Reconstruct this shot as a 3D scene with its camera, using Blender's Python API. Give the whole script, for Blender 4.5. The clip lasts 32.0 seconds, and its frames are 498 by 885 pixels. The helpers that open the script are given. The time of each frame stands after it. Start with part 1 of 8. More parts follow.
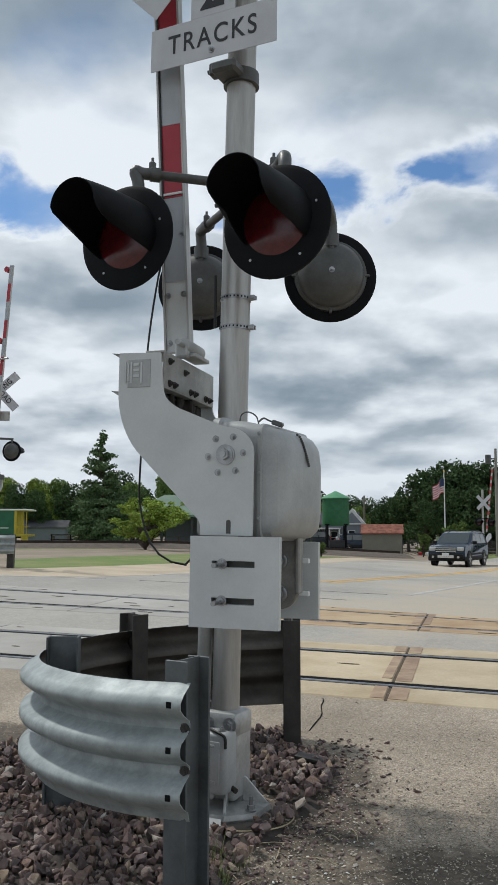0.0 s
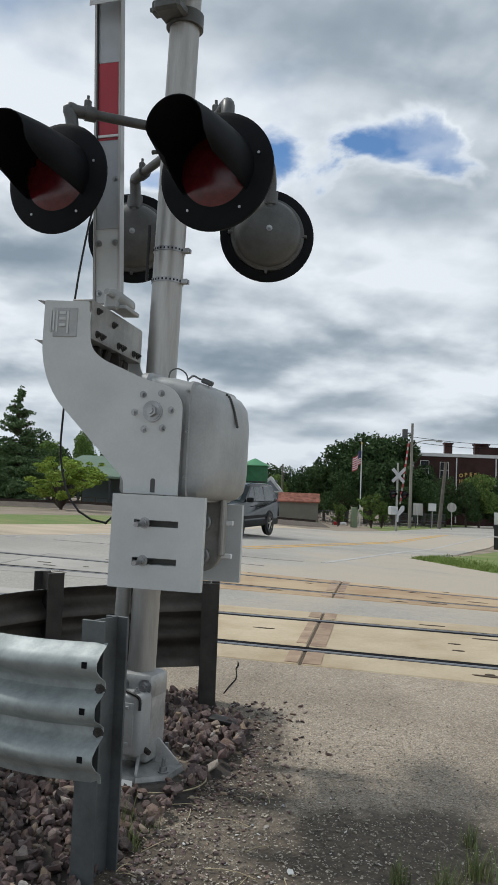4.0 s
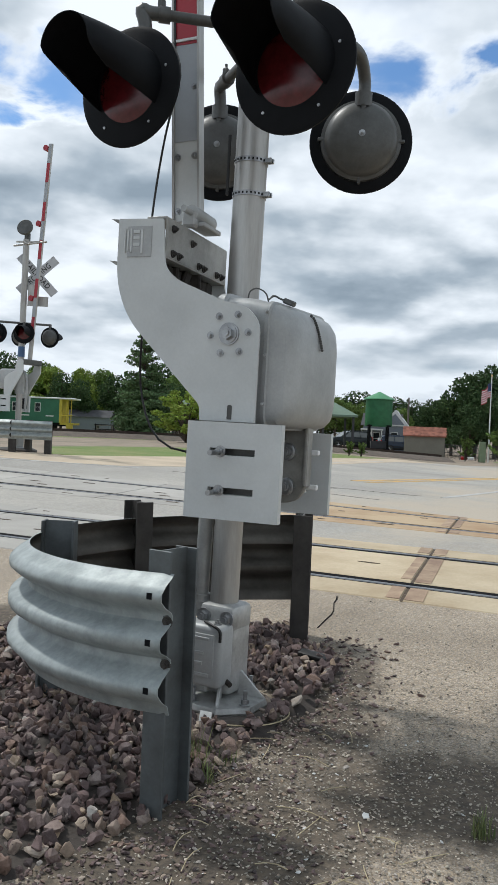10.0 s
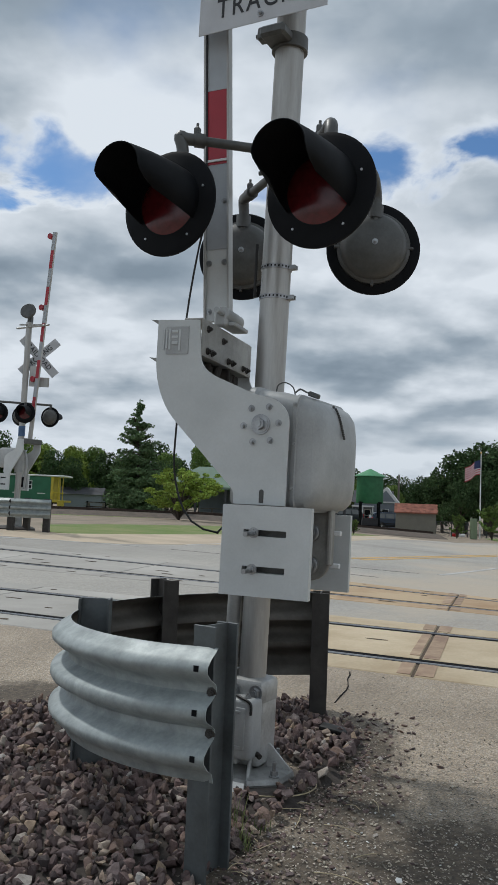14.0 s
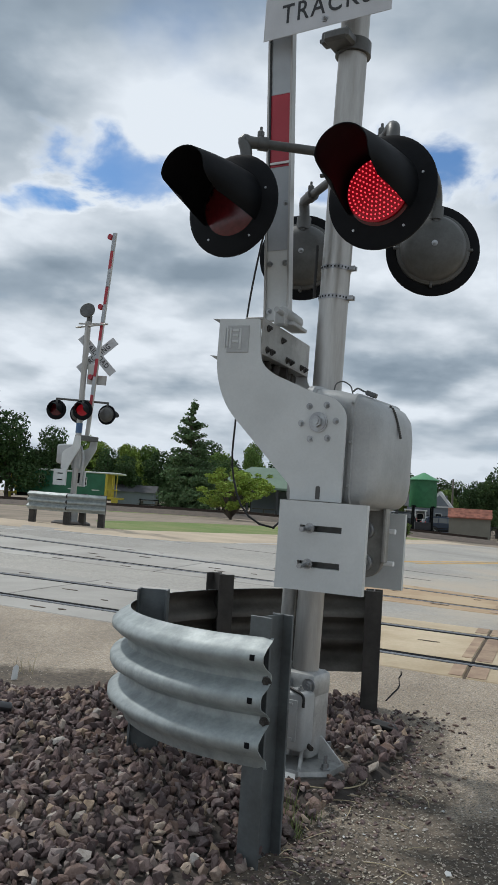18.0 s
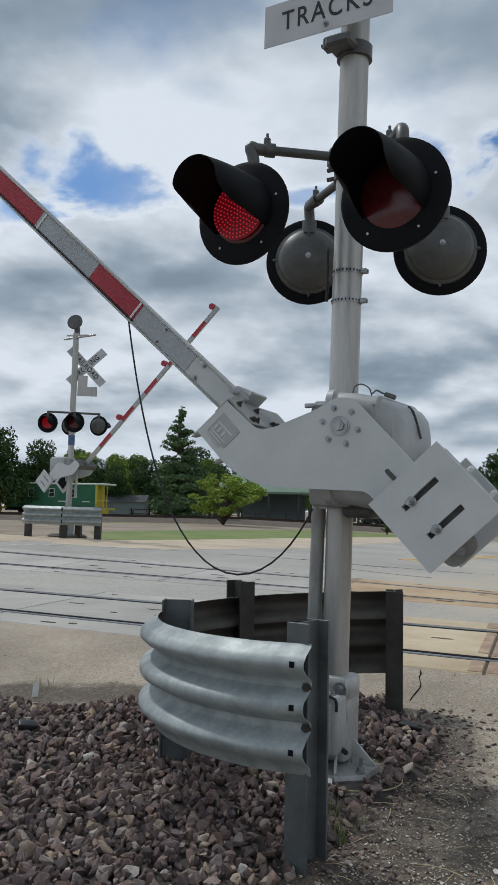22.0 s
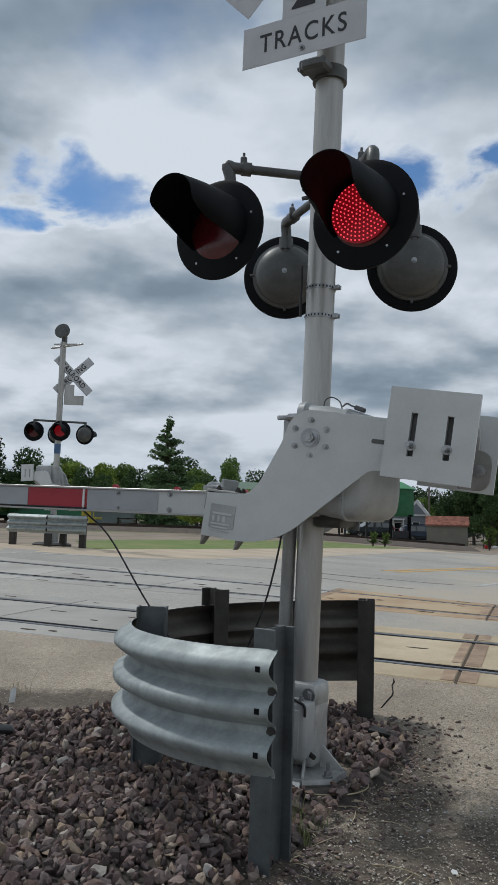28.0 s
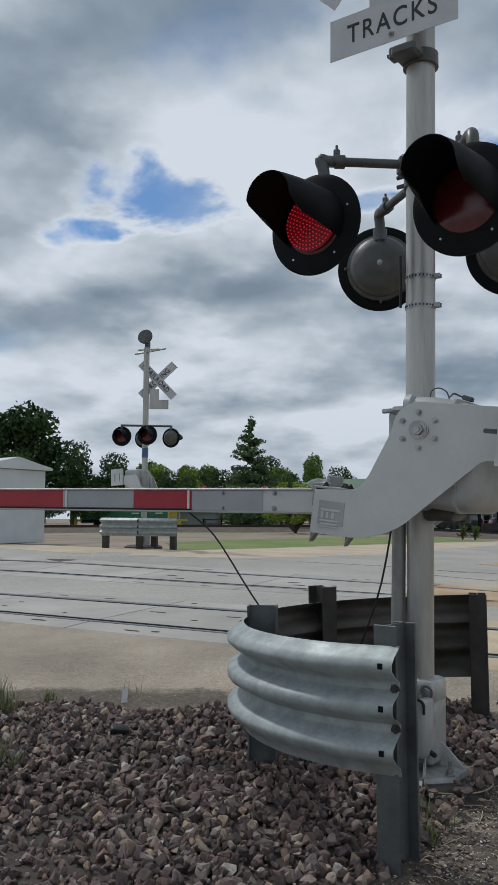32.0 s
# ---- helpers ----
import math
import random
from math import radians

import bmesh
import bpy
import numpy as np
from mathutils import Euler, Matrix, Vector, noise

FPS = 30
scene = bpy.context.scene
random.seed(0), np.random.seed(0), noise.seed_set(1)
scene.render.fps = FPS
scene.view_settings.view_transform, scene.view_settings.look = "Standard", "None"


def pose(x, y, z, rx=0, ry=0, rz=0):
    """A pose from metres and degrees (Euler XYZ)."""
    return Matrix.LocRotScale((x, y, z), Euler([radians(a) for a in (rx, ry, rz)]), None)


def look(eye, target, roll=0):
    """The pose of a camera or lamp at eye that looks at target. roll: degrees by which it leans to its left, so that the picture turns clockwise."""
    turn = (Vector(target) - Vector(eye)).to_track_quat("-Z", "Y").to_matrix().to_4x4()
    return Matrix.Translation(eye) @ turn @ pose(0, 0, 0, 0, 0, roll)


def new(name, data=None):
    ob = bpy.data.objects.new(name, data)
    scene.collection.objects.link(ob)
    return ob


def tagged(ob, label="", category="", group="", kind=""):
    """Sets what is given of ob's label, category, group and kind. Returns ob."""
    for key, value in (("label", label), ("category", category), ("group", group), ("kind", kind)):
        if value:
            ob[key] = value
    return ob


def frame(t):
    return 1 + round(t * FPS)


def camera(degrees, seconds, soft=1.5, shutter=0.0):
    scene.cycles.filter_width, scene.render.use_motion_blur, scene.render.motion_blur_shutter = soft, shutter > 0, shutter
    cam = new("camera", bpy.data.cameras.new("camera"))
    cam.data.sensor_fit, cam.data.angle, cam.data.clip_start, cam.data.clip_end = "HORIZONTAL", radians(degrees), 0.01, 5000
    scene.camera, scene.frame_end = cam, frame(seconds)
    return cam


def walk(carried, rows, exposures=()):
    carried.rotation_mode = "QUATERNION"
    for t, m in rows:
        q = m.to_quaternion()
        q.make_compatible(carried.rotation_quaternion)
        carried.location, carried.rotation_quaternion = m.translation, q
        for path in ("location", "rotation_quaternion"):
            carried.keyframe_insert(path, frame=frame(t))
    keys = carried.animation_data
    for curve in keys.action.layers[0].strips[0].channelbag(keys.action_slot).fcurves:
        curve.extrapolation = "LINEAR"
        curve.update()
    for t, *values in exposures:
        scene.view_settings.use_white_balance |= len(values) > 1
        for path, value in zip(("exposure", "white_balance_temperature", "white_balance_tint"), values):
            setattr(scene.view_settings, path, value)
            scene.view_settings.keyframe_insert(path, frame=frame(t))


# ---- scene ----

# ---- camera and its path ----
cam = camera(33.3, 32.0, 1.5)
PATH = [
    (0, (0.241, -4.114, 1.33), (0.181, -2.127, 1.546), 0.1),
    (0.5, (0.33, -4.128, 1.325), (0.229, -2.139, 1.507), 0.7),
    (1, (0.383, -4.111, 1.314), (0.247, -2.121, 1.465), 1.3),
    (1.5, (0.313, -4.066, 1.314), (0.224, -2.072, 1.441), 1.5),
    (2, (0.242, -4.017, 1.307), (0.3, -2.022, 1.43), 1.5),
    (2.5, (0.219, -4.009, 1.308), (0.344, -2.017, 1.435), 1.6),
    (4.5, (0.207, -4.043, 1.311), (0.331, -2.052, 1.456), 2.5),
    (5, (0.201, -4.065, 1.312), (0.314, -2.075, 1.469), 2.9),
    (5.5, (0.19, -4.067, 1.312), (0.282, -2.076, 1.483), 3.0),
    (6, (0.187, -4.065, 1.308), (0.257, -2.074, 1.481), 2.6),
    (6.5, (0.194, -4.057, 1.304), (0.253, -2.064, 1.464), 2.2),
    (7, (0.23, -4.056, 1.304), (0.257, -2.061, 1.449), 1.9),
    (7.5, (0.272, -4.055, 1.308), (0.253, -2.059, 1.431), 2.2),
    (8, (0.275, -4.029, 1.302), (0.218, -2.032, 1.395), 2.3),
    (8.5, (0.245, -3.981, 1.302), (0.16, -1.984, 1.379), 2.0),
    (9, (0.272, -3.903, 1.294), (0.163, -1.906, 1.342), 1.8),
    (9.5, (0.378, -3.843, 1.293), (0.234, -1.848, 1.295), 2.6),
    (10, (0.402, -3.811, 1.291), (0.239, -1.817, 1.259), 2.4),
    (10.5, (0.364, -3.796, 1.302), (0.212, -1.802, 1.275), 2.1),
    (11, (0.335, -3.802, 1.299), (0.193, -1.807, 1.304), 2.1),
    (11.5, (0.347, -3.869, 1.302), (0.195, -1.875, 1.315), 2.7),
    (12, (0.351, -3.979, 1.287), (0.197, -1.985, 1.259), 3.2),
    (12.5, (0.292, -4.036, 1.307), (0.109, -2.044, 1.322), 2.9),
    (13, (0.209, -4.026, 1.316), (-0.011, -2.041, 1.417), 2.1),
    (13.5, (0.184, -4.054, 1.311), (-0.009, -2.069, 1.457), 1.7),
    (14, (0.244, -4.111, 1.31), (0.099, -2.122, 1.463), 2.3),
    (14.5, (0.308, -4.173, 1.29), (0.236, -2.178, 1.409), 2.9),
    (16.5, (0.198, -4.117, 1.295), (0.155, -2.122, 1.426), 3.4),
    (17, (0.232, -4.139, 1.296), (0.085, -2.149, 1.43), 4.0),
    (17.5, (0.26, -4.187, 1.285), (0.033, -2.205, 1.428), 4.2),
    (18, (0.228, -4.193, 1.283), (-0.042, -2.217, 1.432), 3.6),
    (18.5, (0.149, -4.182, 1.287), (-0.145, -2.209, 1.427), 2.1),
    (19, (0.103, -4.202, 1.283), (-0.167, -2.225, 1.417), 1.3),
    (19.5, (0.107, -4.216, 1.281), (-0.141, -2.236, 1.419), 1.3),
    (20, (0.148, -4.234, 1.286), (-0.101, -2.255, 1.428), 1.3),
    (20.5, (0.172, -4.275, 1.278), (-0.111, -2.3, 1.418), 1.4),
    (21, (0.154, -4.258, 1.282), (-0.157, -2.287, 1.419), 1.8),
    (21.5, (0.101, -4.231, 1.289), (-0.186, -2.257, 1.431), 1.5),
    (22, (0.066, -4.212, 1.288), (-0.173, -2.232, 1.449), 1.1),
    (22.5, (0.073, -4.211, 1.289), (-0.093, -2.227, 1.484), 1.3),
    (23, (0.104, -4.207, 1.281), (0.029, -2.219, 1.49), 1.9),
    (23.5, (0.092, -4.194, 1.289), (0.08, -2.203, 1.483), 2.5),
    (24, (0.068, -4.187, 1.285), (0.09, -2.198, 1.49), 2.9),
    (24.5, (0.057, -4.18, 1.287), (0.088, -2.192, 1.5), 3.0),
    (26.5, (0.144, -4.27, 1.3), (0.113, -2.285, 1.541), 3.4),
    (27, (0.174, -4.305, 1.29), (0.102, -2.318, 1.51), 3.3),
    (27.5, (0.177, -4.314, 1.284), (0.039, -2.329, 1.484), 2.6),
    (28, (0.152, -4.304, 1.284), (-0.06, -2.324, 1.47), 1.6),
    (28.5, (0.094, -4.294, 1.29), (-0.133, -2.316, 1.48), 1.2),
    (29, (0.029, -4.295, 1.292), (-0.168, -2.315, 1.495), 1.2),
    (29.5, (-0.013, -4.308, 1.287), (-0.193, -2.327, 1.501), 0.7),
    (30, (-0.018, -4.329, 1.275), (-0.236, -2.352, 1.483), -0.4),
    (30.5, (0.008, -4.328, 1.282), (-0.369, -2.374, 1.479), -0.7),
    (31, (0.063, -4.344, 1.276), (-0.401, -2.408, 1.463), 0.1),
    (31.5, (0.084, -4.336, 1.273), (-0.364, -2.395, 1.452), 0.3),
    (32, (0.028, -4.302, 1.278), (-0.374, -2.351, 1.458), -0.2),
]
EXPOSURES = [(0, -0.1, 6250, 8), (7, -0.12, 6250, 8), (8.6, -0.06, 6200, 8), (10, 0.12, 6200, 8), (11.2, 0.06, 6200, 8), (12, 0.0, 6200, 8), (13.2, -0.18, 6150, 8), (14.2, -0.26, 6150, 8), (16.5, -0.2, 6150, 8), (18, -0.14, 6150, 8), (23, -0.3, 6050, 8), (32, -0.4, 6050, 8)]
walk(cam, [(t, look(eye, target, roll)) for t, eye, target, roll in PATH], EXPOSURES)

# ---- helpers of this scene ----
R = random.Random(7)


def node(nt, kind, **vals):
    n = nt.nodes.new(kind)
    for k, v in vals.items():
        n.inputs[k].default_value = v
    return n


def mat(name, col, rough=0.6, metal=0.0, var=0.25, scale=6.0, fine=60.0, bump=0.15, bdist=0.004, alt=None, spec=0.5, rnd=0.0, streak=False):
    """A surface: two scales of variation between col and alt, grain as bump."""
    m = bpy.data.materials.new(name)
    m.use_nodes = True
    nt = m.node_tree
    b = nt.nodes["Principled BSDF"]
    b.inputs["Metallic"].default_value = metal
    b.inputs["Specular IOR Level"].default_value = spec
    tc = nt.nodes.new("ShaderNodeTexCoord")
    geo = nt.nodes.new("ShaderNodeNewGeometry")
    vec = geo.outputs["Position"]
    if rnd < 0 or streak:
        vec = tc.outputs["Object"]
    if streak:
        mp = nt.nodes.new("ShaderNodeMapping")
        mp.inputs["Scale"].default_value = (1, 1, 0.12)
        nt.links.new(vec, mp.inputs["Vector"])
        vec = mp.outputs["Vector"]
    n1 = node(nt, "ShaderNodeTexNoise", Scale=scale, Detail=6.0, Roughness=0.6)
    n2 = node(nt, "ShaderNodeTexNoise", Scale=fine, Detail=4.0, Roughness=0.6)
    nt.links.new(vec, n1.inputs["Vector"])
    nt.links.new(vec, n2.inputs["Vector"])
    alt = alt or tuple(c * (1 - var) for c in col)
    mx = nt.nodes.new("ShaderNodeMix")
    mx.data_type = "RGBA"
    mx.inputs[6].default_value = (*col, 1)
    mx.inputs[7].default_value = (*alt, 1)
    ramp = nt.nodes.new("ShaderNodeMapRange")
    ramp.inputs[1].default_value, ramp.inputs[2].default_value = 0.38, 0.66
    nt.links.new(n1.outputs["Fac"], ramp.inputs[0])
    nt.links.new(ramp.outputs[0], mx.inputs[0])
    out = mx.outputs[2]
    hsv = nt.nodes.new("ShaderNodeHueSaturation")
    mr = nt.nodes.new("ShaderNodeMapRange")
    mr.inputs[3].default_value, mr.inputs[4].default_value = 1 - var * 0.5, 1 + var * 0.5
    nt.links.new(n2.outputs["Fac"], mr.inputs[0])
    nt.links.new(out, hsv.inputs["Color"])
    nt.links.new(mr.outputs[0], hsv.inputs["Value"])
    out = hsv.outputs["Color"]
    if rnd:
        oi = nt.nodes.new("ShaderNodeObjectInfo")
        h2 = nt.nodes.new("ShaderNodeHueSaturation")
        m2 = nt.nodes.new("ShaderNodeMapRange")
        m2.inputs[3].default_value, m2.inputs[4].default_value = 1 - abs(rnd), 1 + abs(rnd)
        nt.links.new(oi.outputs["Random"], m2.inputs[0])
        nt.links.new(out, h2.inputs["Color"])
        nt.links.new(m2.outputs[0], h2.inputs["Value"])
        out = h2.outputs["Color"]
    nt.links.new(out, b.inputs["Base Color"])
    r2 = nt.nodes.new("ShaderNodeMapRange")
    r2.inputs[3].default_value, r2.inputs[4].default_value = max(0.03, rough - 0.1), min(1, rough + 0.1)
    nt.links.new(n1.outputs["Fac"], r2.inputs[0])
    nt.links.new(r2.outputs[0], b.inputs["Roughness"])
    if bump:
        bp = node(nt, "ShaderNodeBump", Strength=bump, Distance=bdist)
        nt.links.new(n2.outputs["Fac"], bp.inputs["Height"])
        nt.links.new(bp.outputs["Normal"], b.inputs["Normal"])
    return m


def island(m, amount=0.4, hue=0.03):
    """Adds a chance shade for each loose piece of a joined mesh."""
    nt = m.node_tree
    b = nt.nodes["Principled BSDF"]
    src = b.inputs["Base Color"].links[0].from_socket
    geo = nt.nodes.new("ShaderNodeNewGeometry")
    h = nt.nodes.new("ShaderNodeHueSaturation")
    a = nt.nodes.new("ShaderNodeMapRange")
    a.inputs[3].default_value, a.inputs[4].default_value = 1 - amount, 1 + amount
    w = node(nt, "ShaderNodeTexWhiteNoise")
    w.noise_dimensions = "1D"
    c = nt.nodes.new("ShaderNodeMapRange")
    c.inputs[3].default_value, c.inputs[4].default_value = 0.5 - hue, 0.5 + hue
    nt.links.new(geo.outputs["Random Per Island"], a.inputs[0])
    nt.links.new(geo.outputs["Random Per Island"], w.inputs["W"])
    nt.links.new(w.outputs["Value"], c.inputs[0])
    nt.links.new(c.outputs[0], h.inputs["Hue"])
    nt.links.new(a.outputs[0], h.inputs["Value"])
    nt.links.new(src, h.inputs["Color"])
    nt.links.new(h.outputs["Color"], b.inputs["Base Color"])
    return m


def stone_mat(name, single):
    """Crushed stone of mixed browns: a colour for each stone, grain and rough faces."""
    m = mat(name, (0.88, 0.88, 0.88), 0.85, 0.0, 0.5, 45, 160, 0.7, 0.006, alt=(0.62, 0.6, 0.58))
    nt = m.node_tree
    b = nt.nodes["Principled BSDF"]
    src = b.inputs["Base Color"].links[0].from_socket
    if single:
        pick = nt.nodes.new("ShaderNodeObjectInfo").outputs["Random"]
    else:
        pick = nt.nodes.new("ShaderNodeNewGeometry").outputs["Random Per Island"]
    r = nt.nodes.new("ShaderNodeValToRGB")
    stops = [(0.0, (0.07, 0.055, 0.054)), (0.2, (0.135, 0.095, 0.092)), (0.4, (0.225, 0.155, 0.144)), (0.55, (0.17, 0.132, 0.13)), (0.7, (0.27, 0.18, 0.14)), (0.84, (0.33, 0.275, 0.26)), (0.94, (0.45, 0.34, 0.24)), (1.0, (0.56, 0.52, 0.48))]
    while len(r.color_ramp.elements) < len(stops):
        r.color_ramp.elements.new(0.5)
    for e, (p, c) in zip(r.color_ramp.elements, stops):
        e.position, e.color = p, (*c, 1)
    nt.links.new(pick, r.inputs[0])
    x = nt.nodes.new("ShaderNodeMix")
    x.data_type, x.blend_type = "RGBA", "MULTIPLY"
    x.inputs[0].default_value = 1.0
    nt.links.new(r.outputs["Color"], x.inputs[6])
    nt.links.new(src, x.inputs[7])
    nt.links.new(x.outputs[2], b.inputs["Base Color"])
    return m


def grit(m, scale, lo, hi):
    """Stone chips bedded in a surface: a shade for each chip, joints between them."""
    nt = m.node_tree
    b = nt.nodes["Principled BSDF"]
    src = b.inputs["Base Color"].links[0].from_socket
    geo = nt.nodes.new("ShaderNodeNewGeometry")
    v = node(nt, "ShaderNodeTexVoronoi", Scale=scale)
    nt.links.new(geo.outputs["Position"], v.inputs["Vector"])
    sp = nt.nodes.new("ShaderNodeSeparateColor")
    nt.links.new(v.outputs["Color"], sp.inputs[0])
    a = nt.nodes.new("ShaderNodeMath")
    a.operation = "POWER"
    a.inputs[1].default_value = 1.7
    nt.links.new(sp.outputs[0], a.inputs[0])
    r = nt.nodes.new("ShaderNodeMapRange")
    r.inputs[3].default_value, r.inputs[4].default_value = lo, hi
    nt.links.new(a.outputs[0], r.inputs[0])
    h = nt.nodes.new("ShaderNodeHueSaturation")
    nt.links.new(r.outputs[0], h.inputs["Value"])
    s = nt.nodes.new("ShaderNodeMapRange")
    s.inputs[3].default_value, s.inputs[4].default_value = 0.8, 1.35
    nt.links.new(sp.outputs[1], s.inputs[0])
    nt.links.new(s.outputs[0], h.inputs["Saturation"])
    nt.links.new(src, h.inputs["Color"])
    nt.links.new(h.outputs["Color"], b.inputs["Base Color"])
    bp = node(nt, "ShaderNodeBump", Strength=0.5, Distance=0.5 / scale)
    bp.invert = True
    nt.links.new(v.outputs["Distance"], bp.inputs["Height"])
    if b.inputs["Normal"].links:
        nt.links.new(b.inputs["Normal"].links[0].from_socket, bp.inputs["Normal"])
    nt.links.new(bp.outputs["Normal"], b.inputs["Normal"])
    return m


def blotch(m, spots, col, alt, scale=5.0):
    """Soil, road tone or a painted cast shadow spread over a surface round a few places (x, y, reach in x, reach in y),
    with a ragged edge.
    """
    nt = m.node_tree
    b = nt.nodes["Principled BSDF"]
    src = b.inputs["Base Color"].links[0].from_socket
    geo = nt.nodes.new("ShaderNodeNewGeometry")
    best = None
    for x, y, rx, ry in spots:
        mp = nt.nodes.new("ShaderNodeMapping")
        mp.inputs["Location"].default_value = (-x / rx, -y / ry, 0)
        mp.inputs["Scale"].default_value = (1 / rx, 1 / ry, 0)
        nt.links.new(geo.outputs["Position"], mp.inputs["Vector"])
        ln = nt.nodes.new("ShaderNodeVectorMath")
        ln.operation = "LENGTH"
        nt.links.new(mp.outputs["Vector"], ln.inputs[0])
        if best is None:
            best = ln.outputs["Value"]
            continue
        lo = nt.nodes.new("ShaderNodeMath")
        lo.operation, lo.use_clamp = "SMOOTH_MIN", False
        lo.inputs[2].default_value = 0.2
        nt.links.new(best, lo.inputs[0])
        nt.links.new(ln.outputs["Value"], lo.inputs[1])
        best = lo.outputs[0]
    n1 = node(nt, "ShaderNodeTexNoise", Scale=scale, Detail=9.0, Roughness=0.72)
    nt.links.new(geo.outputs["Position"], n1.inputs["Vector"])
    ad = nt.nodes.new("ShaderNodeMath")
    ad.operation = "MULTIPLY_ADD"
    ad.inputs[1].default_value = 1.5
    nt.links.new(n1.outputs["Fac"], ad.inputs[0])
    nt.links.new(best, ad.inputs[2])
    mask = nt.nodes.new("ShaderNodeMapRange")
    mask.interpolation_type = "SMOOTHSTEP"
    for i, v in zip((1, 2, 3, 4), (1.35, 1.85, 1.0, 0.0)):
        mask.inputs[i].default_value = v
    nt.links.new(ad.outputs[0], mask.inputs[0])
    n2 = node(nt, "ShaderNodeTexNoise", Scale=28.0, Detail=8.0, Roughness=0.7)
    nt.links.new(geo.outputs["Position"], n2.inputs["Vector"])
    ra = nt.nodes.new("ShaderNodeMapRange")
    ra.inputs[1].default_value, ra.inputs[2].default_value = 0.35, 0.65
    nt.links.new(n2.outputs["Fac"], ra.inputs[0])
    soil = nt.nodes.new("ShaderNodeMix")
    soil.data_type = "RGBA"
    soil.inputs[6].default_value, soil.inputs[7].default_value = (*alt, 1), (*col, 1)
    nt.links.new(ra.outputs[0], soil.inputs[0])
    x = nt.nodes.new("ShaderNodeMix")
    x.data_type = "RGBA"
    nt.links.new(mask.outputs[0], x.inputs[0])
    nt.links.new(src, x.inputs[6])
    nt.links.new(soil.outputs[2], x.inputs[7])
    nt.links.new(x.outputs[2], b.inputs["Base Color"])
    return m


def glow(name, col, power, base=None):
    m = bpy.data.materials.new(name)
    m.use_nodes = True
    b = m.node_tree.nodes["Principled BSDF"]
    b.inputs["Base Color"].default_value = (*(base or col), 1)
    b.inputs["Emission Color"].default_value = (*col, 1)
    b.inputs["Emission Strength"].default_value = power
    return m


def glass(name, col, rough=0.03):
    m = bpy.data.materials.new(name)
    m.use_nodes = True
    b = m.node_tree.nodes["Principled BSDF"]
    b.inputs["Base Color"].default_value = (*col, 1)
    b.inputs["Roughness"].default_value = rough
    b.inputs["Transmission Weight"].default_value = 1.0
    b.inputs["IOR"].default_value = 1.3
    return m


def thing(name, m=None, label="", category="", group="", kind=""):
    ob = new(name)
    ob.empty_display_size = 0.05
    if m is not None:
        ob.matrix_world = m
    return tagged(ob, label, category, group, kind)


def mesh_of(name, bm, material, smooth=35):
    me = bpy.data.meshes.new(name)
    bmesh.ops.recalc_face_normals(bm, faces=bm.faces)
    for f in bm.faces:
        f.smooth = True
    lim = radians(smooth)
    for e in bm.edges:
        if len(e.link_faces) == 2 and e.calc_face_angle(0) > lim:
            e.smooth = False
    bm.to_mesh(me)
    bm.free()
    for mm in material if isinstance(material, (list, tuple)) else (material,):
        me.materials.append(mm)
    return me


def part(name, bm, material, parent=None, label="", m=None, smooth=35):
    """One mesh object under a thing or a part."""
    ob = new(name, mesh_of(name, bm, material, smooth))
    if parent is not None:
        ob.parent = parent
    if m is not None:
        ob.matrix_basis = m
    if label:
        ob["label"] = label
    return ob


def solo(name, bm, material, label, category, group="", kind="", m=None, smooth=35):
    ob = part(name, bm, material, None, "", m, smooth)
    return tagged(ob, label, category, group, kind)


def join(bm, other, m=None):
    """Adds another bmesh to bm."""
    if m is not None:
        other.transform(m)
    me = bpy.data.meshes.new("tmp")
    other.to_mesh(me)
    other.free()
    bm.from_mesh(me)
    bpy.data.meshes.remove(me)
    return bm


def B(w, d, h, m=None, bev=0.0, seg=1, bm=None):
    """A box centred on m's origin, with bevelled edges."""
    b = bmesh.new()
    bmesh.ops.create_cube(b, size=1, matrix=Matrix.Diagonal((w, d, h, 1)))
    if bev:
        bmesh.ops.bevel(b, geom=b.edges[:], offset=bev, segments=seg, affect="EDGES", profile=0.5)
    if m is not None:
        b.transform(m)
    return b if bm is None else join(bm, b)


def between(p0, p1):
    p0, p1 = Vector(p0), Vector(p1)
    return Matrix.Translation((p0 + p1) / 2) @ (p1 - p0).to_track_quat("Z", "Y").to_matrix().to_4x4(), (p1 - p0).length


def C(p0, p1, r0, r1=None, seg=16, bm=None, bev=0.0):
    """A round bar or cone from p0 to p1."""
    b = bmesh.new()
    m, n = between(p0, p1)
    bmesh.ops.create_cone(b, cap_ends=True, segments=seg, radius1=r0, radius2=r0 if r1 is None else r1, depth=n)
    if bev:
        es = [e for e in b.edges if len(e.link_faces) == 2 and e.calc_face_angle(0) > 1.0]
        bmesh.ops.bevel(b, geom=es, offset=bev, segments=2, affect="EDGES", profile=0.5)
    b.transform(m)
    return b if bm is None else join(bm, b)


def rows_to(bm, rings, close=True, caps=True):
    """Skins rings of points."""
    vs = [[bm.verts.new(p) for p in ring] for ring in rings]
    n = len(rings[0])
    for a, b in zip(vs, vs[1:]):
        for i in range(n if close else n - 1):
            bm.faces.new((a[i], a[(i + 1) % n], b[(i + 1) % n], b[i]))
    if caps and close:
        bm.faces.new(vs[0][::-1])
        bm.faces.new(vs[-1])
    return bm


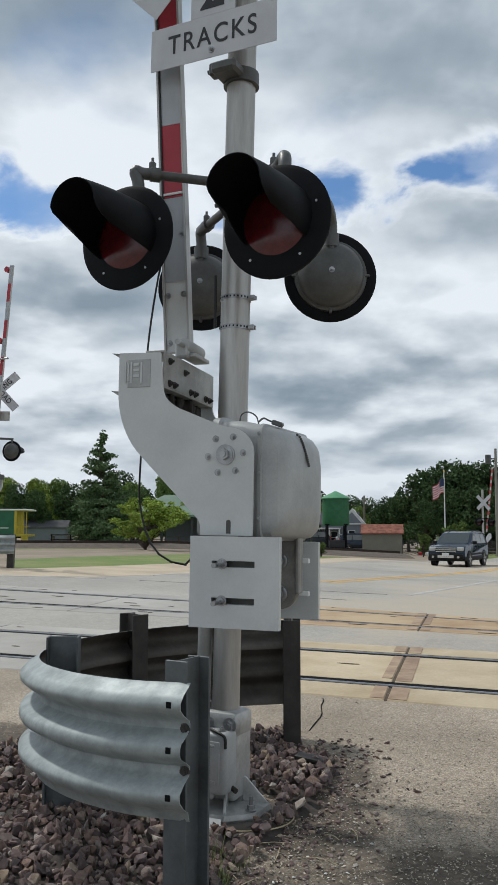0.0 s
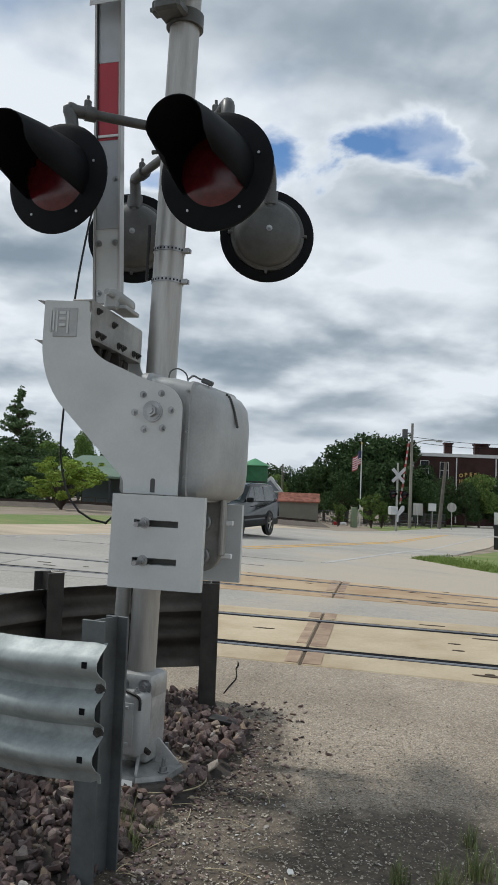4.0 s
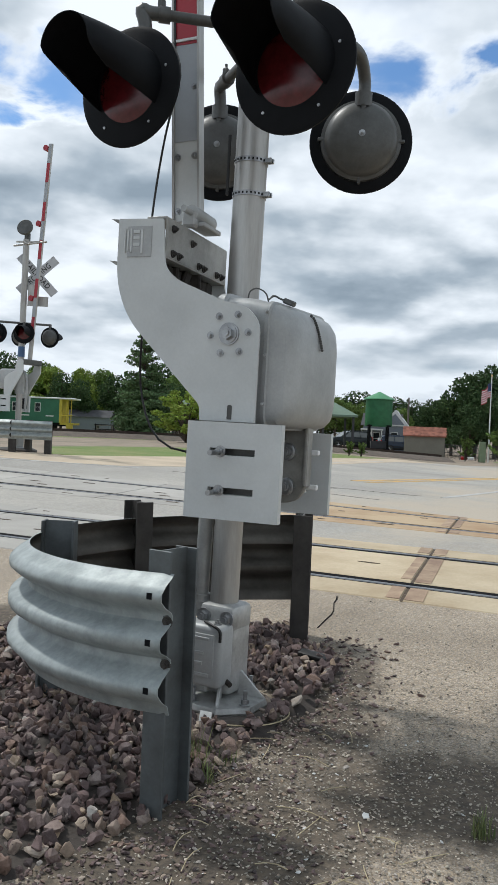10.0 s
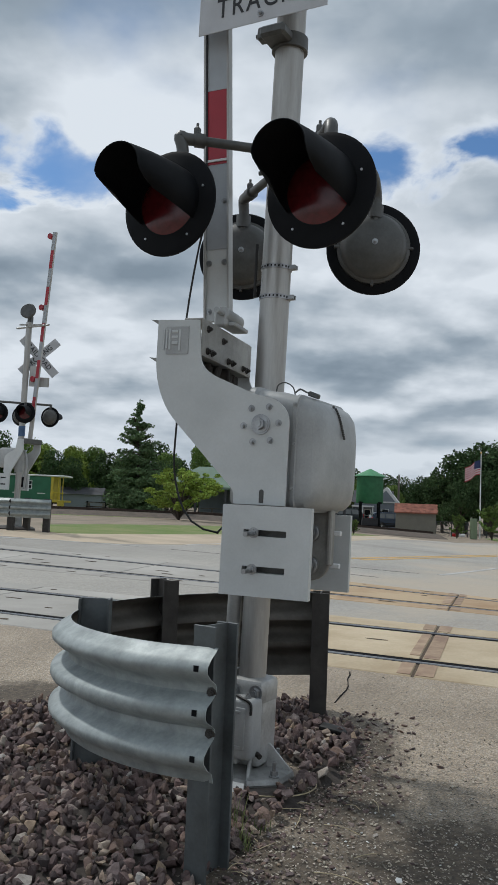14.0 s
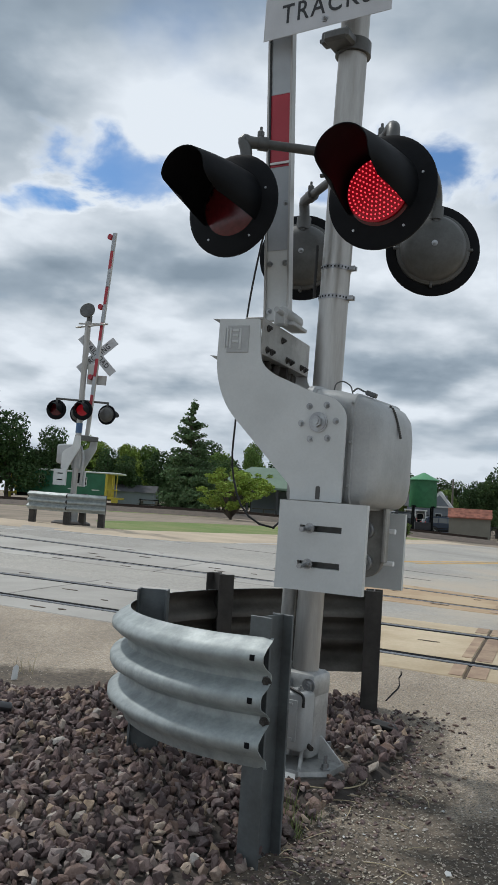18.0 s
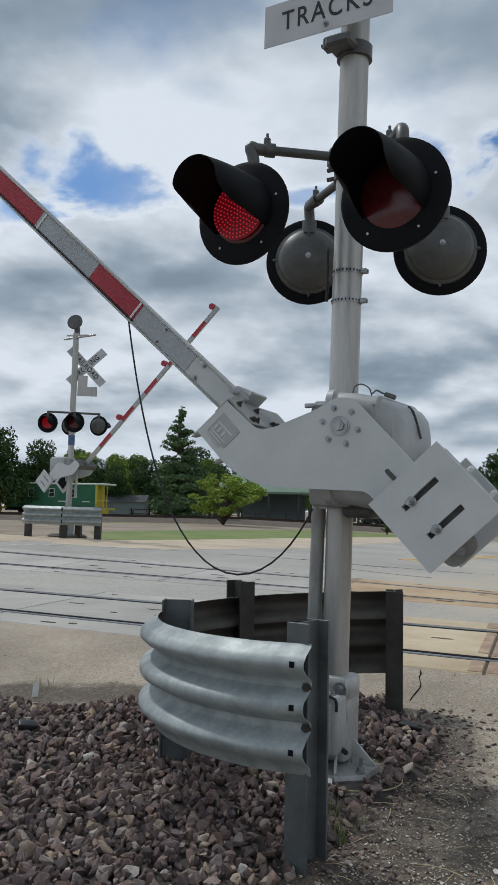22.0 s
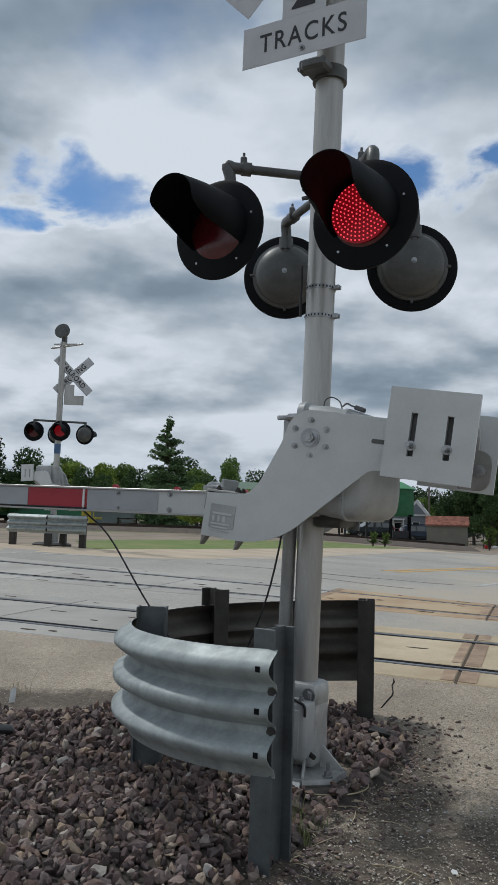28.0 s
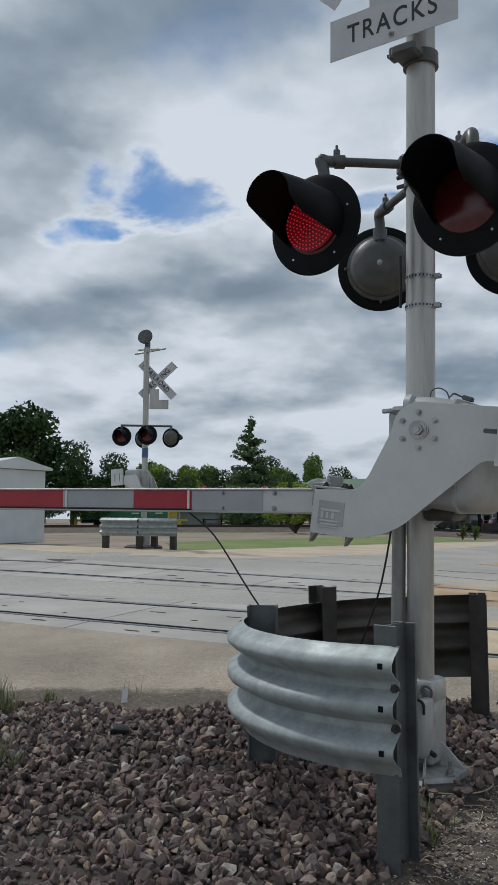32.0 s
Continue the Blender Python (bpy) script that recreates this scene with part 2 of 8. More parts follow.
def tube(points, r, seg=8, bm=None):
    """A bent pipe through points; r: a radius or one for each point."""
    pts = [Vector(p) for p in points]
    b = bmesh.new()
    rings, up = [], None
    for i, p in enumerate(pts):
        d = (pts[min(i + 1, len(pts) - 1)] - pts[max(i - 1, 0)]).normalized()
        if up is None:
            up = d.orthogonal().normalized()
        up = (up - d * up.dot(d)).normalized()
        s = d.cross(up)
        rr = r[i] if isinstance(r, (list, tuple)) else r
        rings.append([p + rr * (math.cos(a) * up + math.sin(a) * s) for a in [2 * math.pi * k / seg for k in range(seg)]])
    rows_to(b, rings)
    return b if bm is None else join(bm, b)


def curve_pts(pts, n=8):
    """Smooths a line of points (Catmull-Rom)."""
    p = [Vector(q) for q in pts]
    p = [2 * p[0] - p[1]] + p + [2 * p[-1] - p[-2]]
    out = []
    for a, b, c, d in zip(p, p[1:], p[2:], p[3:]):
        for k in range(n):
            t = k / n
            out.append(0.5 * (2 * b + (c - a) * t + (2 * a - 5 * b + 4 * c - d) * t * t + (3 * b - a - 3 * c + d) * t**3))
    return out + [p[-2]]


def plate(poly, thick, m=None, bev=0.0, holes=(), bm=None):
    """A plate of outline poly in x and z, thickness along y (centred); holes: (x, z, w, h) slots, cut by bands."""
    b = bmesh.new()
    rings = [[Vector((x, y, z)) for x, z in poly] for y in (-thick / 2, thick / 2)]
    rows_to(b, rings)
    if bev:
        es = [e for e in b.edges if abs(e.verts[0].co.y - e.verts[1].co.y) < 1e-6]
        bmesh.ops.bevel(b, geom=es, offset=bev, segments=1, affect="EDGES")
    if m is not None:
        b.transform(m)
    return b if bm is None else join(bm, b)


def slotted(x0, x1, z0, z1, slots, thick, bm=None, m=None):
    """A rectangular plate with rectangular slots (x0, x1, z0, z1) right through it."""
    xs = sorted({x0, x1, *[v for s in slots for v in s[:2]]})
    zs = sorted({z0, z1, *[v for s in slots for v in s[2:]]})
    b = bmesh.new()
    V = {}

    def v(i, j, k):
        if (i, j, k) not in V:
            V[i, j, k] = b.verts.new((xs[i], (-0.5, 0.5)[k] * thick, zs[j]))
        return V[i, j, k]

    def solid(i, j):
        if not (0 <= i < len(xs) - 1 and 0 <= j < len(zs) - 1):
            return False
        cx, cz = (xs[i] + xs[i + 1]) / 2, (zs[j] + zs[j + 1]) / 2
        return not any(s[0] < cx < s[1] and s[2] < cz < s[3] for s in slots)

    for i in range(len(xs) - 1):
        for j in range(len(zs) - 1):
            if not solid(i, j):
                continue
            b.faces.new((v(i, j, 0), v(i + 1, j, 0), v(i + 1, j + 1, 0), v(i, j + 1, 0)))
            b.faces.new((v(i, j, 1), v(i, j + 1, 1), v(i + 1, j + 1, 1), v(i + 1, j, 1)))
            for di, dj, a, c in ((-1, 0, (0, 0), (0, 1)), (1, 0, (1, 0), (1, 1)), (0, -1, (0, 0), (1, 0)), (0, 1, (0, 1), (1, 1))):
                if not solid(i + di, j + dj):
                    b.faces.new((v(i + a[0], j + a[1], 0), v(i + c[0], j + c[1], 0), v(i + c[0], j + c[1], 1), v(i + a[0], j + a[1], 1)))
    if m is not None:
        b.transform(m)
    return b if bm is None else join(bm, b)


def lathe(profile, seg=32, m=None, bm=None):
    """A turned shape: profile of (radius, height) about z."""
    b = bmesh.new()
    rings = [[Vector((r * math.cos(a), r * math.sin(a), z)) for a in [2 * math.pi * k / seg for k in range(seg)]] for r, z in profile]
    if profile[0][0] > 0.001:  # a hollow ring
        rows_to(b, rings + [rings[0]], caps=False)
        bmesh.ops.remove_doubles(b, verts=b.verts, dist=0.00001)
    else:
        rows_to(b, rings)
    if m is not None:
        b.transform(m)
    return b if bm is None else join(bm, b)


def bolt(p, d, r=0.014, h=0.012, bm=None):
    """A hexagon head with a washer at p, pointing along d."""
    p, d = Vector(p), Vector(d).normalized()
    b = C(p - d * 0.002, p + d * 0.004, r * 1.45, seg=14)
    C(p + d * 0.003, p + d * (0.004 + h), r, r * 0.95, seg=6, bm=b)
    C(p + d * (0.003 + h), p + d * (0.012 + h), r * 0.55, seg=8, bm=b)
    return b if bm is None else join(bm, b)


def text(name, body, size, m, material, parent=None, depth=0.002, align="CENTER", stretch=1.0, bold=0.0, gap=1.0):
    """Raised or painted letters as a mesh, in the x-y plane of m."""
    cu = bpy.data.curves.new(name, "FONT")
    cu.body, cu.size, cu.extrude, cu.align_x, cu.align_y, cu.offset = body, size, depth, align, "CENTER", bold
    cu.space_character = gap
    tmp = bpy.data.objects.new(name, cu)
    scene.collection.objects.link(tmp)
    me = bpy.data.meshes.new_from_object(tmp.evaluated_get(bpy.context.evaluated_depsgraph_get()))
    bpy.data.objects.remove(tmp)
    bpy.data.curves.remove(cu)
    me.transform(Matrix.Diagonal((stretch, 1, 1, 1)))
    me.materials.clear()
    me.materials.append(material)
    ob = new(name, me)
    if parent is not None:
        ob.parent = parent
    ob.matrix_basis = m
    return ob


FRONT = pose(0, 0, 0, 90, 0, 0)  # stands a flat drawing up, facing -y

# ---- sky, sun, exposure ----
SUN_AZ, SUN_EL = radians(300), radians(56)  # clockwise from +y; up from the horizon


def make_sky():
    """Blue sky behind broken cumulus: a flat deck of cloud seen from below."""
    w = bpy.data.worlds.new("sky")
    scene.world = w
    w.use_nodes = True
    nt = w.node_tree
    nt.nodes.clear()
    out = nt.nodes.new("ShaderNodeOutputWorld")
    bg = node(nt, "ShaderNodeBackground", Strength=0.12)
    sky = nt.nodes.new("ShaderNodeTexSky")
    sky.sky_type, sky.sun_disc = "NISHITA", False
    sky.sun_elevation, sky.sun_rotation = SUN_EL, SUN_AZ
    tc = nt.nodes.new("ShaderNodeTexCoord")
    sep = nt.nodes.new("ShaderNodeSeparateXYZ")
    nt.links.new(tc.outputs["Generated"], sep.inputs[0])

    def calc(op, a, b=0.0, clamp=False):
        n = nt.nodes.new("ShaderNodeMath")
        n.operation, n.use_clamp = op, clamp
        for i, v in enumerate((a, b)):
            if isinstance(v, (int, float)):
                n.inputs[i].default_value = v
            else:
                nt.links.new(v, n.inputs[i])
        return n.outputs[0]

    def step(src, lo, hi, a=0.0, b=1.0):
        n = nt.nodes.new("ShaderNodeMapRange")
        n.interpolation_type = "SMOOTHSTEP"
        for i, v in zip((1, 2, 3, 4), (lo, hi, a, b)):
            n.inputs[i].default_value = v
        nt.links.new(src, n.inputs[0])
        return n.outputs[0]

    up = calc("ADD", calc("MAXIMUM", sep.outputs["Z"], 0.0), 0.25)
    com = nt.nodes.new("ShaderNodeCombineXYZ")
    for k, axis_name in enumerate("XY"):
        nt.links.new(calc("DIVIDE", sep.outputs[axis_name], up), com.inputs[k])

    def cloud(scale, detail, rough, size=1.0, dist=0.0):
        mp = nt.nodes.new("ShaderNodeMapping")
        mp.inputs["Location"].default_value = CLOUD_AT
        mp.inputs["Scale"].default_value = (size, size, 1)
        nt.links.new(com.outputs[0], mp.inputs["Vector"])
        n = node(nt, "ShaderNodeTexNoise", Scale=scale, Detail=detail, Roughness=rough, Distortion=dist)
        n.noise_dimensions = "2D"
        nt.links.new(mp.outputs["Vector"], n.inputs["Vector"])
        return n.outputs["Fac"]

    def billow(size):
        """Puffed cloud: broad soft noise, heaped round lumps and fine fringes."""
        mp = nt.nodes.new("ShaderNodeMapping")
        mp.inputs["Location"].default_value = CLOUD_AT
        mp.inputs["Scale"].default_value = (size, size, 1)
        nt.links.new(com.outputs[0], mp.inputs["Vector"])
        wob = node(nt, "ShaderNodeTexNoise", Scale=5.0, Detail=4.0, Roughness=0.55)
        wob.noise_dimensions = "2D"
        nt.links.new(mp.outputs["Vector"], wob.inputs["Vector"])
        mix = nt.nodes.new("ShaderNodeVectorMath")
        mix.operation = "MULTIPLY_ADD"
        mix.inputs[1].default_value = (0.16, 0.16, 0)
        nt.links.new(wob.outputs["Color"], mix.inputs[0])
        nt.links.new(mp.outputs["Vector"], mix.inputs[2])
        v = node(nt, "ShaderNodeTexVoronoi", Scale=4.2, Detail=2.5, Roughness=0.45, Lacunarity=2.3)
        v.feature = "SMOOTH_F1"
        v.inputs["Smoothness"].default_value = 0.7
        v.voronoi_dimensions = "2D"
        v.normalize = True
        nt.links.new(mix.outputs[0], v.inputs["Vector"])
        return calc("SUBTRACT", cloud(1.7, 6, 0.47, size), calc("MULTIPLY", calc("SUBTRACT", v.outputs["Distance"], 0.3), 0.22))

    d0, d1, d2 = billow(1.0), billow(0.95), billow(0.86)
    ragged = calc("MULTIPLY", calc("SUBTRACT", cloud(5.0, 6, 0.52, 1.0, 0.2), 0.5), 4.0)
    thin = d0
    for cx, cy, rx, ry, deep in GAPS:
        mp = nt.nodes.new("ShaderNodeMapping")
        mp.inputs["Location"].default_value = (-cx / rx, -cy / ry, 0)
        mp.inputs["Scale"].default_value = (1 / rx, 1 / ry, 1)
        nt.links.new(com.outputs[0], mp.inputs["Vector"])
        ln = nt.nodes.new("ShaderNodeVectorMath")
        ln.operation = "LENGTH"
        nt.links.new(mp.outputs["Vector"], ln.inputs[0])
        thin = calc("SUBTRACT", thin, step(calc("ADD", ln.outputs["Value"], ragged), 0.3, 1.7, deep, 0.0))
    cover = step(thin, -0.05, 0.37)
    lit = calc("ADD", calc("MULTIPLY", calc("SUBTRACT", d0, d1), 2.1), calc("MULTIPLY", calc("SUBTRACT", d0, d2), 1.1))
    broad = calc("MULTIPLY", calc("SUBTRACT", cloud(1.9, 4, 0.45, 0.8), 0.5), 1.25)
    val = calc("ADD", lit, broad)
    for cx, cy, rx, ry, amount in BANKS:
        mp = nt.nodes.new("ShaderNodeMapping")
        mp.inputs["Location"].default_value = (-cx / rx, -cy / ry, 0)
        mp.inputs["Scale"].default_value = (1 / rx, 1 / ry, 1)
        nt.links.new(com.outputs[0], mp.inputs["Vector"])
        ln = nt.nodes.new("ShaderNodeVectorMath")
        ln.operation = "LENGTH"
        nt.links.new(mp.outputs["Vector"], ln.inputs[0])
        val = calc("ADD", val, step(calc("ADD", ln.outputs["Value"], calc("MULTIPLY", ragged, 0.5)), 0.1, 1.6, amount, 0.0))
    edge = step(thin, 0.2, 0.52, 0.4, 0.0)
    val = calc("ADD", val, step(sep.outputs["Z"], 0.36, 0.52, 0.04, -0.06))
    val = calc("ADD", val, step(sep.outputs["Z"], 0.02, 0.3, 0.3, 0.0))
    val = calc("ADD", calc("ADD", val, edge), 0.5, True)
    r = nt.nodes.new("ShaderNodeValToRGB")
    stops = [(0.0, (2.25, 2.72, 3.2)), (0.3, (3.2, 3.7, 4.2)), (0.55, (4.75, 5.15, 5.55)), (0.8, (6.3, 6.6, 6.95)), (1.0, (7.4, 7.65, 7.95))]
    while len(r.color_ramp.elements) < len(stops):
        r.color_ramp.elements.new(0.5)
    for e, (p, c) in zip(r.color_ramp.elements, stops):
        e.position, e.color = p, (*c, 1)
    nt.links.new(val, r.inputs[0])

    def blend(fac, a, b):
        m = nt.nodes.new("ShaderNodeMix")
        m.data_type = "RGBA"
        for i, v in ((0, fac), (6, a), (7, b)):
            if isinstance(v, (tuple, float)):
                m.inputs[i].default_value = v
            else:
                nt.links.new(v, m.inputs[i])
        return m.outputs[2]

    dim = nt.nodes.new("ShaderNodeMix")
    dim.data_type, dim.blend_type = "RGBA", "MULTIPLY"
    dim.inputs[0].default_value = 1.0
    dim.inputs[7].default_value = SKY_TINT
    nt.links.new(sky.outputs["Color"], dim.inputs[6])
    col = blend(cover, dim.outputs[2], r.outputs["Color"])
    # haze towards the horizon
    col = blend(step(sep.outputs["Z"], -0.02, 0.16, 0.55, 0.0), col, (5.3, 5.7, 6.1, 1))
    nt.links.new(col, bg.inputs["Color"])
    nt.links.new(bg.outputs[0], out.inputs[0])
    sun = bpy.data.lights.new("sun", "SUN")
    sun.energy, sun.angle, sun.color = 2.2, radians(4), (1.0, 0.95, 0.88)
    ob = new("sun", sun)
    way = Vector((math.sin(SUN_AZ) * math.cos(SUN_EL), math.cos(SUN_AZ) * math.cos(SUN_EL), math.sin(SUN_EL)))
    ob.matrix_world = look(way * 60, (0, 0, 0))


CLOUD_AT = (3.1, 7.4, 0.0)
GAPS = [(-0.45, 1.45, 0.12, 0.085, 0.5), (-0.62, 1.5, 0.08, 0.05, 0.4), (-0.1, 1.52, 0.06, 0.045, 0.4), (0.14, 1.43, 0.12, 0.07, 0.45), (0.32, 1.38, 0.12, 0.06, 0.45), (0.06, 1.68, 0.05, 0.06, 0.3), (1.3, 1.1, 0.3, 0.12, 0.4), (-1.5, 0.9, 0.3, 0.12, 0.4)]
BANKS = [(-0.36, 1.08, 0.3, 0.16, -0.34), (0.18, 1.27, 0.22, 0.1, 0.22), (0.05, 0.98, 0.2, 0.1, -0.12)]  # darker and lighter heaps of cloud
SKY_TINT = (0.62, 0.82, 1.0, 1)
make_sky()

# ---- materials ----
M_WHITE = mat("grey_white_enamel", (0.57, 0.59, 0.59), 0.42, 0.0, 0.14, 3, 90, 0.05, 0.001, alt=(0.49, 0.51, 0.51))
M_ALU = mat("dull_aluminium", (0.46, 0.455, 0.44), 0.43, 0.6, 0.3, 5, 120, 0.08, 0.001, alt=(0.3, 0.285, 0.26), streak=True)
M_CAST = mat("painted_casting", (0.41, 0.42, 0.42), 0.5, 0.15, 0.25, 4, 90, 0.12, 0.002, alt=(0.31, 0.32, 0.32))
M_DARKALU = mat("grey_casting", (0.1, 0.102, 0.1), 0.45, 0.25, 0.4, 7, 80, 0.15, 0.002, alt=(0.07, 0.07, 0.066))
M_BLACK = mat("flat_black_paint", (0.007, 0.008, 0.01), 0.6, 0.0, 0.3, 6, 90, 0.08, 0.001, spec=0.12)
M_STEEL = mat("bolt_steel", (0.4, 0.41, 0.42), 0.35, 0.8, 0.3, 20, 200, 0.1, 0.001)
M_GALV = mat("galvanised_rail", (0.36, 0.395, 0.395), 0.55, 0.25, 0.4, 9, 60, 0.12, 0.002, alt=(0.245, 0.275, 0.275))
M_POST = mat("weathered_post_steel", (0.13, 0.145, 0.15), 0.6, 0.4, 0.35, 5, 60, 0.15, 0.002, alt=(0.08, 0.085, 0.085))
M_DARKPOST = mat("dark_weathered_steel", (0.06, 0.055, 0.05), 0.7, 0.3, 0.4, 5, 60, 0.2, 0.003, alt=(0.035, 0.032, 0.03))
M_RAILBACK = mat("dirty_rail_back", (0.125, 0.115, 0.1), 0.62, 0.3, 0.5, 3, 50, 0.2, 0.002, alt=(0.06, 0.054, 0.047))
M_RUBBER = mat("black_rubber", (0.012, 0.012, 0.012), 0.55, 0.0, 0.2, 8, 80, 0.05, 0.001)
M_LENS = mat("dark_red_lens", (0.1, 0.01, 0.014), 0.2, 0.0, 0.3, 30, 140, 0.25, 0.002, spec=0.6)
M_RED = mat("red_reflective_sheet", (0.36, 0.02, 0.035), 0.4, 0.0, 0.12, 8, 200, 0.03, 0.0005)
M_GREY = mat("grey_reflective_sheet", (0.36, 0.38, 0.4), 0.4, 0.1, 0.1, 8, 200, 0.03, 0.0005)
M_SIGN = mat("grey_sign_sheet", (0.5, 0.51, 0.53), 0.45, 0.05, 0.1, 5, 120, 0.03, 0.0005)
M_INK = mat("black_lettering", (0.015, 0.015, 0.017), 0.5, 0.0, 0.1, 10, 80, 0.0)
M_LED = glow("red_led", (1.0, 0.07, 0.1), 1.1)
M_LED_SIDE = glow("red_led_aside", (0.9, 0.04, 0.07), 0.3)
M_LENS_SIDE = glow("red_lit_lens_aside", (0.6, 0.006, 0.02), 0.1, (0.07, 0.006, 0.01))
M_LEDBASE = glow("red_lit_lens", (0.75, 0.004, 0.02), 0.18, (0.06, 0.003, 0.006))
# soil spots; the one at (1.0, -0.75) also paints the signal's cast shadow
M_ASPH = blotch(grit(mat("old_asphalt", (0.36, 0.305, 0.242), 0.9, 0.0, 0.35, 0.8, 60, 0.5, 0.006, alt=(0.235, 0.198, 0.156)), 150, 0.75, 1.6), [(0.05, -1.15, 0.62, 0.75), (0.42, -0.15, 0.36, 0.5), (0.5, 0.35, 0.3, 0.5), (1.0, -0.75, 0.75, 0.4), (-0.4, -2.0, 1.7, 0.5), (-2.6, 1.2, 2.2, 0.28)], (0.15, 0.118, 0.086), (0.06, 0.05, 0.04))
M_ROAD = blotch(grit(mat("worn_road", (0.43, 0.405, 0.365), 0.85, 0.0, 0.3, 0.22, 9, 0.25, 0.005, alt=(0.31, 0.295, 0.27)), 60, 0.85, 1.15), [(7.5, 8.0, 8.0, 6.0), (9.0, 15.0, 6.5, 6.0), (14.0, 34.0, 9.0, 12.0)], (0.5, 0.43, 0.34), (0.42, 0.365, 0.295), 0.5)
M_CONC = mat("tan_crossing_concrete", (0.55, 0.455, 0.315), 0.85, 0.0, 0.3, 1.6, 40, 0.3, 0.004, alt=(0.43, 0.335, 0.215), rnd=0.07)
M_GREYC = mat("grey_crossing_concrete", (0.43, 0.41, 0.375), 0.85, 0.0, 0.25, 0.8, 60, 0.3, 0.004, alt=(0.33, 0.31, 0.28), rnd=0.07)
M_FLANGE = mat("black_flange_rubber", (0.006, 0.006, 0.007), 0.9, 0.0, 0.2, 8, 80, 0.05, 0.001, spec=0.1)
M_RUSTC = mat("rust_stained_concrete", (0.5, 0.375, 0.235), 0.85, 0.0, 0.28, 1.1, 60, 0.3, 0.004, alt=(0.37, 0.24, 0.135), rnd=0.08)
M_RAIL = mat("rail_head_steel", (0.29, 0.295, 0.31), 0.42, 0.7, 0.25, 2, 50, 0.05, 0.001)
M_RAILSIDE = mat("rusty_rail_web", (0.06, 0.04, 0.03), 0.8, 0.2, 0.4, 8, 60, 0.2, 0.002)
M_SOIL = mat("dusty_soil", (0.31, 0.25, 0.19), 0.95, 0.0, 0.35, 0.5, 8, 0.5, 0.03, alt=(0.2, 0.165, 0.12))
M_GRASS = mat("mown_grass", (0.12, 0.19, 0.035), 0.9, 0.0, 0.5, 0.6, 9, 0.6, 0.03, alt=(0.23, 0.235, 0.09))
M_STONE = stone_mat("ballast_stone", False)

# ---- the lie of the land ----
TH = radians(-22.0)  # the tracks' way
TX, TN = Vector((math.cos(TH), math.sin(TH), 0)), Vector((-math.sin(TH), math.cos(TH), 0))
PROFILE = [(-400, -0.6), (-8, -0.45), (-3, -0.22), (-1, -0.09), (0, 0.0), (1.2, 0.12), (2.4, 0.18), (8.3, 0.24), (11, 0.28), (16, 0.25), (45, 0.12), (70, -0.02), (4000, -3.0)]


def gz(x, y):
    """The ground's height at a place."""
    n = x * TN.x + y * TN.y
    z = PROFILE[-1][1]
    for (a, za), (b, zb) in zip(PROFILE, PROFILE[1:]):
        if n < b:
            z = za + (zb - za) * (max(n, a) - a) / (b - a)
            break
    s = min(1.0, max(0.0, (n - 5.0) / 5.0))
    return z + s * (0.25 * min(1.0, -x / 7.0) if x < 0 else -0.05 * min(x, 9.0))


def axis(near, far, step):
    """Grid lines, dense near the tracks and wide far off."""
    v, out = 0.0, [0.0]
    while v < far:
        v += step if v < near else max(step, (v - near) * 0.35 + step)
        out.append(v)
    return out


def sheet(outline_s, outline_n, lift, ns=24, nn=24):
    """A sheet over the ground between two distances along and across the tracks."""
    b = bmesh.new()
    s0, s1 = outline_s
    n0, n1 = outline_n
    g = []
    for j in range(nn + 1):
        row = []
        for i in range(ns + 1):
            s, n = s0 + (s1 - s0) * i / ns, n0 + (n1 - n0) * j / nn
            p = TX * s + TN * n
            row.append(b.verts.new((p.x, p.y, gz(p.x, p.y) + lift)))
        g.append(row)
    for r0, r1 in zip(g, g[1:]):
        for i in range(ns):
            b.faces.new((r0[i], r0[i + 1], r1[i + 1], r1[i]))
    return b


def patch(poly, lift, name, material, label, category, kind="structure", cell=1.5):
    """A piece of surface with an outline of (x, y) points, laid over the ground."""
    b = bmesh.new()
    f = b.faces.new([b.verts.new((x, y, 0)) for x, y in poly])
    lo = [min(p[k] for p in poly) for k in (0, 1)]
    hi = [max(p[k] for p in poly) for k in (0, 1)]
    for k in (0, 1):
        v = lo[k] + cell
        while v < hi[k]:
            no = (1, 0, 0) if k == 0 else (0, 1, 0)
            at = (v, 0, 0) if k == 0 else (0, v, 0)
            bmesh.ops.bisect_plane(b, geom=b.verts[:] + b.edges[:] + b.faces[:], plane_co=at, plane_no=no)
            v += cell if v < 60 else 20
    for n0 in [p[0] for p in PROFILE[2:-1]] + [5.0, 10.0]:
        bmesh.ops.bisect_plane(b, geom=b.verts[:] + b.edges[:] + b.faces[:], plane_co=TN * n0, plane_no=TN)
    for v in b.verts:
        v.co.z = gz(v.co.x, v.co.y) + lift
    # sides that reach into the soil
    rim = [e for e in b.edges if len(e.link_faces) == 1]
    made = bmesh.ops.extrude_edge_only(b, edges=rim)["geom"]
    for v in made:
        if isinstance(v, bmesh.types.BMVert):
            v.co.z -= 0.06
    return solo(name, b, material, label, category, kind=kind, smooth=60)


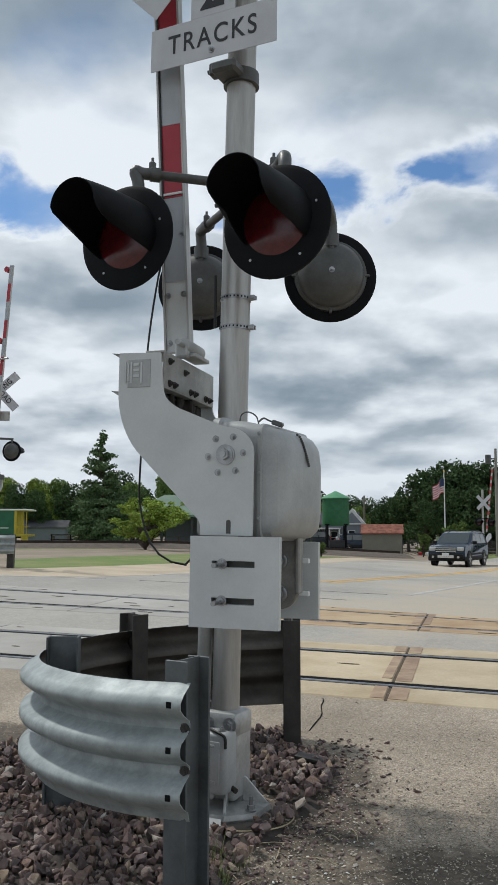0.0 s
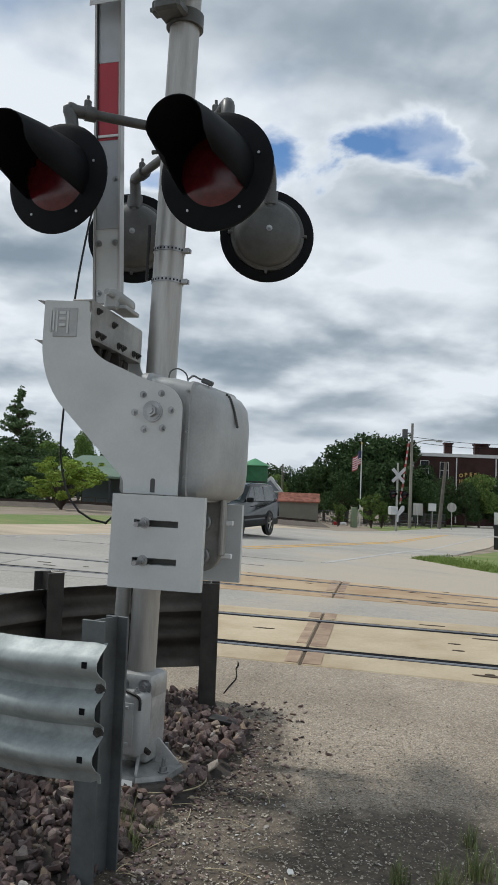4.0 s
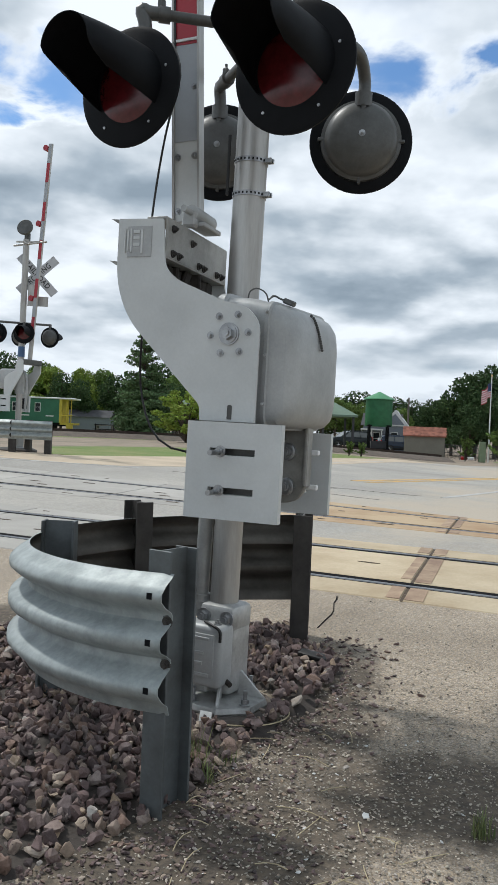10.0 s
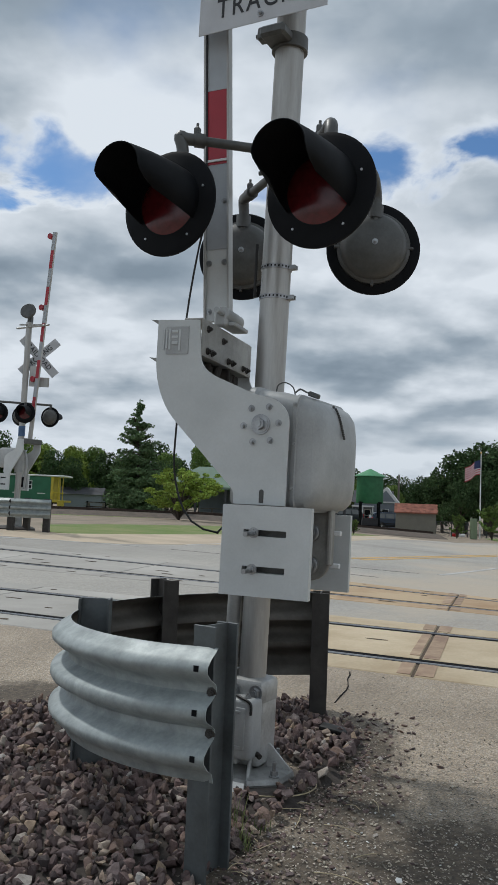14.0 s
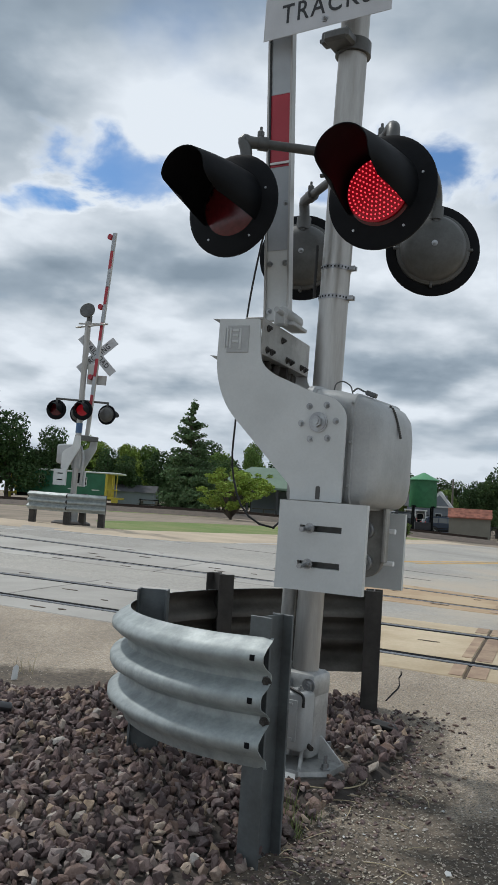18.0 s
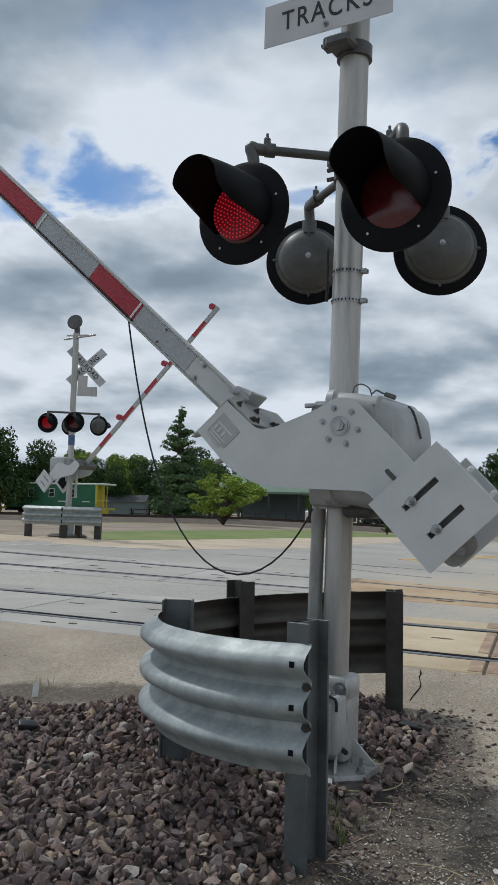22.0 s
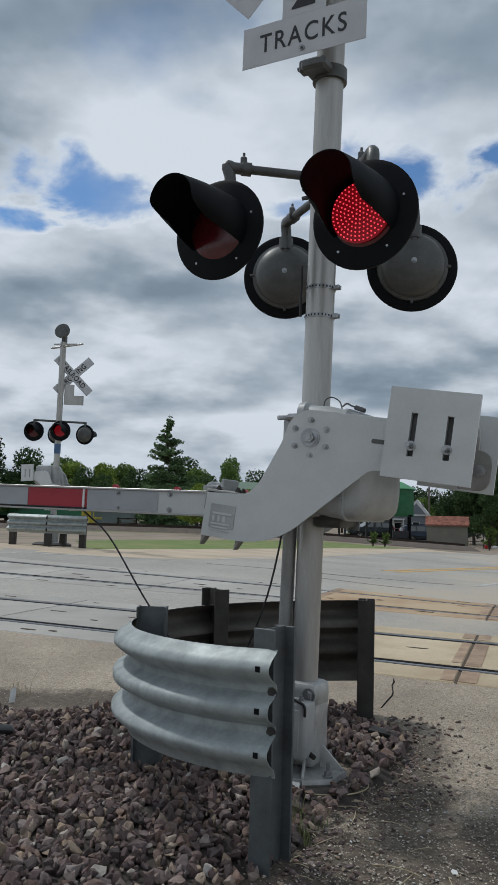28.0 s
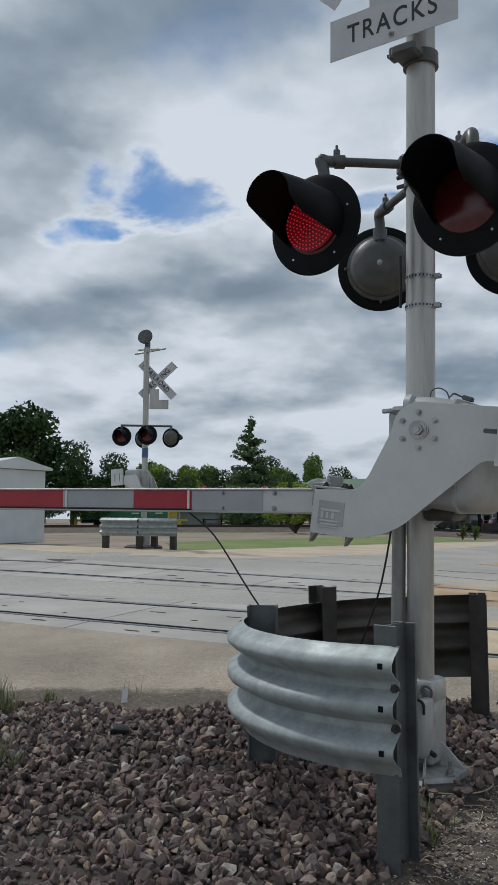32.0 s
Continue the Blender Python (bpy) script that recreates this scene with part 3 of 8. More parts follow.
def make_ground():
    b = bmesh.new()
    lines = axis(30, 2500, 1.5)
    ss = sorted({-v for v in lines} | set(lines))
    nn = sorted({p[0] for p in PROFILE[1:-1]} | {-v for v in axis(8, 300, 2)[1:]} | {v + 2.4 for v in axis(30, 2500, 1.5)} | {5.0, 10.0})
    rows = [[b.verts.new((*(TX * s + TN * n).xy, 0)) for s in ss] for n in nn]
    for r0, r1 in zip(rows, rows[1:]):
        for i in range(len(ss) - 1):
            b.faces.new((r0[i], r0[i + 1], r1[i + 1], r1[i]))
    for v in b.verts:
        v.co.z = gz(v.co.x, v.co.y) - 0.03
    solo("ground", b, M_SOIL, "dusty tan soil with sparse gravel round the crossing", "ground", kind="structure", smooth=60)


make_ground()

# ---- the crossing signal beside the path ----
MECH = radians(-24.0)
ROOT = pose(0, 0, 0, 0, 0.85, -24)


def lens_leds(r=0.14):
    """Rows of small round lights on a disc facing -y."""
    b = bmesh.new()
    n = 0
    for ring in range(0, 8):
        k = max(1, ring * 6)
        for i in range(k):
            a = 2 * math.pi * (i + 0.5 * (ring % 2)) / k
            rr = ring * r / 7.4
            p = Vector((rr * math.cos(a), -0.004, rr * math.sin(a)))
            t = bmesh.ops.create_cone(b, cap_ends=True, segments=6, radius1=0.0042, radius2=0.0025, depth=0.006, matrix=Matrix.Translation(p) @ pose(0, 0, 0, 90))
            n += 1
    return b


def make_lamp(mast, m, led=None, far=False):
    """A flashing light: black disc, hood, lens, cast housing. It faces -y."""
    seg = 20 if far else 48
    bg = lathe([(0.0, -0.012), (0.235, -0.012), (0.254, -0.004), (0.254, 0.006), (0.24, 0.014), (0.16, 0.018), (0.0, 0.018)], seg)
    bg.transform(pose(0, 0, 0, -90))
    disc = part("flashing_light", bg, M_BLACK, mast, "black round flashing-light background disc", m)
    house = lathe([(0.0, -0.128), (0.03, -0.127), (0.1, -0.118), (0.148, -0.098), (0.172, -0.066), (0.18, -0.03), (0.198, -0.022), (0.2, 0.0), (0.0, 0.0)], seg)
    house.transform(pose(0, 0.012, 0, 90))
    house = part("housing", house, M_DARKALU, disc, "grey cast housing")
    if not far:
        for a in (0, 90, 180, 270):
            v = pose(0, 0, 0, 0, a, 0) @ Vector((0.196, 0.028, 0))
            part("lug", B(0.035, 0.026, 0.016, Matrix.Translation(v) @ pose(0, 0, 0, 0, a, 0), 0.004), M_DARKALU, disc)
        part("mounting_boss", B(0.03, 0.09, 0.09, pose(0, 0.075, 0.15), 0.01, 2), M_DARKALU, disc)
        part("centre_bolt", bolt((0, 0.139, 0), (0, 1, 0), 0.011, 0.009), M_STEEL, disc, "bright centre bolt")
    # the hood: a scoop, longest on top
    b = bmesh.new()
    rings = []
    for off in (0.0, 0.004):
        for k in range(9):
            u = k / 8
            ring = []
            for j in range(25):
                a = radians(-124 + 248 * j / 24) * (1 - 0.05 * u)
                f = max(0.0, abs(j - 12) / 12 - 0.75) / 0.25
                n = 0.41 - 0.14 * f * f
                r = 0.172 - 0.054 * u * (0.45 + 0.55 * u) - off
                ring.append(Vector((r * math.sin(a), -0.012 - u * n, r * math.cos(a) + 0.006 + 0.01 * u)))
            rings.append(ring)
    vs = [[b.verts.new(p) for p in ring] for ring in rings]
    for s in (0, 9):
        for k in range(8):
            for j in range(24):
                b.faces.new((vs[s + k][j], vs[s + k][j + 1], vs[s + k + 1][j + 1], vs[s + k + 1][j]))
    for j in range(24):
        b.faces.new((vs[8][j], vs[8][j + 1], vs[17][j + 1], vs[17][j]))
    part("hood", b, M_BLACK, disc, "long black hood")
    lens = lathe([(0.0, 0.026), (0.07, 0.022), (0.12, 0.012), (0.152, 0.0), (0.152, -0.012), (0.0, -0.012)], seg)
    lens.transform(pose(0, -0.012, 0, 90))
    part("lens", lens, M_LENS, disc, "dark red round lens")
    lit = lathe([(0.0, 0.006), (0.143, 0.0), (0.143, -0.006), (0.0, -0.006)], seg)
    lit.transform(pose(0, 0, 0, 90))
    panel = part("led_panel", lit, M_LENS_SIDE if led else M_LEDBASE, disc, "red lit lens", pose(0, 0.02, 0))
    if not far:
        for k in range(5):
            a = radians(90 + 72 * k)
            part("screw", C((0.2 * math.cos(a), -0.016, 0.2 * math.sin(a)), (0.2 * math.cos(a), -0.01, 0.2 * math.sin(a)), 0.006, seg=8), M_STEEL, disc, "small bright screw")
        part("led", lens_leds(), led or M_LED, panel, "points of red light").matrix_basis = pose(0, -0.006, 0)
    return disc, panel


def make_crossarm(mast, p0, p1, lamps):
    """A pipe past the mast whose ends bend over to two lights; lamps: disc centre and the way back from it."""
    p0, p1 = Vector(p0), Vector(p1)
    d = (p1 - p0).normalized()
    arm = part("crossarm", C(p0, p1, 0.023, seg=14), M_DARKALU, mast, "grey pipe crossarm")
    for p, s, (at, back) in ((p0, 1, lamps[0]), (p1, -1, lamps[1])):
        a = Vector(at) + Vector(back) * 0.085 + Vector((0, 0, 0.16))
        q = p - d * s * 0.05
        top = Vector((a.x, a.y, p.z - 0.06))
        b = tube(curve_pts([p + d * s * 0.06, p, (q + top) / 2 + Vector((0, 0, 0.035)), top, a], 5), 0.03, 12)
        C(p + d * s * 0.09, p + d * s * 0.04, 0.035, seg=12, bm=b)
        B(0.03, 0.03, 0.06, Matrix.Translation(p + d * s * 0.05 + Vector((0, 0, 0.035))), 0.006, bm=b)
        C(p + d * s * 0.05 + Vector((0, 0, 0.05)), p + d * s * 0.05 + Vector((0, 0, 0.085)), 0.007, seg=6, bm=b)
        C(a + Vector((0, 0, 0.05)), a + Vector((0, 0, -0.02)), 0.042, seg=14, bm=b)
        part("elbow", b, M_DARKALU, arm, "cast pipe elbow")
    z = p0.z
    b = C((0.022, 0, z - 0.05), (0.022, 0, z + 0.05), 0.086, seg=24)
    near = (p0 + p1) / 2
    B(0.15, 0.09, 0.09, Matrix.Translation((near.x * 0.8, near.y * 0.8, z)) @ pose(0, 0, 0, 0, 0, math.degrees(math.atan2(d.y, d.x))), 0.012, bm=b)
    C((-0.11, 0, z - 0.02), (0.11, 0, z - 0.02), 0.012, seg=6, bm=b)
    part("mast_clamp", b, M_DARKALU, arm, "cast clamp on the mast")


def make_mast():
    root = thing("crossing_signal", ROOT, "grey aluminium railroad crossing signal mast with black flashing lights", "crossing signal")
    lean = lambda z: 0.0095 * max(0.0, z - 0.7)  # the tube leans more than its fittings
    b = C((lean(0.4), 0, 0.4), (lean(1.5), 0, 1.5), 0.066, seg=32)
    C((lean(1.48), 0, 1.48), (lean(4.6), 0, 4.6), 0.074, seg=32, bm=b)
    mast = part("mast", b, M_ALU, root, "dull aluminium tube")
    # base casting with its junction box and foot
    b = B(0.185, 0.19, 0.13, pose(0.012, 0, 0.43), 0.03, 2)
    B(0.18, 0.18, 0.36, pose(0.012, 0.0, 0.27), 0.03, 3, bm=b)
    lathe([(0.0, 0.0), (0.2, 0.0), (0.207, 0.012), (0.2, 0.034), (0.12, 0.045), (0.0, 0.045)], 8, pose(0.03, -0.02, 0.035, 0, 0, 22), b)
    for a in (-90, 0, 90, 180):
        fin = plate([(0.07, 0.0), (0.185, 0.0), (0.185, 0.01), (0.085, 0.12), (0.07, 0.12)], 0.014, None, 0.003)
        join(b, fin, pose(0.03, -0.02, 0.07, 0, 0, a + 22))
    base = part("base_casting", b, M_CASTDIM, root, "dull cast base with a square neck")
    for a in (-45, 45, 135, 225):
        ca, sa = 0.03 + 0.165 * math.cos(radians(a + 22)), -0.02 + 0.165 * math.sin(radians(a + 22))
        b = bolt((ca, sa, 0.073), (0, 0, 1), 0.018, 0.02)
        C((ca, sa, 0.08), (ca, sa, 0.135), 0.01, seg=8, bm=b)
        part("anchor_bolt", b, M_STEEL, base, "steel anchor bolt")
    for x in (-0.045, 0.075):
        part("neck_bolt", bolt((x, -0.1, 0.44), (0, -1, 0), 0.024, 0.02), M_STEEL, base, "large square neck bolt")
    b = B(0.22, 0.12, 0.275, pose(-0.005, -0.135, 0.285), 0.022, 3)
    B(0.17, 0.012, 0.19, pose(-0.012, -0.195, 0.29), 0.005, 2, bm=b)
    B(0.1, 0.05, 0.06, pose(-0.03, -0.13, 0.14), 0.01, bm=b)
    box = part("terminal_cover", b, M_CAST, base, "painted cover of the junction box")
    for z, w, h in ((0.205, 0.13, 0.016), (0.255, 0.06, 0.014), (0.3, 0.07, 0.014), (0.365, 0.12, 0.012)):
        part("raised_bar", B(w, 0.005, h, pose(-0.01, -0.203, z), 0.001), M_CAST, box)
    b = tube(curve_pts([(0.105, -0.2, 0.36), (0.1, -0.2, 0.41), (0.05, -0.19, 0.428), (0.0, -0.16, 0.43)], 5), 0.007, 6)
    part("cover_gasket", b, M_RUBBER, box, "black gasket edge")
    for x in (-0.075, 0.06):
        part("cover_bolt", bolt((x, -0.15, 0.423), (0, 0, 1), 0.012, 0.01), M_STEEL, box, "cover bolt")
    part("plug", C((0.1, -0.12, 0.17), (0.13, -0.135, 0.162), 0.012, seg=10), M_GRIMESHADE, box, "dark brown pipe plug")
    b = lathe([(0.0, -0.15), (0.26, -0.15), (0.265, -0.012), (0.25, 0.0), (0.0, 0.0)], 24, pose(0.02, -0.02, 0.036))
    part("foundation", b, M_OLDCONC, root, "dirty round concrete foundation")
    b = C((-0.115, -0.02, 0.44), (-0.1, -0.02, 1.36), 0.035, seg=16)
    C((-0.115, -0.02, 0.42), (-0.115, -0.02, 0.52), 0.045, seg=16, bm=b)
    C((-0.115, -0.02, 0.47), (-0.115, -0.02, 0.49), 0.052, seg=8, bm=b)
    part("conduit", b, M_CONDUIT, root, "grey conduit beside the mast")
    # bands
    for z in (2.349, 2.5):
        b = lathe([(0.074, -0.011), (0.078, -0.011), (0.078, 0.011), (0.074, 0.011)], 32, pose(0, 0, z))
        B(0.035, 0.012, 0.022, pose(0.092, -0.01, z), 0.002, bm=b)
        B(0.035, 0.012, 0.022, pose(0.092, 0.012, z), 0.002, bm=b)
        b.transform(pose(lean(z), 0, 0))
        band = part("band", b, M_STEEL, root, "perforated steel band")
        b = bmesh.new()
        for k in range(14):
            a = radians(180 + 180 * k / 13)
            B(0.007, 0.002, 0.009, Matrix.Translation((lean(z) + 0.0785 * math.cos(a), 0.0785 * math.sin(a), z)) @ pose(0, 0, 0, 0, 0, math.degrees(a) + 90), bm=b)
        part("slots", b, M_BLACK, band)
    b = C((-0.072, -0.05, 2.35), (-0.072, -0.05, 2.62), 0.008, seg=8)
    part("cable_tail", b, M_RUBBER, root, "black cable strapped to the mast")
    back, fore = (0, 1, 0), (math.sin(radians(24)), -math.cos(radians(24)), 0)
    fl, fr, rl, rr = (-0.343, -0.45, 2.723), (0.442, -0.46, 2.682), (-0.443, 0.469, 2.741), (0.311, 0.57, 2.742)
    make_crossarm(root, (-0.33, -0.355, 3.08), (0.34, 0.205, 3.08), ((fl, back), (rr, fore)))
    make_crossarm(root, (0.36, -0.26, 3.03), (-0.36, 0.32, 3.03), ((fr, back), (rl, fore)))
    lamps = [make_lamp(root, pose(*fl), M_LED_SIDE), make_lamp(root, pose(*fr))]
    make_lamp(root, pose(*rl, 0, 0, 204)), make_lamp(root, pose(*rr, 0, 0, 204))
    # sign clamp and signs
    b = C((0, 0, 3.62), (0, 0, 3.69), 0.092, seg=24)
    B(0.14, 0.16, 0.06, pose(-0.02, -0.1, 3.66), 0.015, bm=b)
    B(0.05, 0.06, 0.07, pose(-0.09, -0.12, 3.67), 0.01, bm=b)
    C((-0.13, -0.12, 3.67), (-0.05, -0.12, 3.67), 0.012, seg=6, bm=b)
    b.transform(pose(lean(3.65), 0, 0))
    part("sign_clamp", b, M_DARKALU, root, "cast sign bracket")
    sg = plate([(-0.36, -0.115), (0.36, -0.115), (0.36, 0.115), (-0.36, 0.115)], 0.004, None, 0.001)
    s = part("number_of_tracks_sign", sg, M_SIGN, root, "grey-white sign reading 2 TRACKS", pose(-0.058, -0.17, 3.83))
    sg = plate([(-0.124, 0.115), (0.13, 0.115), (0.13, 0.4), (-0.124, 0.4)], 0.004, None, 0.001)
    part("upper_plate", sg, M_SIGN, s, "upper part of the sign")
    text("lettering", "TRACKS", 0.145, pose(0, -0.0035, 0.0) @ FRONT, M_INK, s, 0.0008, bold=0.001, stretch=0.84, gap=1.2)
    text("numeral", "2", 0.3, pose(0.0, -0.0035, 0.245) @ FRONT, M_INK, s, 0.0008, bold=0.004)
    part("sign_bolt", bolt((0.0, -0.004, -0.075), (0, -1, 0), 0.012, 0.008), M_STEEL, s)
    for k, (a, word) in enumerate(((45, "RAILROAD"), (-45, "CROSSING"))):
        bl = plate([(-0.61, -0.11), (0.61, -0.11), (0.61, 0.11), (-0.61, 0.11)], 0.004, None, 0.001)
        o = part("crossbuck_blade", bl, M_SIGN, root, "grey-white crossbuck blade", pose(-0.03, -0.18 - 0.006 * k, 4.5, 0, a, 0))
        text("lettering", word, 0.19, pose(0, -0.0035, 0) @ FRONT, M_INK, o, 0.0008, bold=0.003, stretch=0.95, gap=1.1)
    return root, [p for _, p in lamps]


GATE_TURN = 9.0  # the gate stands turned a little against the lights
PIV = Vector((0.165, 0, 1.68))


def gate_pose(phi):
    return ROOT @ pose(PIV.x, 0, PIV.z, 0, 0, GATE_TURN) @ pose(-0.056, 0, 0, 0, -phi, 0)


def rounded(poly, r, n=4):
    """Rounds the corners of an outline; r: a radius for each corner."""
    out = []
    k = len(poly)
    for i in range(k):
        p, a, c = Vector(poly[i]), Vector(poly[i - 1]), Vector(poly[(i + 1) % k])
        rr = r[i] if isinstance(r, (list, tuple)) else r
        if rr <= 0:
            out.append(tuple(p))
            continue
        u, v = (a - p), (c - p)
        d = min(rr, u.length * 0.49, v.length * 0.49)
        p0, p1 = p + u.normalized() * d, p + v.normalized() * d
        for j in range(n + 1):
            t = j / n
            q = (1 - t) ** 2 * p0 + 2 * t * (1 - t) * p + t * t * p1
            out.append((q.x, q.y))
    return out


_d = radians(93.4)
ARM_BASE = Matrix(((-math.sin(_d), 0, math.cos(_d), -0.388), (0, 1, 0, 0.02), (math.cos(_d), 0, math.sin(_d), 0.56), (0, 0, 0, 1)))


def make_gate(far=False):
    """The moving gate, about its pivot, in its raised position."""
    g = thing("crossing_gate", gate_pose(0), "grey steel crossing gate with a red and grey striped arm", "crossing gate")
    P = [(-0.565, 0.485), (-0.565, 0.22), (-0.5, 0.06), (-0.12, -0.30), (-0.12, -0.36), (0.138, -0.36), (0.138, 0.05), (0.075, 0.115), (-0.02, 0.13), (-0.265, 0.225), (-0.325, 0.275), (-0.343, 0.48)]
    outline = rounded(P, [0.004, 0.12, 0.15, 0.03, 0, 0.0, 0.07, 0.06, 0.08, 0.05, 0.06, 0.004], 5)
    for y in (-0.36, 0.33):
        sp = part("side_plate", plate(outline, 0.012, pose(0, y, 0), 0.002), M_WHITE, g, "grey-white S-shaped side plate")
        s = -1 if y < 0 else 1
        for k in range(6):
            a = radians(60 * k + 5)
            part("hub_bolt", bolt((0.087 * math.cos(a), y + s * 0.006, 0.087 * math.sin(a)), (0, s, 0), 0.011, 0.009), M_STEEL, sp, "hexagon hub bolt")
        b = C((0, y + s * 0.004, 0), (0, y + s * 0.014, 0), 0.046, seg=28)
        C((0, y + s * 0.01, 0), (0, y + s * 0.018, 0), 0.036, seg=24, bm=b)
        bolt((0, y + s * 0.016, 0), (0, s, 0), 0.027, 0.024, b)
        part("pivot_nut", b, M_STEEL, sp, "large pivot nut and washer")
        b = plate(rounded([(-0.011, -0.35), (0.011, -0.35), (0.011, -0.29), (-0.011, -0.29)], [0, 0, 0.01, 0.01]), 0.003, pose(0.02, y + s * 0.0062, 0))
        part("adjusting_slot", b, M_DARKALU, sp, "dark slot")
    # maker's plate: plain raised shapes
    sp = g.children[0]
    b = plate([(-0.06, -0.065), (0.06, -0.065), (0.06, 0.065), (-0.06, 0.065)], 0.004, pose(-0.455, -0.368, 0.385), 0.001)
    mk = part("maker_plate", b, M_CAST, sp, "cast maker's plate")
    for x, w, h, z in ((-0.043, 0.006, 0.1, 0.005), (-0.03, 0.008, 0.085, 0.005), (-0.014, 0.008, 0.1, 0.005), (0.012, 0.03, 0.014, 0.042), (0.012, 0.03, 0.012, 0.016), (0.012, 0.03, 0.014, -0.012), (0.037, 0.01, 0.1, 0.0)):
        part("raised_bar", B(w, 0.005, h, pose(-0.455 + x, -0.3715, 0.385 + z), 0.001), M_WHITE, mk)
    # channels that carry the arm, across between the plates
    b = B(0.012, 0.68, 0.165, pose(-0.33, -0.015, 0.405), 0.002)
    B(0.1, 0.68, 0.012, pose(-0.38, -0.015, 0.487), 0.002, bm=b)
    B(0.09, 0.68, 0.012, pose(-0.37, -0.015, 0.322), 0.002, bm=b)
    ch = part("arm_channel", b, M_CHANNEL, g, "grey channel across the plates")
    for y, z in ((-0.3, 0.345), (-0.24, 0.345), (-0.02, 0.345), (0.04, 0.345), (0.2, 0.345), (0.26, 0.345), (-0.3, 0.45), (-0.1, 0.43)):
        part("channel_bolt", bolt((-0.322, y, z), (1, 0, 0), 0.012, 0.01), M_DARKPOST, ch, "dark bolt")
    # grimy lugs, coloured darker for the shadow under the channel
    for y in (-0.25, -0.16, -0.07, 0.02, 0.11, 0.2):
        part("rusty_lug", B(0.05 + 0.02 * math.sin(y * 31), 0.022 + 0.03 * abs(math.sin(y * 17)), 0.09 + 0.05 * math.sin(y * 40), pose(-0.385 + 0.02 * math.sin(y * 53), y + 0.02 * math.sin(y * 71), 0.285, 26 * math.sin(y * 25), 0, 18 * math.sin(y * 37)), 0.008), M_GRIMESHADE, g, "grimy lug under the channel, shadow in its colour")
    part("inner_bracket", B(0.03, 0.6, 0.09, pose(-0.4, 0.0, 0.27), 0.006), M_DARKPOST, g, "dark inner bracket")
    b = C((-0.325, -0.13, 0.565), (-0.325, 0.1, 0.565), 0.037, seg=18, bev=0.006)
    C((-0.325, -0.21, 0.565), (-0.325, 0.1, 0.565), 0.015, seg=10, bm=b)
    B(0.07, 0.05, 0.075, pose(-0.335, -0.11, 0.54), 0.01, bm=b)
    B(0.09, 0.2, 0.02, pose(-0.31, 0.0, 0.52), 0.004, bm=b)
    part("breakaway_spring", b, M_CAST, g, "grey spring cylinder at the arm's foot")
    for z, n in ((0.47, 0.05), (0.29, 0.05)):
        b = plate([(-0.615, z + 0.02), (-0.56, z + 0.015), (-0.56, z - 0.01)], 0.06, pose(0, -0.32, 0), 0.0)
        part("fin", b, M_CHANNEL, g, "small pointed flange")
    # counterweights
    for y in (-0.41, 0.385):
        s = -1 if y < 0 else 1
        slots = [(-0.035, 0.17, -0.495, -0.467), (-0.035, 0.17, -0.653, -0.625)]
        b = slotted(-0.142, 0.285, -0.755, -0.362, slots, 0.04, None, pose(0, y, 0 if y < 0 else -0.03))
        bmesh.ops.bevel(b, geom=[e for e in b.edges if e.is_boundary is False and e.calc_face_angle(0) > 1.2 and abs(e.verts[0].co.y - e.verts[1].co.y) > 0.03 and (abs(e.verts[0].co.x + 0.142) < 0.01 or abs(e.verts[0].co.x - 0.285) < 0.01)], offset=0.022, segments=3, affect="EDGES")
        w = part("counterweight", b, M_WHITE, g, "grey-white slotted counterweight plate")
        for z in (-0.48, -0.638):
            b = bolt((0.015, y + s * 0.02, z), (0, s, 0), 0.0165, 0.014)
            C((0.015, y + s * 0.02, z), (0.012, y + s * 0.125, z - 0.006), 0.0095, 0.0085, seg=12, bm=b)
            for q in range(9):
                yy = y + s * (0.045 + 0.01 * q)
                C((0.013, yy, z - 0.004), (0.013, yy + s * 0.004, z - 0.004), 0.011, seg=12, bm=b)
            part("weight_bolt", b, M_STEEL, w, "long steel clamping bolt")
        b = B(0.3, 0.02, 0.3, pose(0.05, y + s * -0.035, -0.56), 0.004)
        if y < 0:
            part("backing", b, M_DARKALU, w, "dark plate behind the slots")
    b = plate(rounded([(-0.06, -0.33), (0.248, -0.33), (0.248, -0.715), (-0.06, -0.715)], [0.01, 0.02, 0.12, 0.12], 6), 0.045, pose(0, 0.1, 0), 0.006)
    hang = part("weight_hanger", b, M_CHANNEL, g, "grey lever between the counterweights")
    b = plate(rounded([(-0.14, -0.64), (0.07, -0.64), (0.07, -0.79), (-0.14, -0.79)], [0.01, 0.01, 0.095, 0.095], 7), 0.03, pose(0, 0.07, 0), 0.004)
    eye = part("hanger_eye", b, M_CHANNEL, hang, "rounded end of the lever")
    part("eye_bolt", bolt((-0.035, 0.05, -0.735), (0, -1, 0), 0.02, 0.018), M_STEEL, hang, "bolt through the lever's end")
    part("hanger_flange", B(0.022, 0.075, 0.31, pose(0.248, 0.085, -0.48), 0.006), M_CHANNEL, hang, "upright flange of the lever")
    part("hanger_bar", B(0.05, 0.74, 0.05, pose(0.1, -0.01, -0.44), 0.008), M_DARKALU, hang, "cross bar between the weights")
    part("hanger_bar", B(0.05, 0.74, 0.05, pose(0.1, -0.01, -0.66), 0.008), M_DARKALU, hang, "cross bar between the weights")
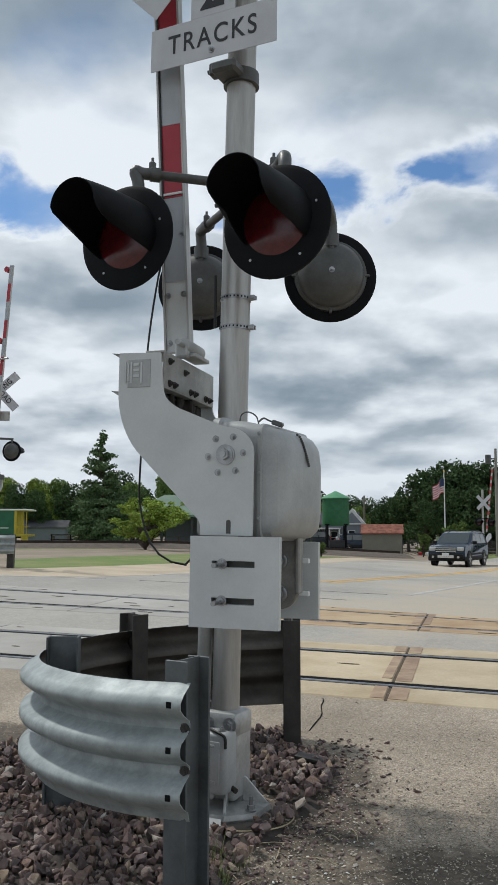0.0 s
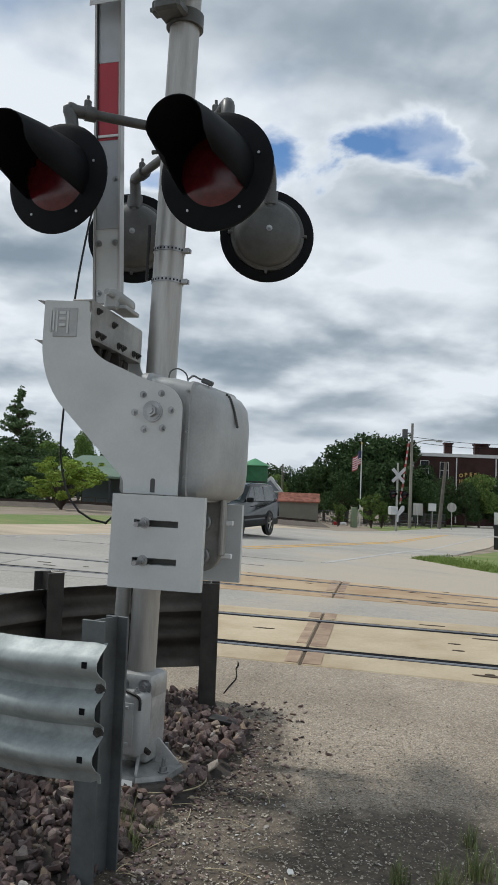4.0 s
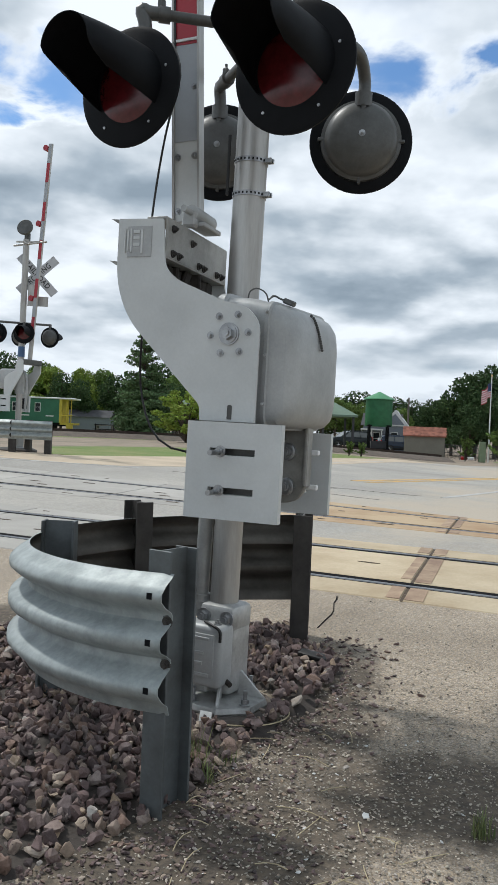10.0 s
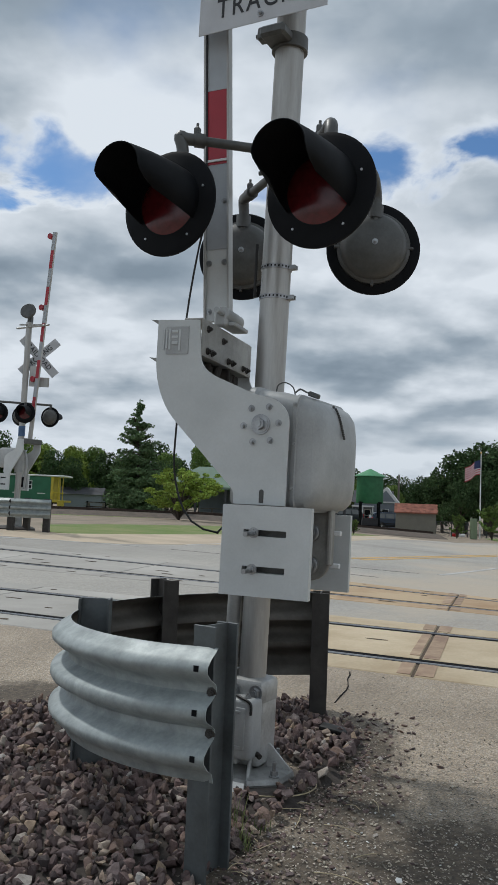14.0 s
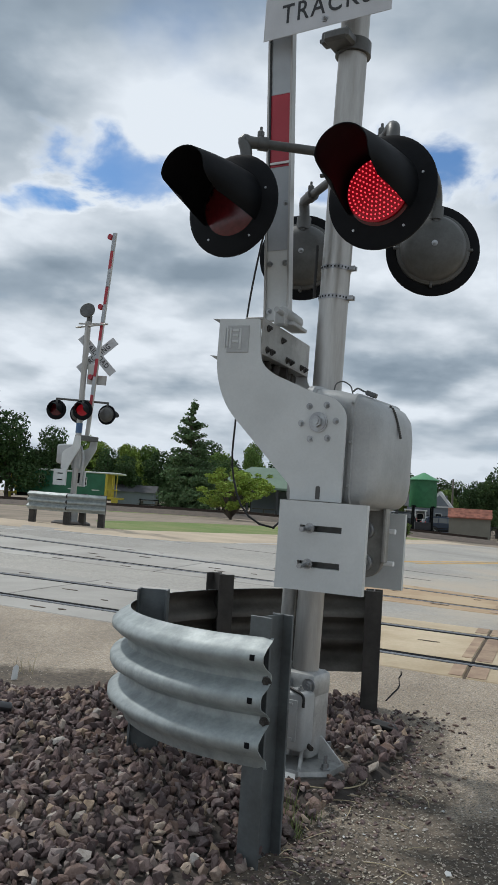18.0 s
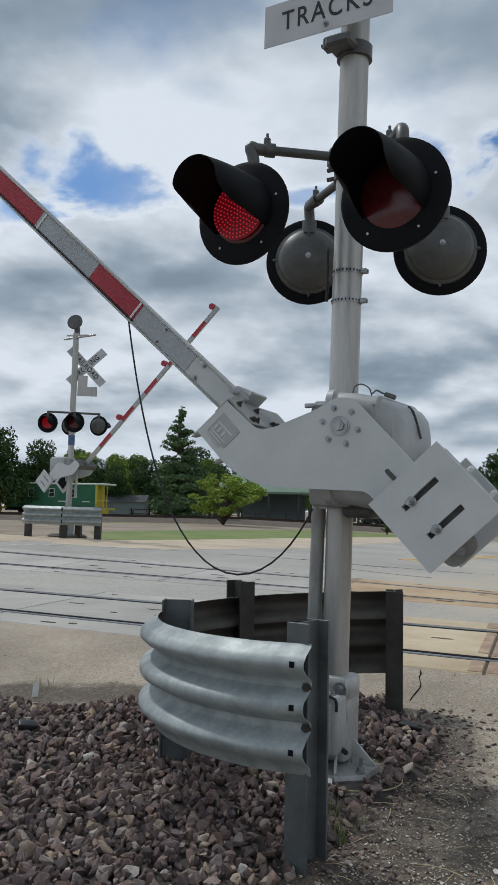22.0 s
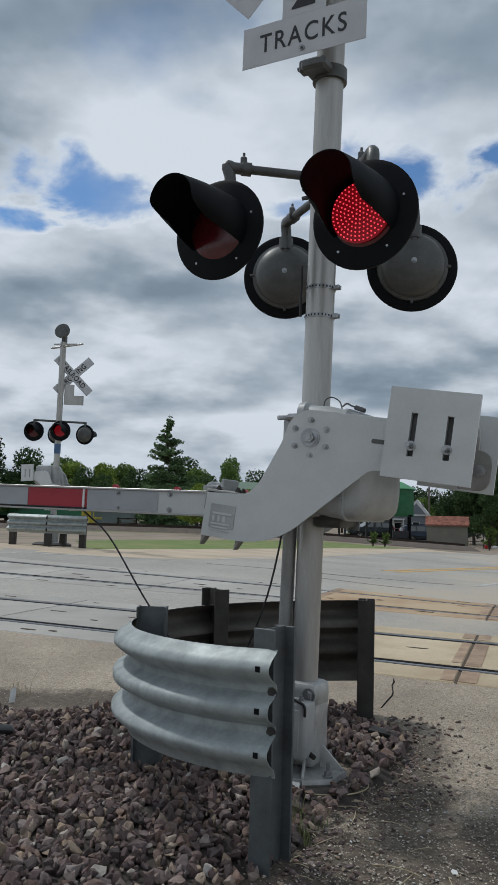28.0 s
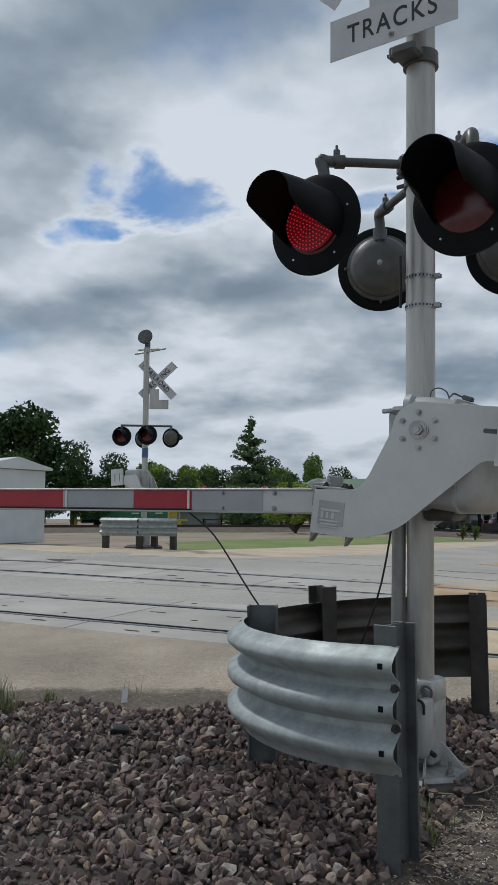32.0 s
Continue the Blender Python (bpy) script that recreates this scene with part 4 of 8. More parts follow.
    for z in (-0.48, -0.638):
        b = C((0.155, 0.08, z), (0.155, 0.055, z), 0.04, seg=20, bev=0.006)
        bolt((0.155, 0.055, z), (0, -1, 0), 0.02, 0.016, b)
        part("hanger_bolt", b, M_STEEL, hang, "large washered hanger bolt")
        part("weight_tab", B(0.06, 0.03, 0.024, pose(0.262, 0.13, z), 0.004), M_TABS, hang, "bright bolt end")
    for o in [c for c in g.children] + [k for c in g.children for k in c.children]:
        o.data.transform(Matrix.Diagonal((0.946, 1, 1, 1)))
    # the arm
    b = B(0.125, 0.034, 6.6, pose(0, 0, 3.3), 0.003)
    arm = part("arm", b, M_WHITE, g, "hollow white gate arm", ARM_BASE)
    for x in (-0.0635, 0.0635):
        part("arm_flange", B(0.012, 0.06, 6.58, pose(x, 0, 3.3), 0.002), M_ALU, arm, "aluminium edge of the arm")
    edges = [0.37, 0.82, 1.22, 1.75, 2.28, 2.75, 3.22, 3.69, 4.16, 4.63, 5.1, 5.57, 6.04, 6.55]
    for k, (z0, z1) in enumerate(zip(edges, edges[1:])):
        for y in (-0.0195, 0.0195):
            B0 = B(0.112, 0.003, z1 - z0 - 0.002, pose(0, y, (z0 + z1) / 2))
            part("stripe", B0, M_RED if k % 2 else M_GREY, arm, "red reflective stripe" if k % 2 else "grey reflective stripe")
    for z in (0.05, 0.3, 0.62):
        for x in (-0.042, 0.042):
            part("arm_bolt", bolt((x, -0.018, z), (0, -1, 0), 0.011, 0.008), M_STEEL, arm, "steel arm bolt")
    for z in (2.9, 4.7, 6.5):
        b = lathe([(0.0, -0.03), (0.06, -0.03), (0.06, 0.0), (0.04, 0.02), (0.0, 0.026)], 16, pose(-0.14, -0.01, z, 90))
        lathe([(0.0, 0.0), (0.06, 0.0), (0.06, 0.03), (0.0, 0.04)], 16, pose(-0.14, 0.01, z, -90), b)
        B(0.06, 0.05, 0.05, pose(-0.09, 0, z), 0.006, bm=b)
        part("arm_light", b, M_RED, arm, "red gate-arm light")
    return g, arm


def make_machine():
    """The gate machine's case, clamped to the mast."""
    root = thing("gate_machine", ROOT, "grey painted gate machine case clamped to the mast", "machine case")
    slices = [(0.05, 1.858, 1.33, 0.292), (0.055, 1.868, 1.32, 0.302), (0.088, 1.868, 1.32, 0.302), (0.093, 1.855, 1.332, 0.29), (0.2, 1.846, 1.316, 0.29), (0.285, 1.826, 1.302, 0.288), (0.289, 1.833, 1.296, 0.294), (0.304, 1.83, 1.297, 0.294), (0.308, 1.82, 1.304, 0.286), (0.345, 1.8, 1.312, 0.28), (0.375, 1.765, 1.335, 0.262), (0.393, 1.715, 1.375, 0.23), (0.402, 1.65, 1.43, 0.18), (0.405, 1.6, 1.49, 0.1)]
    b = bmesh.new()
    rings = []
    for x, z1, z0, w in slices:
        ring = rounded([(-w, z0), (w, z0), (w, z1), (-w, z1)], min(0.075, (z1 - z0) * 0.4, w * 0.6), 6)
        rings.append([Vector((x, y, z)) for y, z in ring])
    rows_to(b, rings)
    case = part("case", b, M_CAST, root, "rounded painted metal case with a bolted cover", smooth=28)
    for y, z in ((-0.3, 1.4), (-0.3, 1.6), (-0.3, 1.78)):
        part("cover_screw", bolt((0.297, y + 0.004, z), (0, -1, 0), 0.007, 0.005), M_CAST, case)
    b = B(0.2, 0.4, 0.5, pose(0.02, 0.0, 1.56), 0.03, 2)
    C((0, 0, 1.3), (0, 0, 1.82), 0.1, seg=24, bm=b)
    part("clamp_body", b, M_CAST, root, "cast clamp round the mast")
    b = B(0.16, 0.22, 0.07, pose(0.14, 0.0, 1.295), 0.025, 2)
    C((0.2, -0.33, 1.68), (0.2, 0.33, 1.68), 0.05, seg=20, bm=b)
    C((0.2, 0.1, 1.25), (0.2, 0.1, 1.31), 0.03, seg=14, bm=b)
    part("underside", b, M_DARKALU, root, "dark underside and shaft")
    b = C((0.165, -0.345, 1.68), (0.165, 0.32, 1.68), 0.04, seg=20)
    part("main_shaft", b, M_STEEL, root)
    b = tube(curve_pts([(0.15, -0.2, 1.845), (0.16, -0.2, 1.882), (0.19, -0.19, 1.895), (0.225, -0.18, 1.875), (0.235, -0.17, 1.84)], 5), 0.0035, 6)
    part("seal_wire", b, M_DARKALU, case, "loop of wire")
    b = B(0.055, 0.03, 0.024, pose(0.3, -0.1, 1.846, 0, 20, 0), 0.005)
    tube(curve_pts([(0.235, -0.17, 1.85), (0.25, -0.15, 1.868), (0.265, -0.12, 1.86), (0.29, -0.1, 1.85)], 4), 0.0045, 6, b)
    part("padlock", b, M_DARKALU, case, "padlock and hasp")
    b = bmesh.new()
    for k in range(16):
        u = k / 15
        C((0.35 + 0.06 * u ** 0.6, 0.02, 1.806 - 0.15 * u), (0.355 + 0.06 * u ** 0.6, 0.013, 1.802 - 0.15 * u), 0.0065, seg=6, bm=b)
    part("chain", b, M_DARKALU, case, "bead chain")
    b = C((-0.1, -0.2, 1.80), (-0.04, -0.2, 1.80), 0.012, seg=6)
    C((-0.04, -0.2, 1.80), (0.02, -0.2, 1.80), 0.02, seg=8, bm=b)
    part("stop_bolt", b, M_STEEL, root, "stop bolt beside the case")


M_CONDUIT = mat("grey_conduit", (0.36, 0.36, 0.35), 0.5, 0.4, 0.3, 6, 90, 0.1, 0.001)
M_CHANNEL = mat("grey_channel", (0.33, 0.325, 0.305), 0.5, 0.3, 0.35, 6, 90, 0.1, 0.001)
M_TABS = mat("bright_zinc", (0.75, 0.76, 0.76), 0.4, 0.1, 0.1, 20, 90, 0.05, 0.001)
M_CASTDIM = mat("dull_base_casting", (0.52, 0.525, 0.52), 0.45, 0.45, 0.3, 8, 90, 0.2, 0.002, alt=(0.3, 0.3, 0.29))
M_OLDCONC = mat("dirty_foundation", (0.13, 0.11, 0.095), 0.95, 0.0, 0.4, 8, 60, 0.4, 0.004, alt=(0.08, 0.068, 0.06))
# grime, with the shadow below the arm channel in its dark colour
M_GRIMESHADE = mat("grimy_iron", (0.05, 0.042, 0.036), 0.8, 0.2, 0.4, 20, 90, 0.3, 0.002)
M_RUSTY = mat("rusty_iron", (0.16, 0.07, 0.04), 0.85, 0.1, 0.4, 20, 90, 0.3, 0.002)
SIGNAL, LED_NEAR = make_mast()
GATE, GATE_ARM = make_gate()
make_machine()

# ---- guard rail round the signal ----
def guard_path():
    """The rail's bend, seen from above: from the front end round to the rear end."""
    pts = [(-0.085, -1.04), (-0.35, -0.93), (-0.62, -0.72), (-0.83, -0.42), (-0.92, -0.06), (-0.87, 0.3), (-0.68, 0.62), (-0.4, 0.85), (-0.05, 0.97), (0.33, 1.02)]
    return curve_pts([(x, y, 0) for x, y in pts], 6)


WAVE = [(0.0, 0.0), (0.035, 0.012), (0.06, 0.05), (0.09, 0.078), (0.115, 0.078), (0.14, 0.05), (0.165, 0.008), (0.18, 0.0), (0.2, 0.0), (0.22, 0.03), (0.24, 0.07), (0.255, 0.078), (0.28, 0.078), (0.295, 0.07), (0.315, 0.03), (0.335, 0.0), (0.355, 0.0), (0.37, 0.008), (0.395, 0.05), (0.42, 0.078), (0.445, 0.078), (0.472, 0.05), (0.495, 0.012), (0.508, 0.0)]


def make_guard():
    root = thing("guard_rail", None, "curved three-ridged galvanised guard rail on dark steel posts", "guard rail")
    pts = guard_path()
    b = bmesh.new()
    rings = []
    for i, p in enumerate(pts):
        d = (pts[min(i + 1, len(pts) - 1)] - pts[max(i - 1, 0)]).normalized()
        out = Vector((d.y, -d.x, 0)) * -1
        u = i / (len(pts) - 1)
        z0 = 0.295 - 0.03 * math.sin(u * math.pi) + 0.03 * u
        rings.append([p + out * (w - 0.05) + Vector((0, 0, z0 + h * 0.96)) for h, w in WAVE] + [p + out * (w - 0.054) + Vector((0, 0, z0 + h * 0.96)) for h, w in reversed(WAVE)])
    rows_to(b, rings)
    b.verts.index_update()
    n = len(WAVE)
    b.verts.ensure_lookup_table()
    # the beam's inner faces take the darker brown
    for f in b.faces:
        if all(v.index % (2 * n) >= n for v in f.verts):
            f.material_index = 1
    rail = part("rail_beam", b, (M_GALV, M_RAILBACK), root, "dull galvanised corrugated beam, dark brown inside", smooth=50)
    for h in (0.1, 0.27, 0.435):
        p = pts[1]
        d = (pts[2] - pts[0]).normalized()
        out = Vector((-d.y, d.x, 0))
        q = p + out * 0.0285 + Vector((0, 0, 0.297 + h * 0.96))
        part("bolt_hole", B(0.02, 0.004, 0.022, Matrix.Translation(q) @ pose(0, 0, 0, 0, 0, math.degrees(math.atan2(d.y, d.x)))), M_BLACK, rail, "square bolt hole")
    # splice bolts behind the end and round the bend
    for i, hs in ((0, (0.19, 0.345)), (27, (0.06, 0.25, 0.44))):
        p, d = pts[i].lerp(pts[i + 1], 0.4), (pts[i + 1] - pts[i]).normalized()
        out = Vector((-d.y, d.x, 0))
        for h in hs:
            w = float(np.interp(h, [q[0] for q in WAVE], [q[1] for q in WAVE]))
            q = p + out * (w - 0.05) + Vector((0, 0, 0.285 + h * 0.96))
            part("splice_bolt", bolt(q, out, 0.014, 0.008), M_DARKPOST, rail, "dark splice bolt")
    # the two rear posts take the darker steel
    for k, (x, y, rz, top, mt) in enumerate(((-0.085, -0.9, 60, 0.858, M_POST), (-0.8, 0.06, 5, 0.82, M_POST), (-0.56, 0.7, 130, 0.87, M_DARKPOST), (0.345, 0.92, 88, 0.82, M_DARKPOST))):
        b = bmesh.new()
        bot = gz(x, y) - 0.3
        h = top - bot
        for sx in (-0.072, 0.072):
            B(0.011, 0.1, h, pose(sx, 0, 0), 0.002, bm=b)
        B(0.144, 0.009, h, None, 0.0, bm=b)
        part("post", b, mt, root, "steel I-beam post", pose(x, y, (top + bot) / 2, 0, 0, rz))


make_guard()

# ---- road, crossing, tracks ----
def along(n, s, lift=0.0):
    p = TX * s + TN * n
    return Vector((p.x, p.y, gz(p.x, p.y) + lift))


M_YEL = mat("worn_yellow_paint", (0.66, 0.38, 0.06), 0.7, 0.0, 0.35, 3, 40, 0.1, 0.002, alt=(0.38, 0.29, 0.16))
M_WPAINT = mat("worn_white_paint", (0.5, 0.49, 0.47), 0.7, 0.0, 0.3, 3, 40, 0.1, 0.002, alt=(0.34, 0.33, 0.32))
M_SAND = mat("sandy_shoulder", (0.55, 0.45, 0.33), 0.95, 0.0, 0.25, 0.6, 12, 0.4, 0.02, alt=(0.43, 0.35, 0.26))
M_TAR = mat("tar_seam", (0.09, 0.087, 0.082), 0.6, 0.0, 0.2, 5, 40, 0.1, 0.002)

LEFT_EDGE = [(-60, 38), (-11.5, 16.5), (-7.6, 14.0), (-4.4, 13.6), (-2.0, 18.5), (3.5, 39), (7, 44.5), (12, 48), (27, 76), (60, 140)]
RIGHT_EDGE = [(80, 135), (26, 60), (12.4, 29.5), (6.7, 18.9), (6.5, 15.2), (11.5, 11.9), (30, 6.5), (30, -12), (-30, -12), (-60, 20)]


M_VERGE = island(mat("verge_blade", (0.21, 0.28, 0.075), 0.8, 0.0, 0.3, 3, 20, 0.0, spec=0.15), 0.35, 0.02)


def make_roads():
    patch(LEFT_EDGE + RIGHT_EDGE, 0.006, "road", M_ROAD, "worn light grey road surface with patches", "road")
    s = 24
    poly = [TX * a + TN * n for a, n in ((-s, -11), (16, -11), (16, 2.08), (-s, 2.08))]
    patch([(p.x, p.y) for p in poly], 0.012, "pavement", M_ASPH, "coarse old asphalt beside the tracks", "pavement", cell=0.8)
    # sand, grass and dirt beyond
    patch([(-60, 37.3), (-11.5, 15.9), (-7.6, 13.4), (-5.0, 12.9), (-3.6, 13.3), (-1.1, 18.0), (4.4, 38.6), (7.2, 44.2), (5.0, 46), (-4.2, 19.5), (-5.6, 15.8), (-8, 16), (-14, 20)], 0.0095, "shoulder", M_SAND, "pale sandy road shoulder", "ground")
    patch([(-6.2, 16.6), (-5.2, 17.0), (-3.9, 20), (0.5, 34), (4.6, 46.5), (-1, 47), (-6, 30), (-8.2, 22)], -0.022, "grass_strip", M_GRASS, "short green roadside grass", "grass")
    patch([(6.0, 17.8), (6.9, 14.2), (12, 12.2), (40, 5), (60, 40), (14, 30)], 0.0095, "grass_verge", M_GRASS, "mown green verge beside the road", "grass")
    patch([(-90, 48), (-40, 44), (-14, 43), (3, 58), (5, 75), (-30, 110), (-100, 110)], -0.022, "park_lawn", M_GRASS, "green lawn under the trees", "grass")
    patch([(13, 51), (19, 57), (34, 82), (28, 84), (14, 62)], -0.022, "corner_lawn", M_GRASS, "green verge by the street corner", "grass")
    rr = random.Random(77)
    b = bmesh.new()
    edge = [(6.05, 17.7), (6.9, 14.3), (12, 12.3), (18, 10.6)]
    for _ in range(9000):
        k = rr.choice((0, 0, 1, 1, 1, 2))
        u, d = rr.random(), abs(rr.gauss(0, 1.8)) - 0.12
        x, y = edge[k][0] + (edge[k + 1][0] - edge[k][0]) * u + d * 0.5, edge[k][1] + (edge[k + 1][1] - edge[k][1]) * u + d
        h, a = rr.uniform(0.025, 0.085), rr.uniform(0, 6.3)
        p = Vector((x, y, gz(x, y) + 0.008))
        w = Vector((math.cos(a), math.sin(a), 0)) * 0.012
        tip = p + Vector((rr.uniform(-0.05, 0.05), rr.uniform(-0.05, 0.05), h))
        b.faces.new((b.verts.new(p - w), b.verts.new(p + w), b.verts.new(tip)))
    solo("verge_grass", b, M_VERGE, "uneven green blades along the verge", "grass", kind="stuff")
    # painted lines
    for off, a, b in ((0.0, 0, 30), (0.32, 0, 30)):
        p0, p1 = Vector((1.2, 15.6)), Vector((15.5, 46.0))
        d = (p1 - p0).normalized()
        w = Vector((d.y, -d.x))
        q = [p0 + w * off, p1 + w * off, p1 + w * (off + 0.17), p0 + w * (off + 0.17)]
        patch([tuple(v) for v in q], 0.011, "yellow_line", M_YEL, "worn yellow centre line", "road marking")
    for p0, p1, wd in (((2.8, 12.4), (6.3, 20.6), 0.13), ((6.3, 20.6), (24, 58), 0.13), ((-2.6, 15.0), (3.6, 37.5), 0.12), ((-7.5, 12.8), (-3.2, 13.1), 0.12)):
        p0, p1 = Vector(p0), Vector(p1)
        d = (p1 - p0).normalized()
        w = Vector((d.y, -d.x)) * wd
        patch([tuple(v) for v in (p0, p1, p1 + w, p0 + w)], 0.011, "white_line", M_WPAINT, "worn white edge line", "road marking")
    rr = random.Random(4)
    for k in range(6):
        x, y = rr.uniform(-7, 4), rr.uniform(9.6, 13)
        a = rr.uniform(-30, 10)
        d = Vector((math.cos(radians(a)), math.sin(radians(a))))
        w = Vector((-d.y, d.x)) * 0.02
        pts, p = [], Vector((x, y))
        for j in range(6):
            pts.append(p.copy())
            p = p + d * rr.uniform(0.3, 0.6) + w * rr.uniform(-4, 4)
        q = [tuple(v) for v in pts] + [tuple(v + w * rr.uniform(0.6, 1.6)) for v in reversed(pts)]
        patch(q, 0.010, "tar_seam", M_TAR, "dark sealed crack in the road", "road crack", cell=4)


M_SLOT = mat("rusty_slot", (0.1, 0.07, 0.045), 0.9, 0.0, 0.4, 20, 60, 0.2, 0.003)
M_GROUT = mat("rusty_grout", (0.27, 0.18, 0.125), 0.9, 0.0, 0.35, 5, 50, 0.3, 0.004, alt=(0.42, 0.31, 0.21), rnd=0.12)
RAILS = [2.57, 4.07, 6.5, 8.0]


def make_tracks():
    for k, n in enumerate(RAILS):
        b = bmesh.new()
        h = bmesh.new()
        prof = [(-0.036, 0.0), (-0.036, -0.03), (-0.012, -0.045), (-0.012, -0.14), (0.012, -0.14), (0.012, -0.045), (0.036, -0.03), (0.036, 0.0)]
        top = [(-0.026, 0.0), (-0.02, 0.012), (0.008, 0.012), (0.014, 0.0)]
        ss = [-60 + 2.0 * i for i in range(61)]
        for bm, pr in ((b, prof), (h, top)):
            rows_to(bm, [[along(n, s, 0.007 + dz) + TN * dn for dn, dz in pr] for s in ss])
        rail = solo("rail", b, M_RAILSIDE, "steel running rail set in the crossing", "rail", "rails", "structure")
        part("rail_head", h, M_RAIL, rail, "polished rail head")
        g = bmesh.new()
        side = 1 if k % 2 == 0 else -1
        rows_to(g, [[along(n + side * 0.034, s, 0.0135), along(n + side * 0.13, s, 0.0135), along(n + side * 0.13, s, -0.05), along(n + side * 0.04, s, -0.05)] for s in ss])
        part("flangeway", g, M_FLANGE, rail, "black rubber flangeway")
        g = bmesh.new()
        rows_to(g, [[along(n - side * 0.036, s, 0.0135), along(n - side * 0.065, s, 0.0135), along(n - side * 0.065, s, -0.05), along(n - side * 0.04, s, -0.05)] for s in ss])
        part("filler", g, M_FLANGE, rail, "black rubber filler")
    # concrete panels between and outside the rails
    spans = [(2.08, 2.5, M_CONC), (2.7, 3.94, M_CONC), (4.14, 4.56, M_CONC), (6.0, 6.43, M_CONC), (6.63, 7.87, M_RUSTC), (8.07, 8.5, M_RUSTC)]
    rr = random.Random(11)
    for i, (n0, n1, mt) in enumerate(spans):
        field = thing("crossing_surface", None, "tan concrete crossing panels between the rails", "crossing panels", "crossing surfaces", "structure")
        bed = bmesh.new()
        rows_to(bed, [[along(n0 + 0.01, q, 0.0128), along(n1 - 0.01, q, 0.0128), along(n1 - 0.01, q, -0.05), along(n0 + 0.01, q, -0.05)] for q in [-17 + 2 * v for v in range(18)]])
        part("joint_bed", bed, M_SLOT, field, "dark dirt in the joints")
        off = 0.58  # the joints run a little askew
        for j in range(-7, 7):
            s0, s1 = off + j * 2.44 + 0.008, off + (j + 1) * 2.44 - 0.008
            b = bmesh.new()
            z = 0.018
            vs = [along(n, s - 0.16 * n, z) for n, s in ((n0 + 0.012, s0 + 0.008), (n0 + 0.012, s1 - 0.008), (n1 - 0.012, s1 - 0.008), (n1 - 0.012, s0 + 0.008))]
            lo = [along(n, s - 0.16 * n, z - 0.01) for n, s in ((n0, s0), (n0, s1), (n1, s1), (n1, s0))]
            bot = [v - Vector((0, 0, 0.06)) for v in lo]
            rows_to(b, [bot, lo, vs])
            pn = part("panel", b, M_GREYC if j < -1 else M_RUSTC if n0 > 5 else M_CONC, field)
            if -1 <= j <= 1:
                for e0, e1 in ((s0 + 0.01, s0 + rr.uniform(0.09, 0.14)), (s1 - rr.uniform(0.09, 0.14), s1 - 0.01)):
                    b = bmesh.new()
                    m0, m1 = n0 + 0.02 + rr.uniform(0, 0.1) * (n1 - n0), n1 - 0.02
                    ring = [along(n, s - 0.16 * n, z + 0.004) for n, s in ((m0, e0), (m0, e1), (m1, e1), (m1, e0))]
                    rows_to(b, [[v - Vector((0, 0, 0.003)) for v in ring], ring])
                    part("grout_strip", b, M_GROUT, pn, "rusty brown grout along the joint")
            if abs(j) < 4:
                for q in range(3 if n1 - n0 > 1 else 2):
                    b = bmesh.new()
                    s, n = rr.uniform(s0 + 0.2, s1 - 0.4), rr.uniform(n0 + 0.1, n1 - 0.1)
                    L = rr.choice((0.07, 0.1, 0.2, 0.24))
                    ring = [along(n + 0.022 * math.sin(a) * rr.uniform(0.7, 1.2), s - 0.16 * n + L / 2 * math.cos(a), z + 0.004) for a in [2 * math.pi * t / 10 for t in range(10)]]
                    rows_to(b, [[v - Vector((0, 0, 0.003)) for v in ring], ring])
                    part("lifting_slot", b, M_SLOT, pn)
    # bare earth edge between tracks and the strip of asphalt
    poly = [TX * a + TN * n for a, n in ((-22, 4.57), (16, 4.57), (16, 5.99), (-22, 5.99))]
    patch([(p.x, p.y) for p in poly], 0.011, "track_strip", M_ROAD, "grey asphalt between the two tracks", "pavement")


def make_far_track():
    """The raised track behind the grass, with its ballast."""
    a, c = Vector((-70, 30)), Vector((9, 57))
    d = (c - a).normalized()
    w = Vector((-d.y, d.x))
    b = bmesh.new()
    rings = []
    for k in range(41):
        p = a + (c - a) * k / 40
        z = gz(p.x, p.y)
        rings.append([Vector((*(p + w * o), z + h)) for o, h in ((-3.2, -0.05), (-1.6, 0.28), (1.6, 0.28), (3.2, -0.05))])
    rows_to(b, rings, True)
    bed = solo("track_bed", b, M_DIRT, "low ballast bank of a far track", "ballast", kind="structure")
    for o in (-0.75, 0.75):
        b = bmesh.new()
        rings = []
        for k in range(41):
            p = a + (c - a) * k / 40 + w * o
            z = gz(*(a + (c - a) * k / 40)) + 0.3
            rings.append([Vector((*(p + w * x), z + h)) for x, h in ((-0.04, -0.03), (-0.04, 0.14), (0.04, 0.14), (0.04, -0.03))])
        rows_to(b, rings)
        part("far_rail", b, M_RAILSIDE, bed, "dark rusty rail")


M_DIRT = mat("brown_ballast", (0.13, 0.1, 0.08), 0.95, 0.0, 0.4, 2, 10, 0.6, 0.04, alt=(0.09, 0.075, 0.06))
make_roads()
make_tracks()
make_far_track()

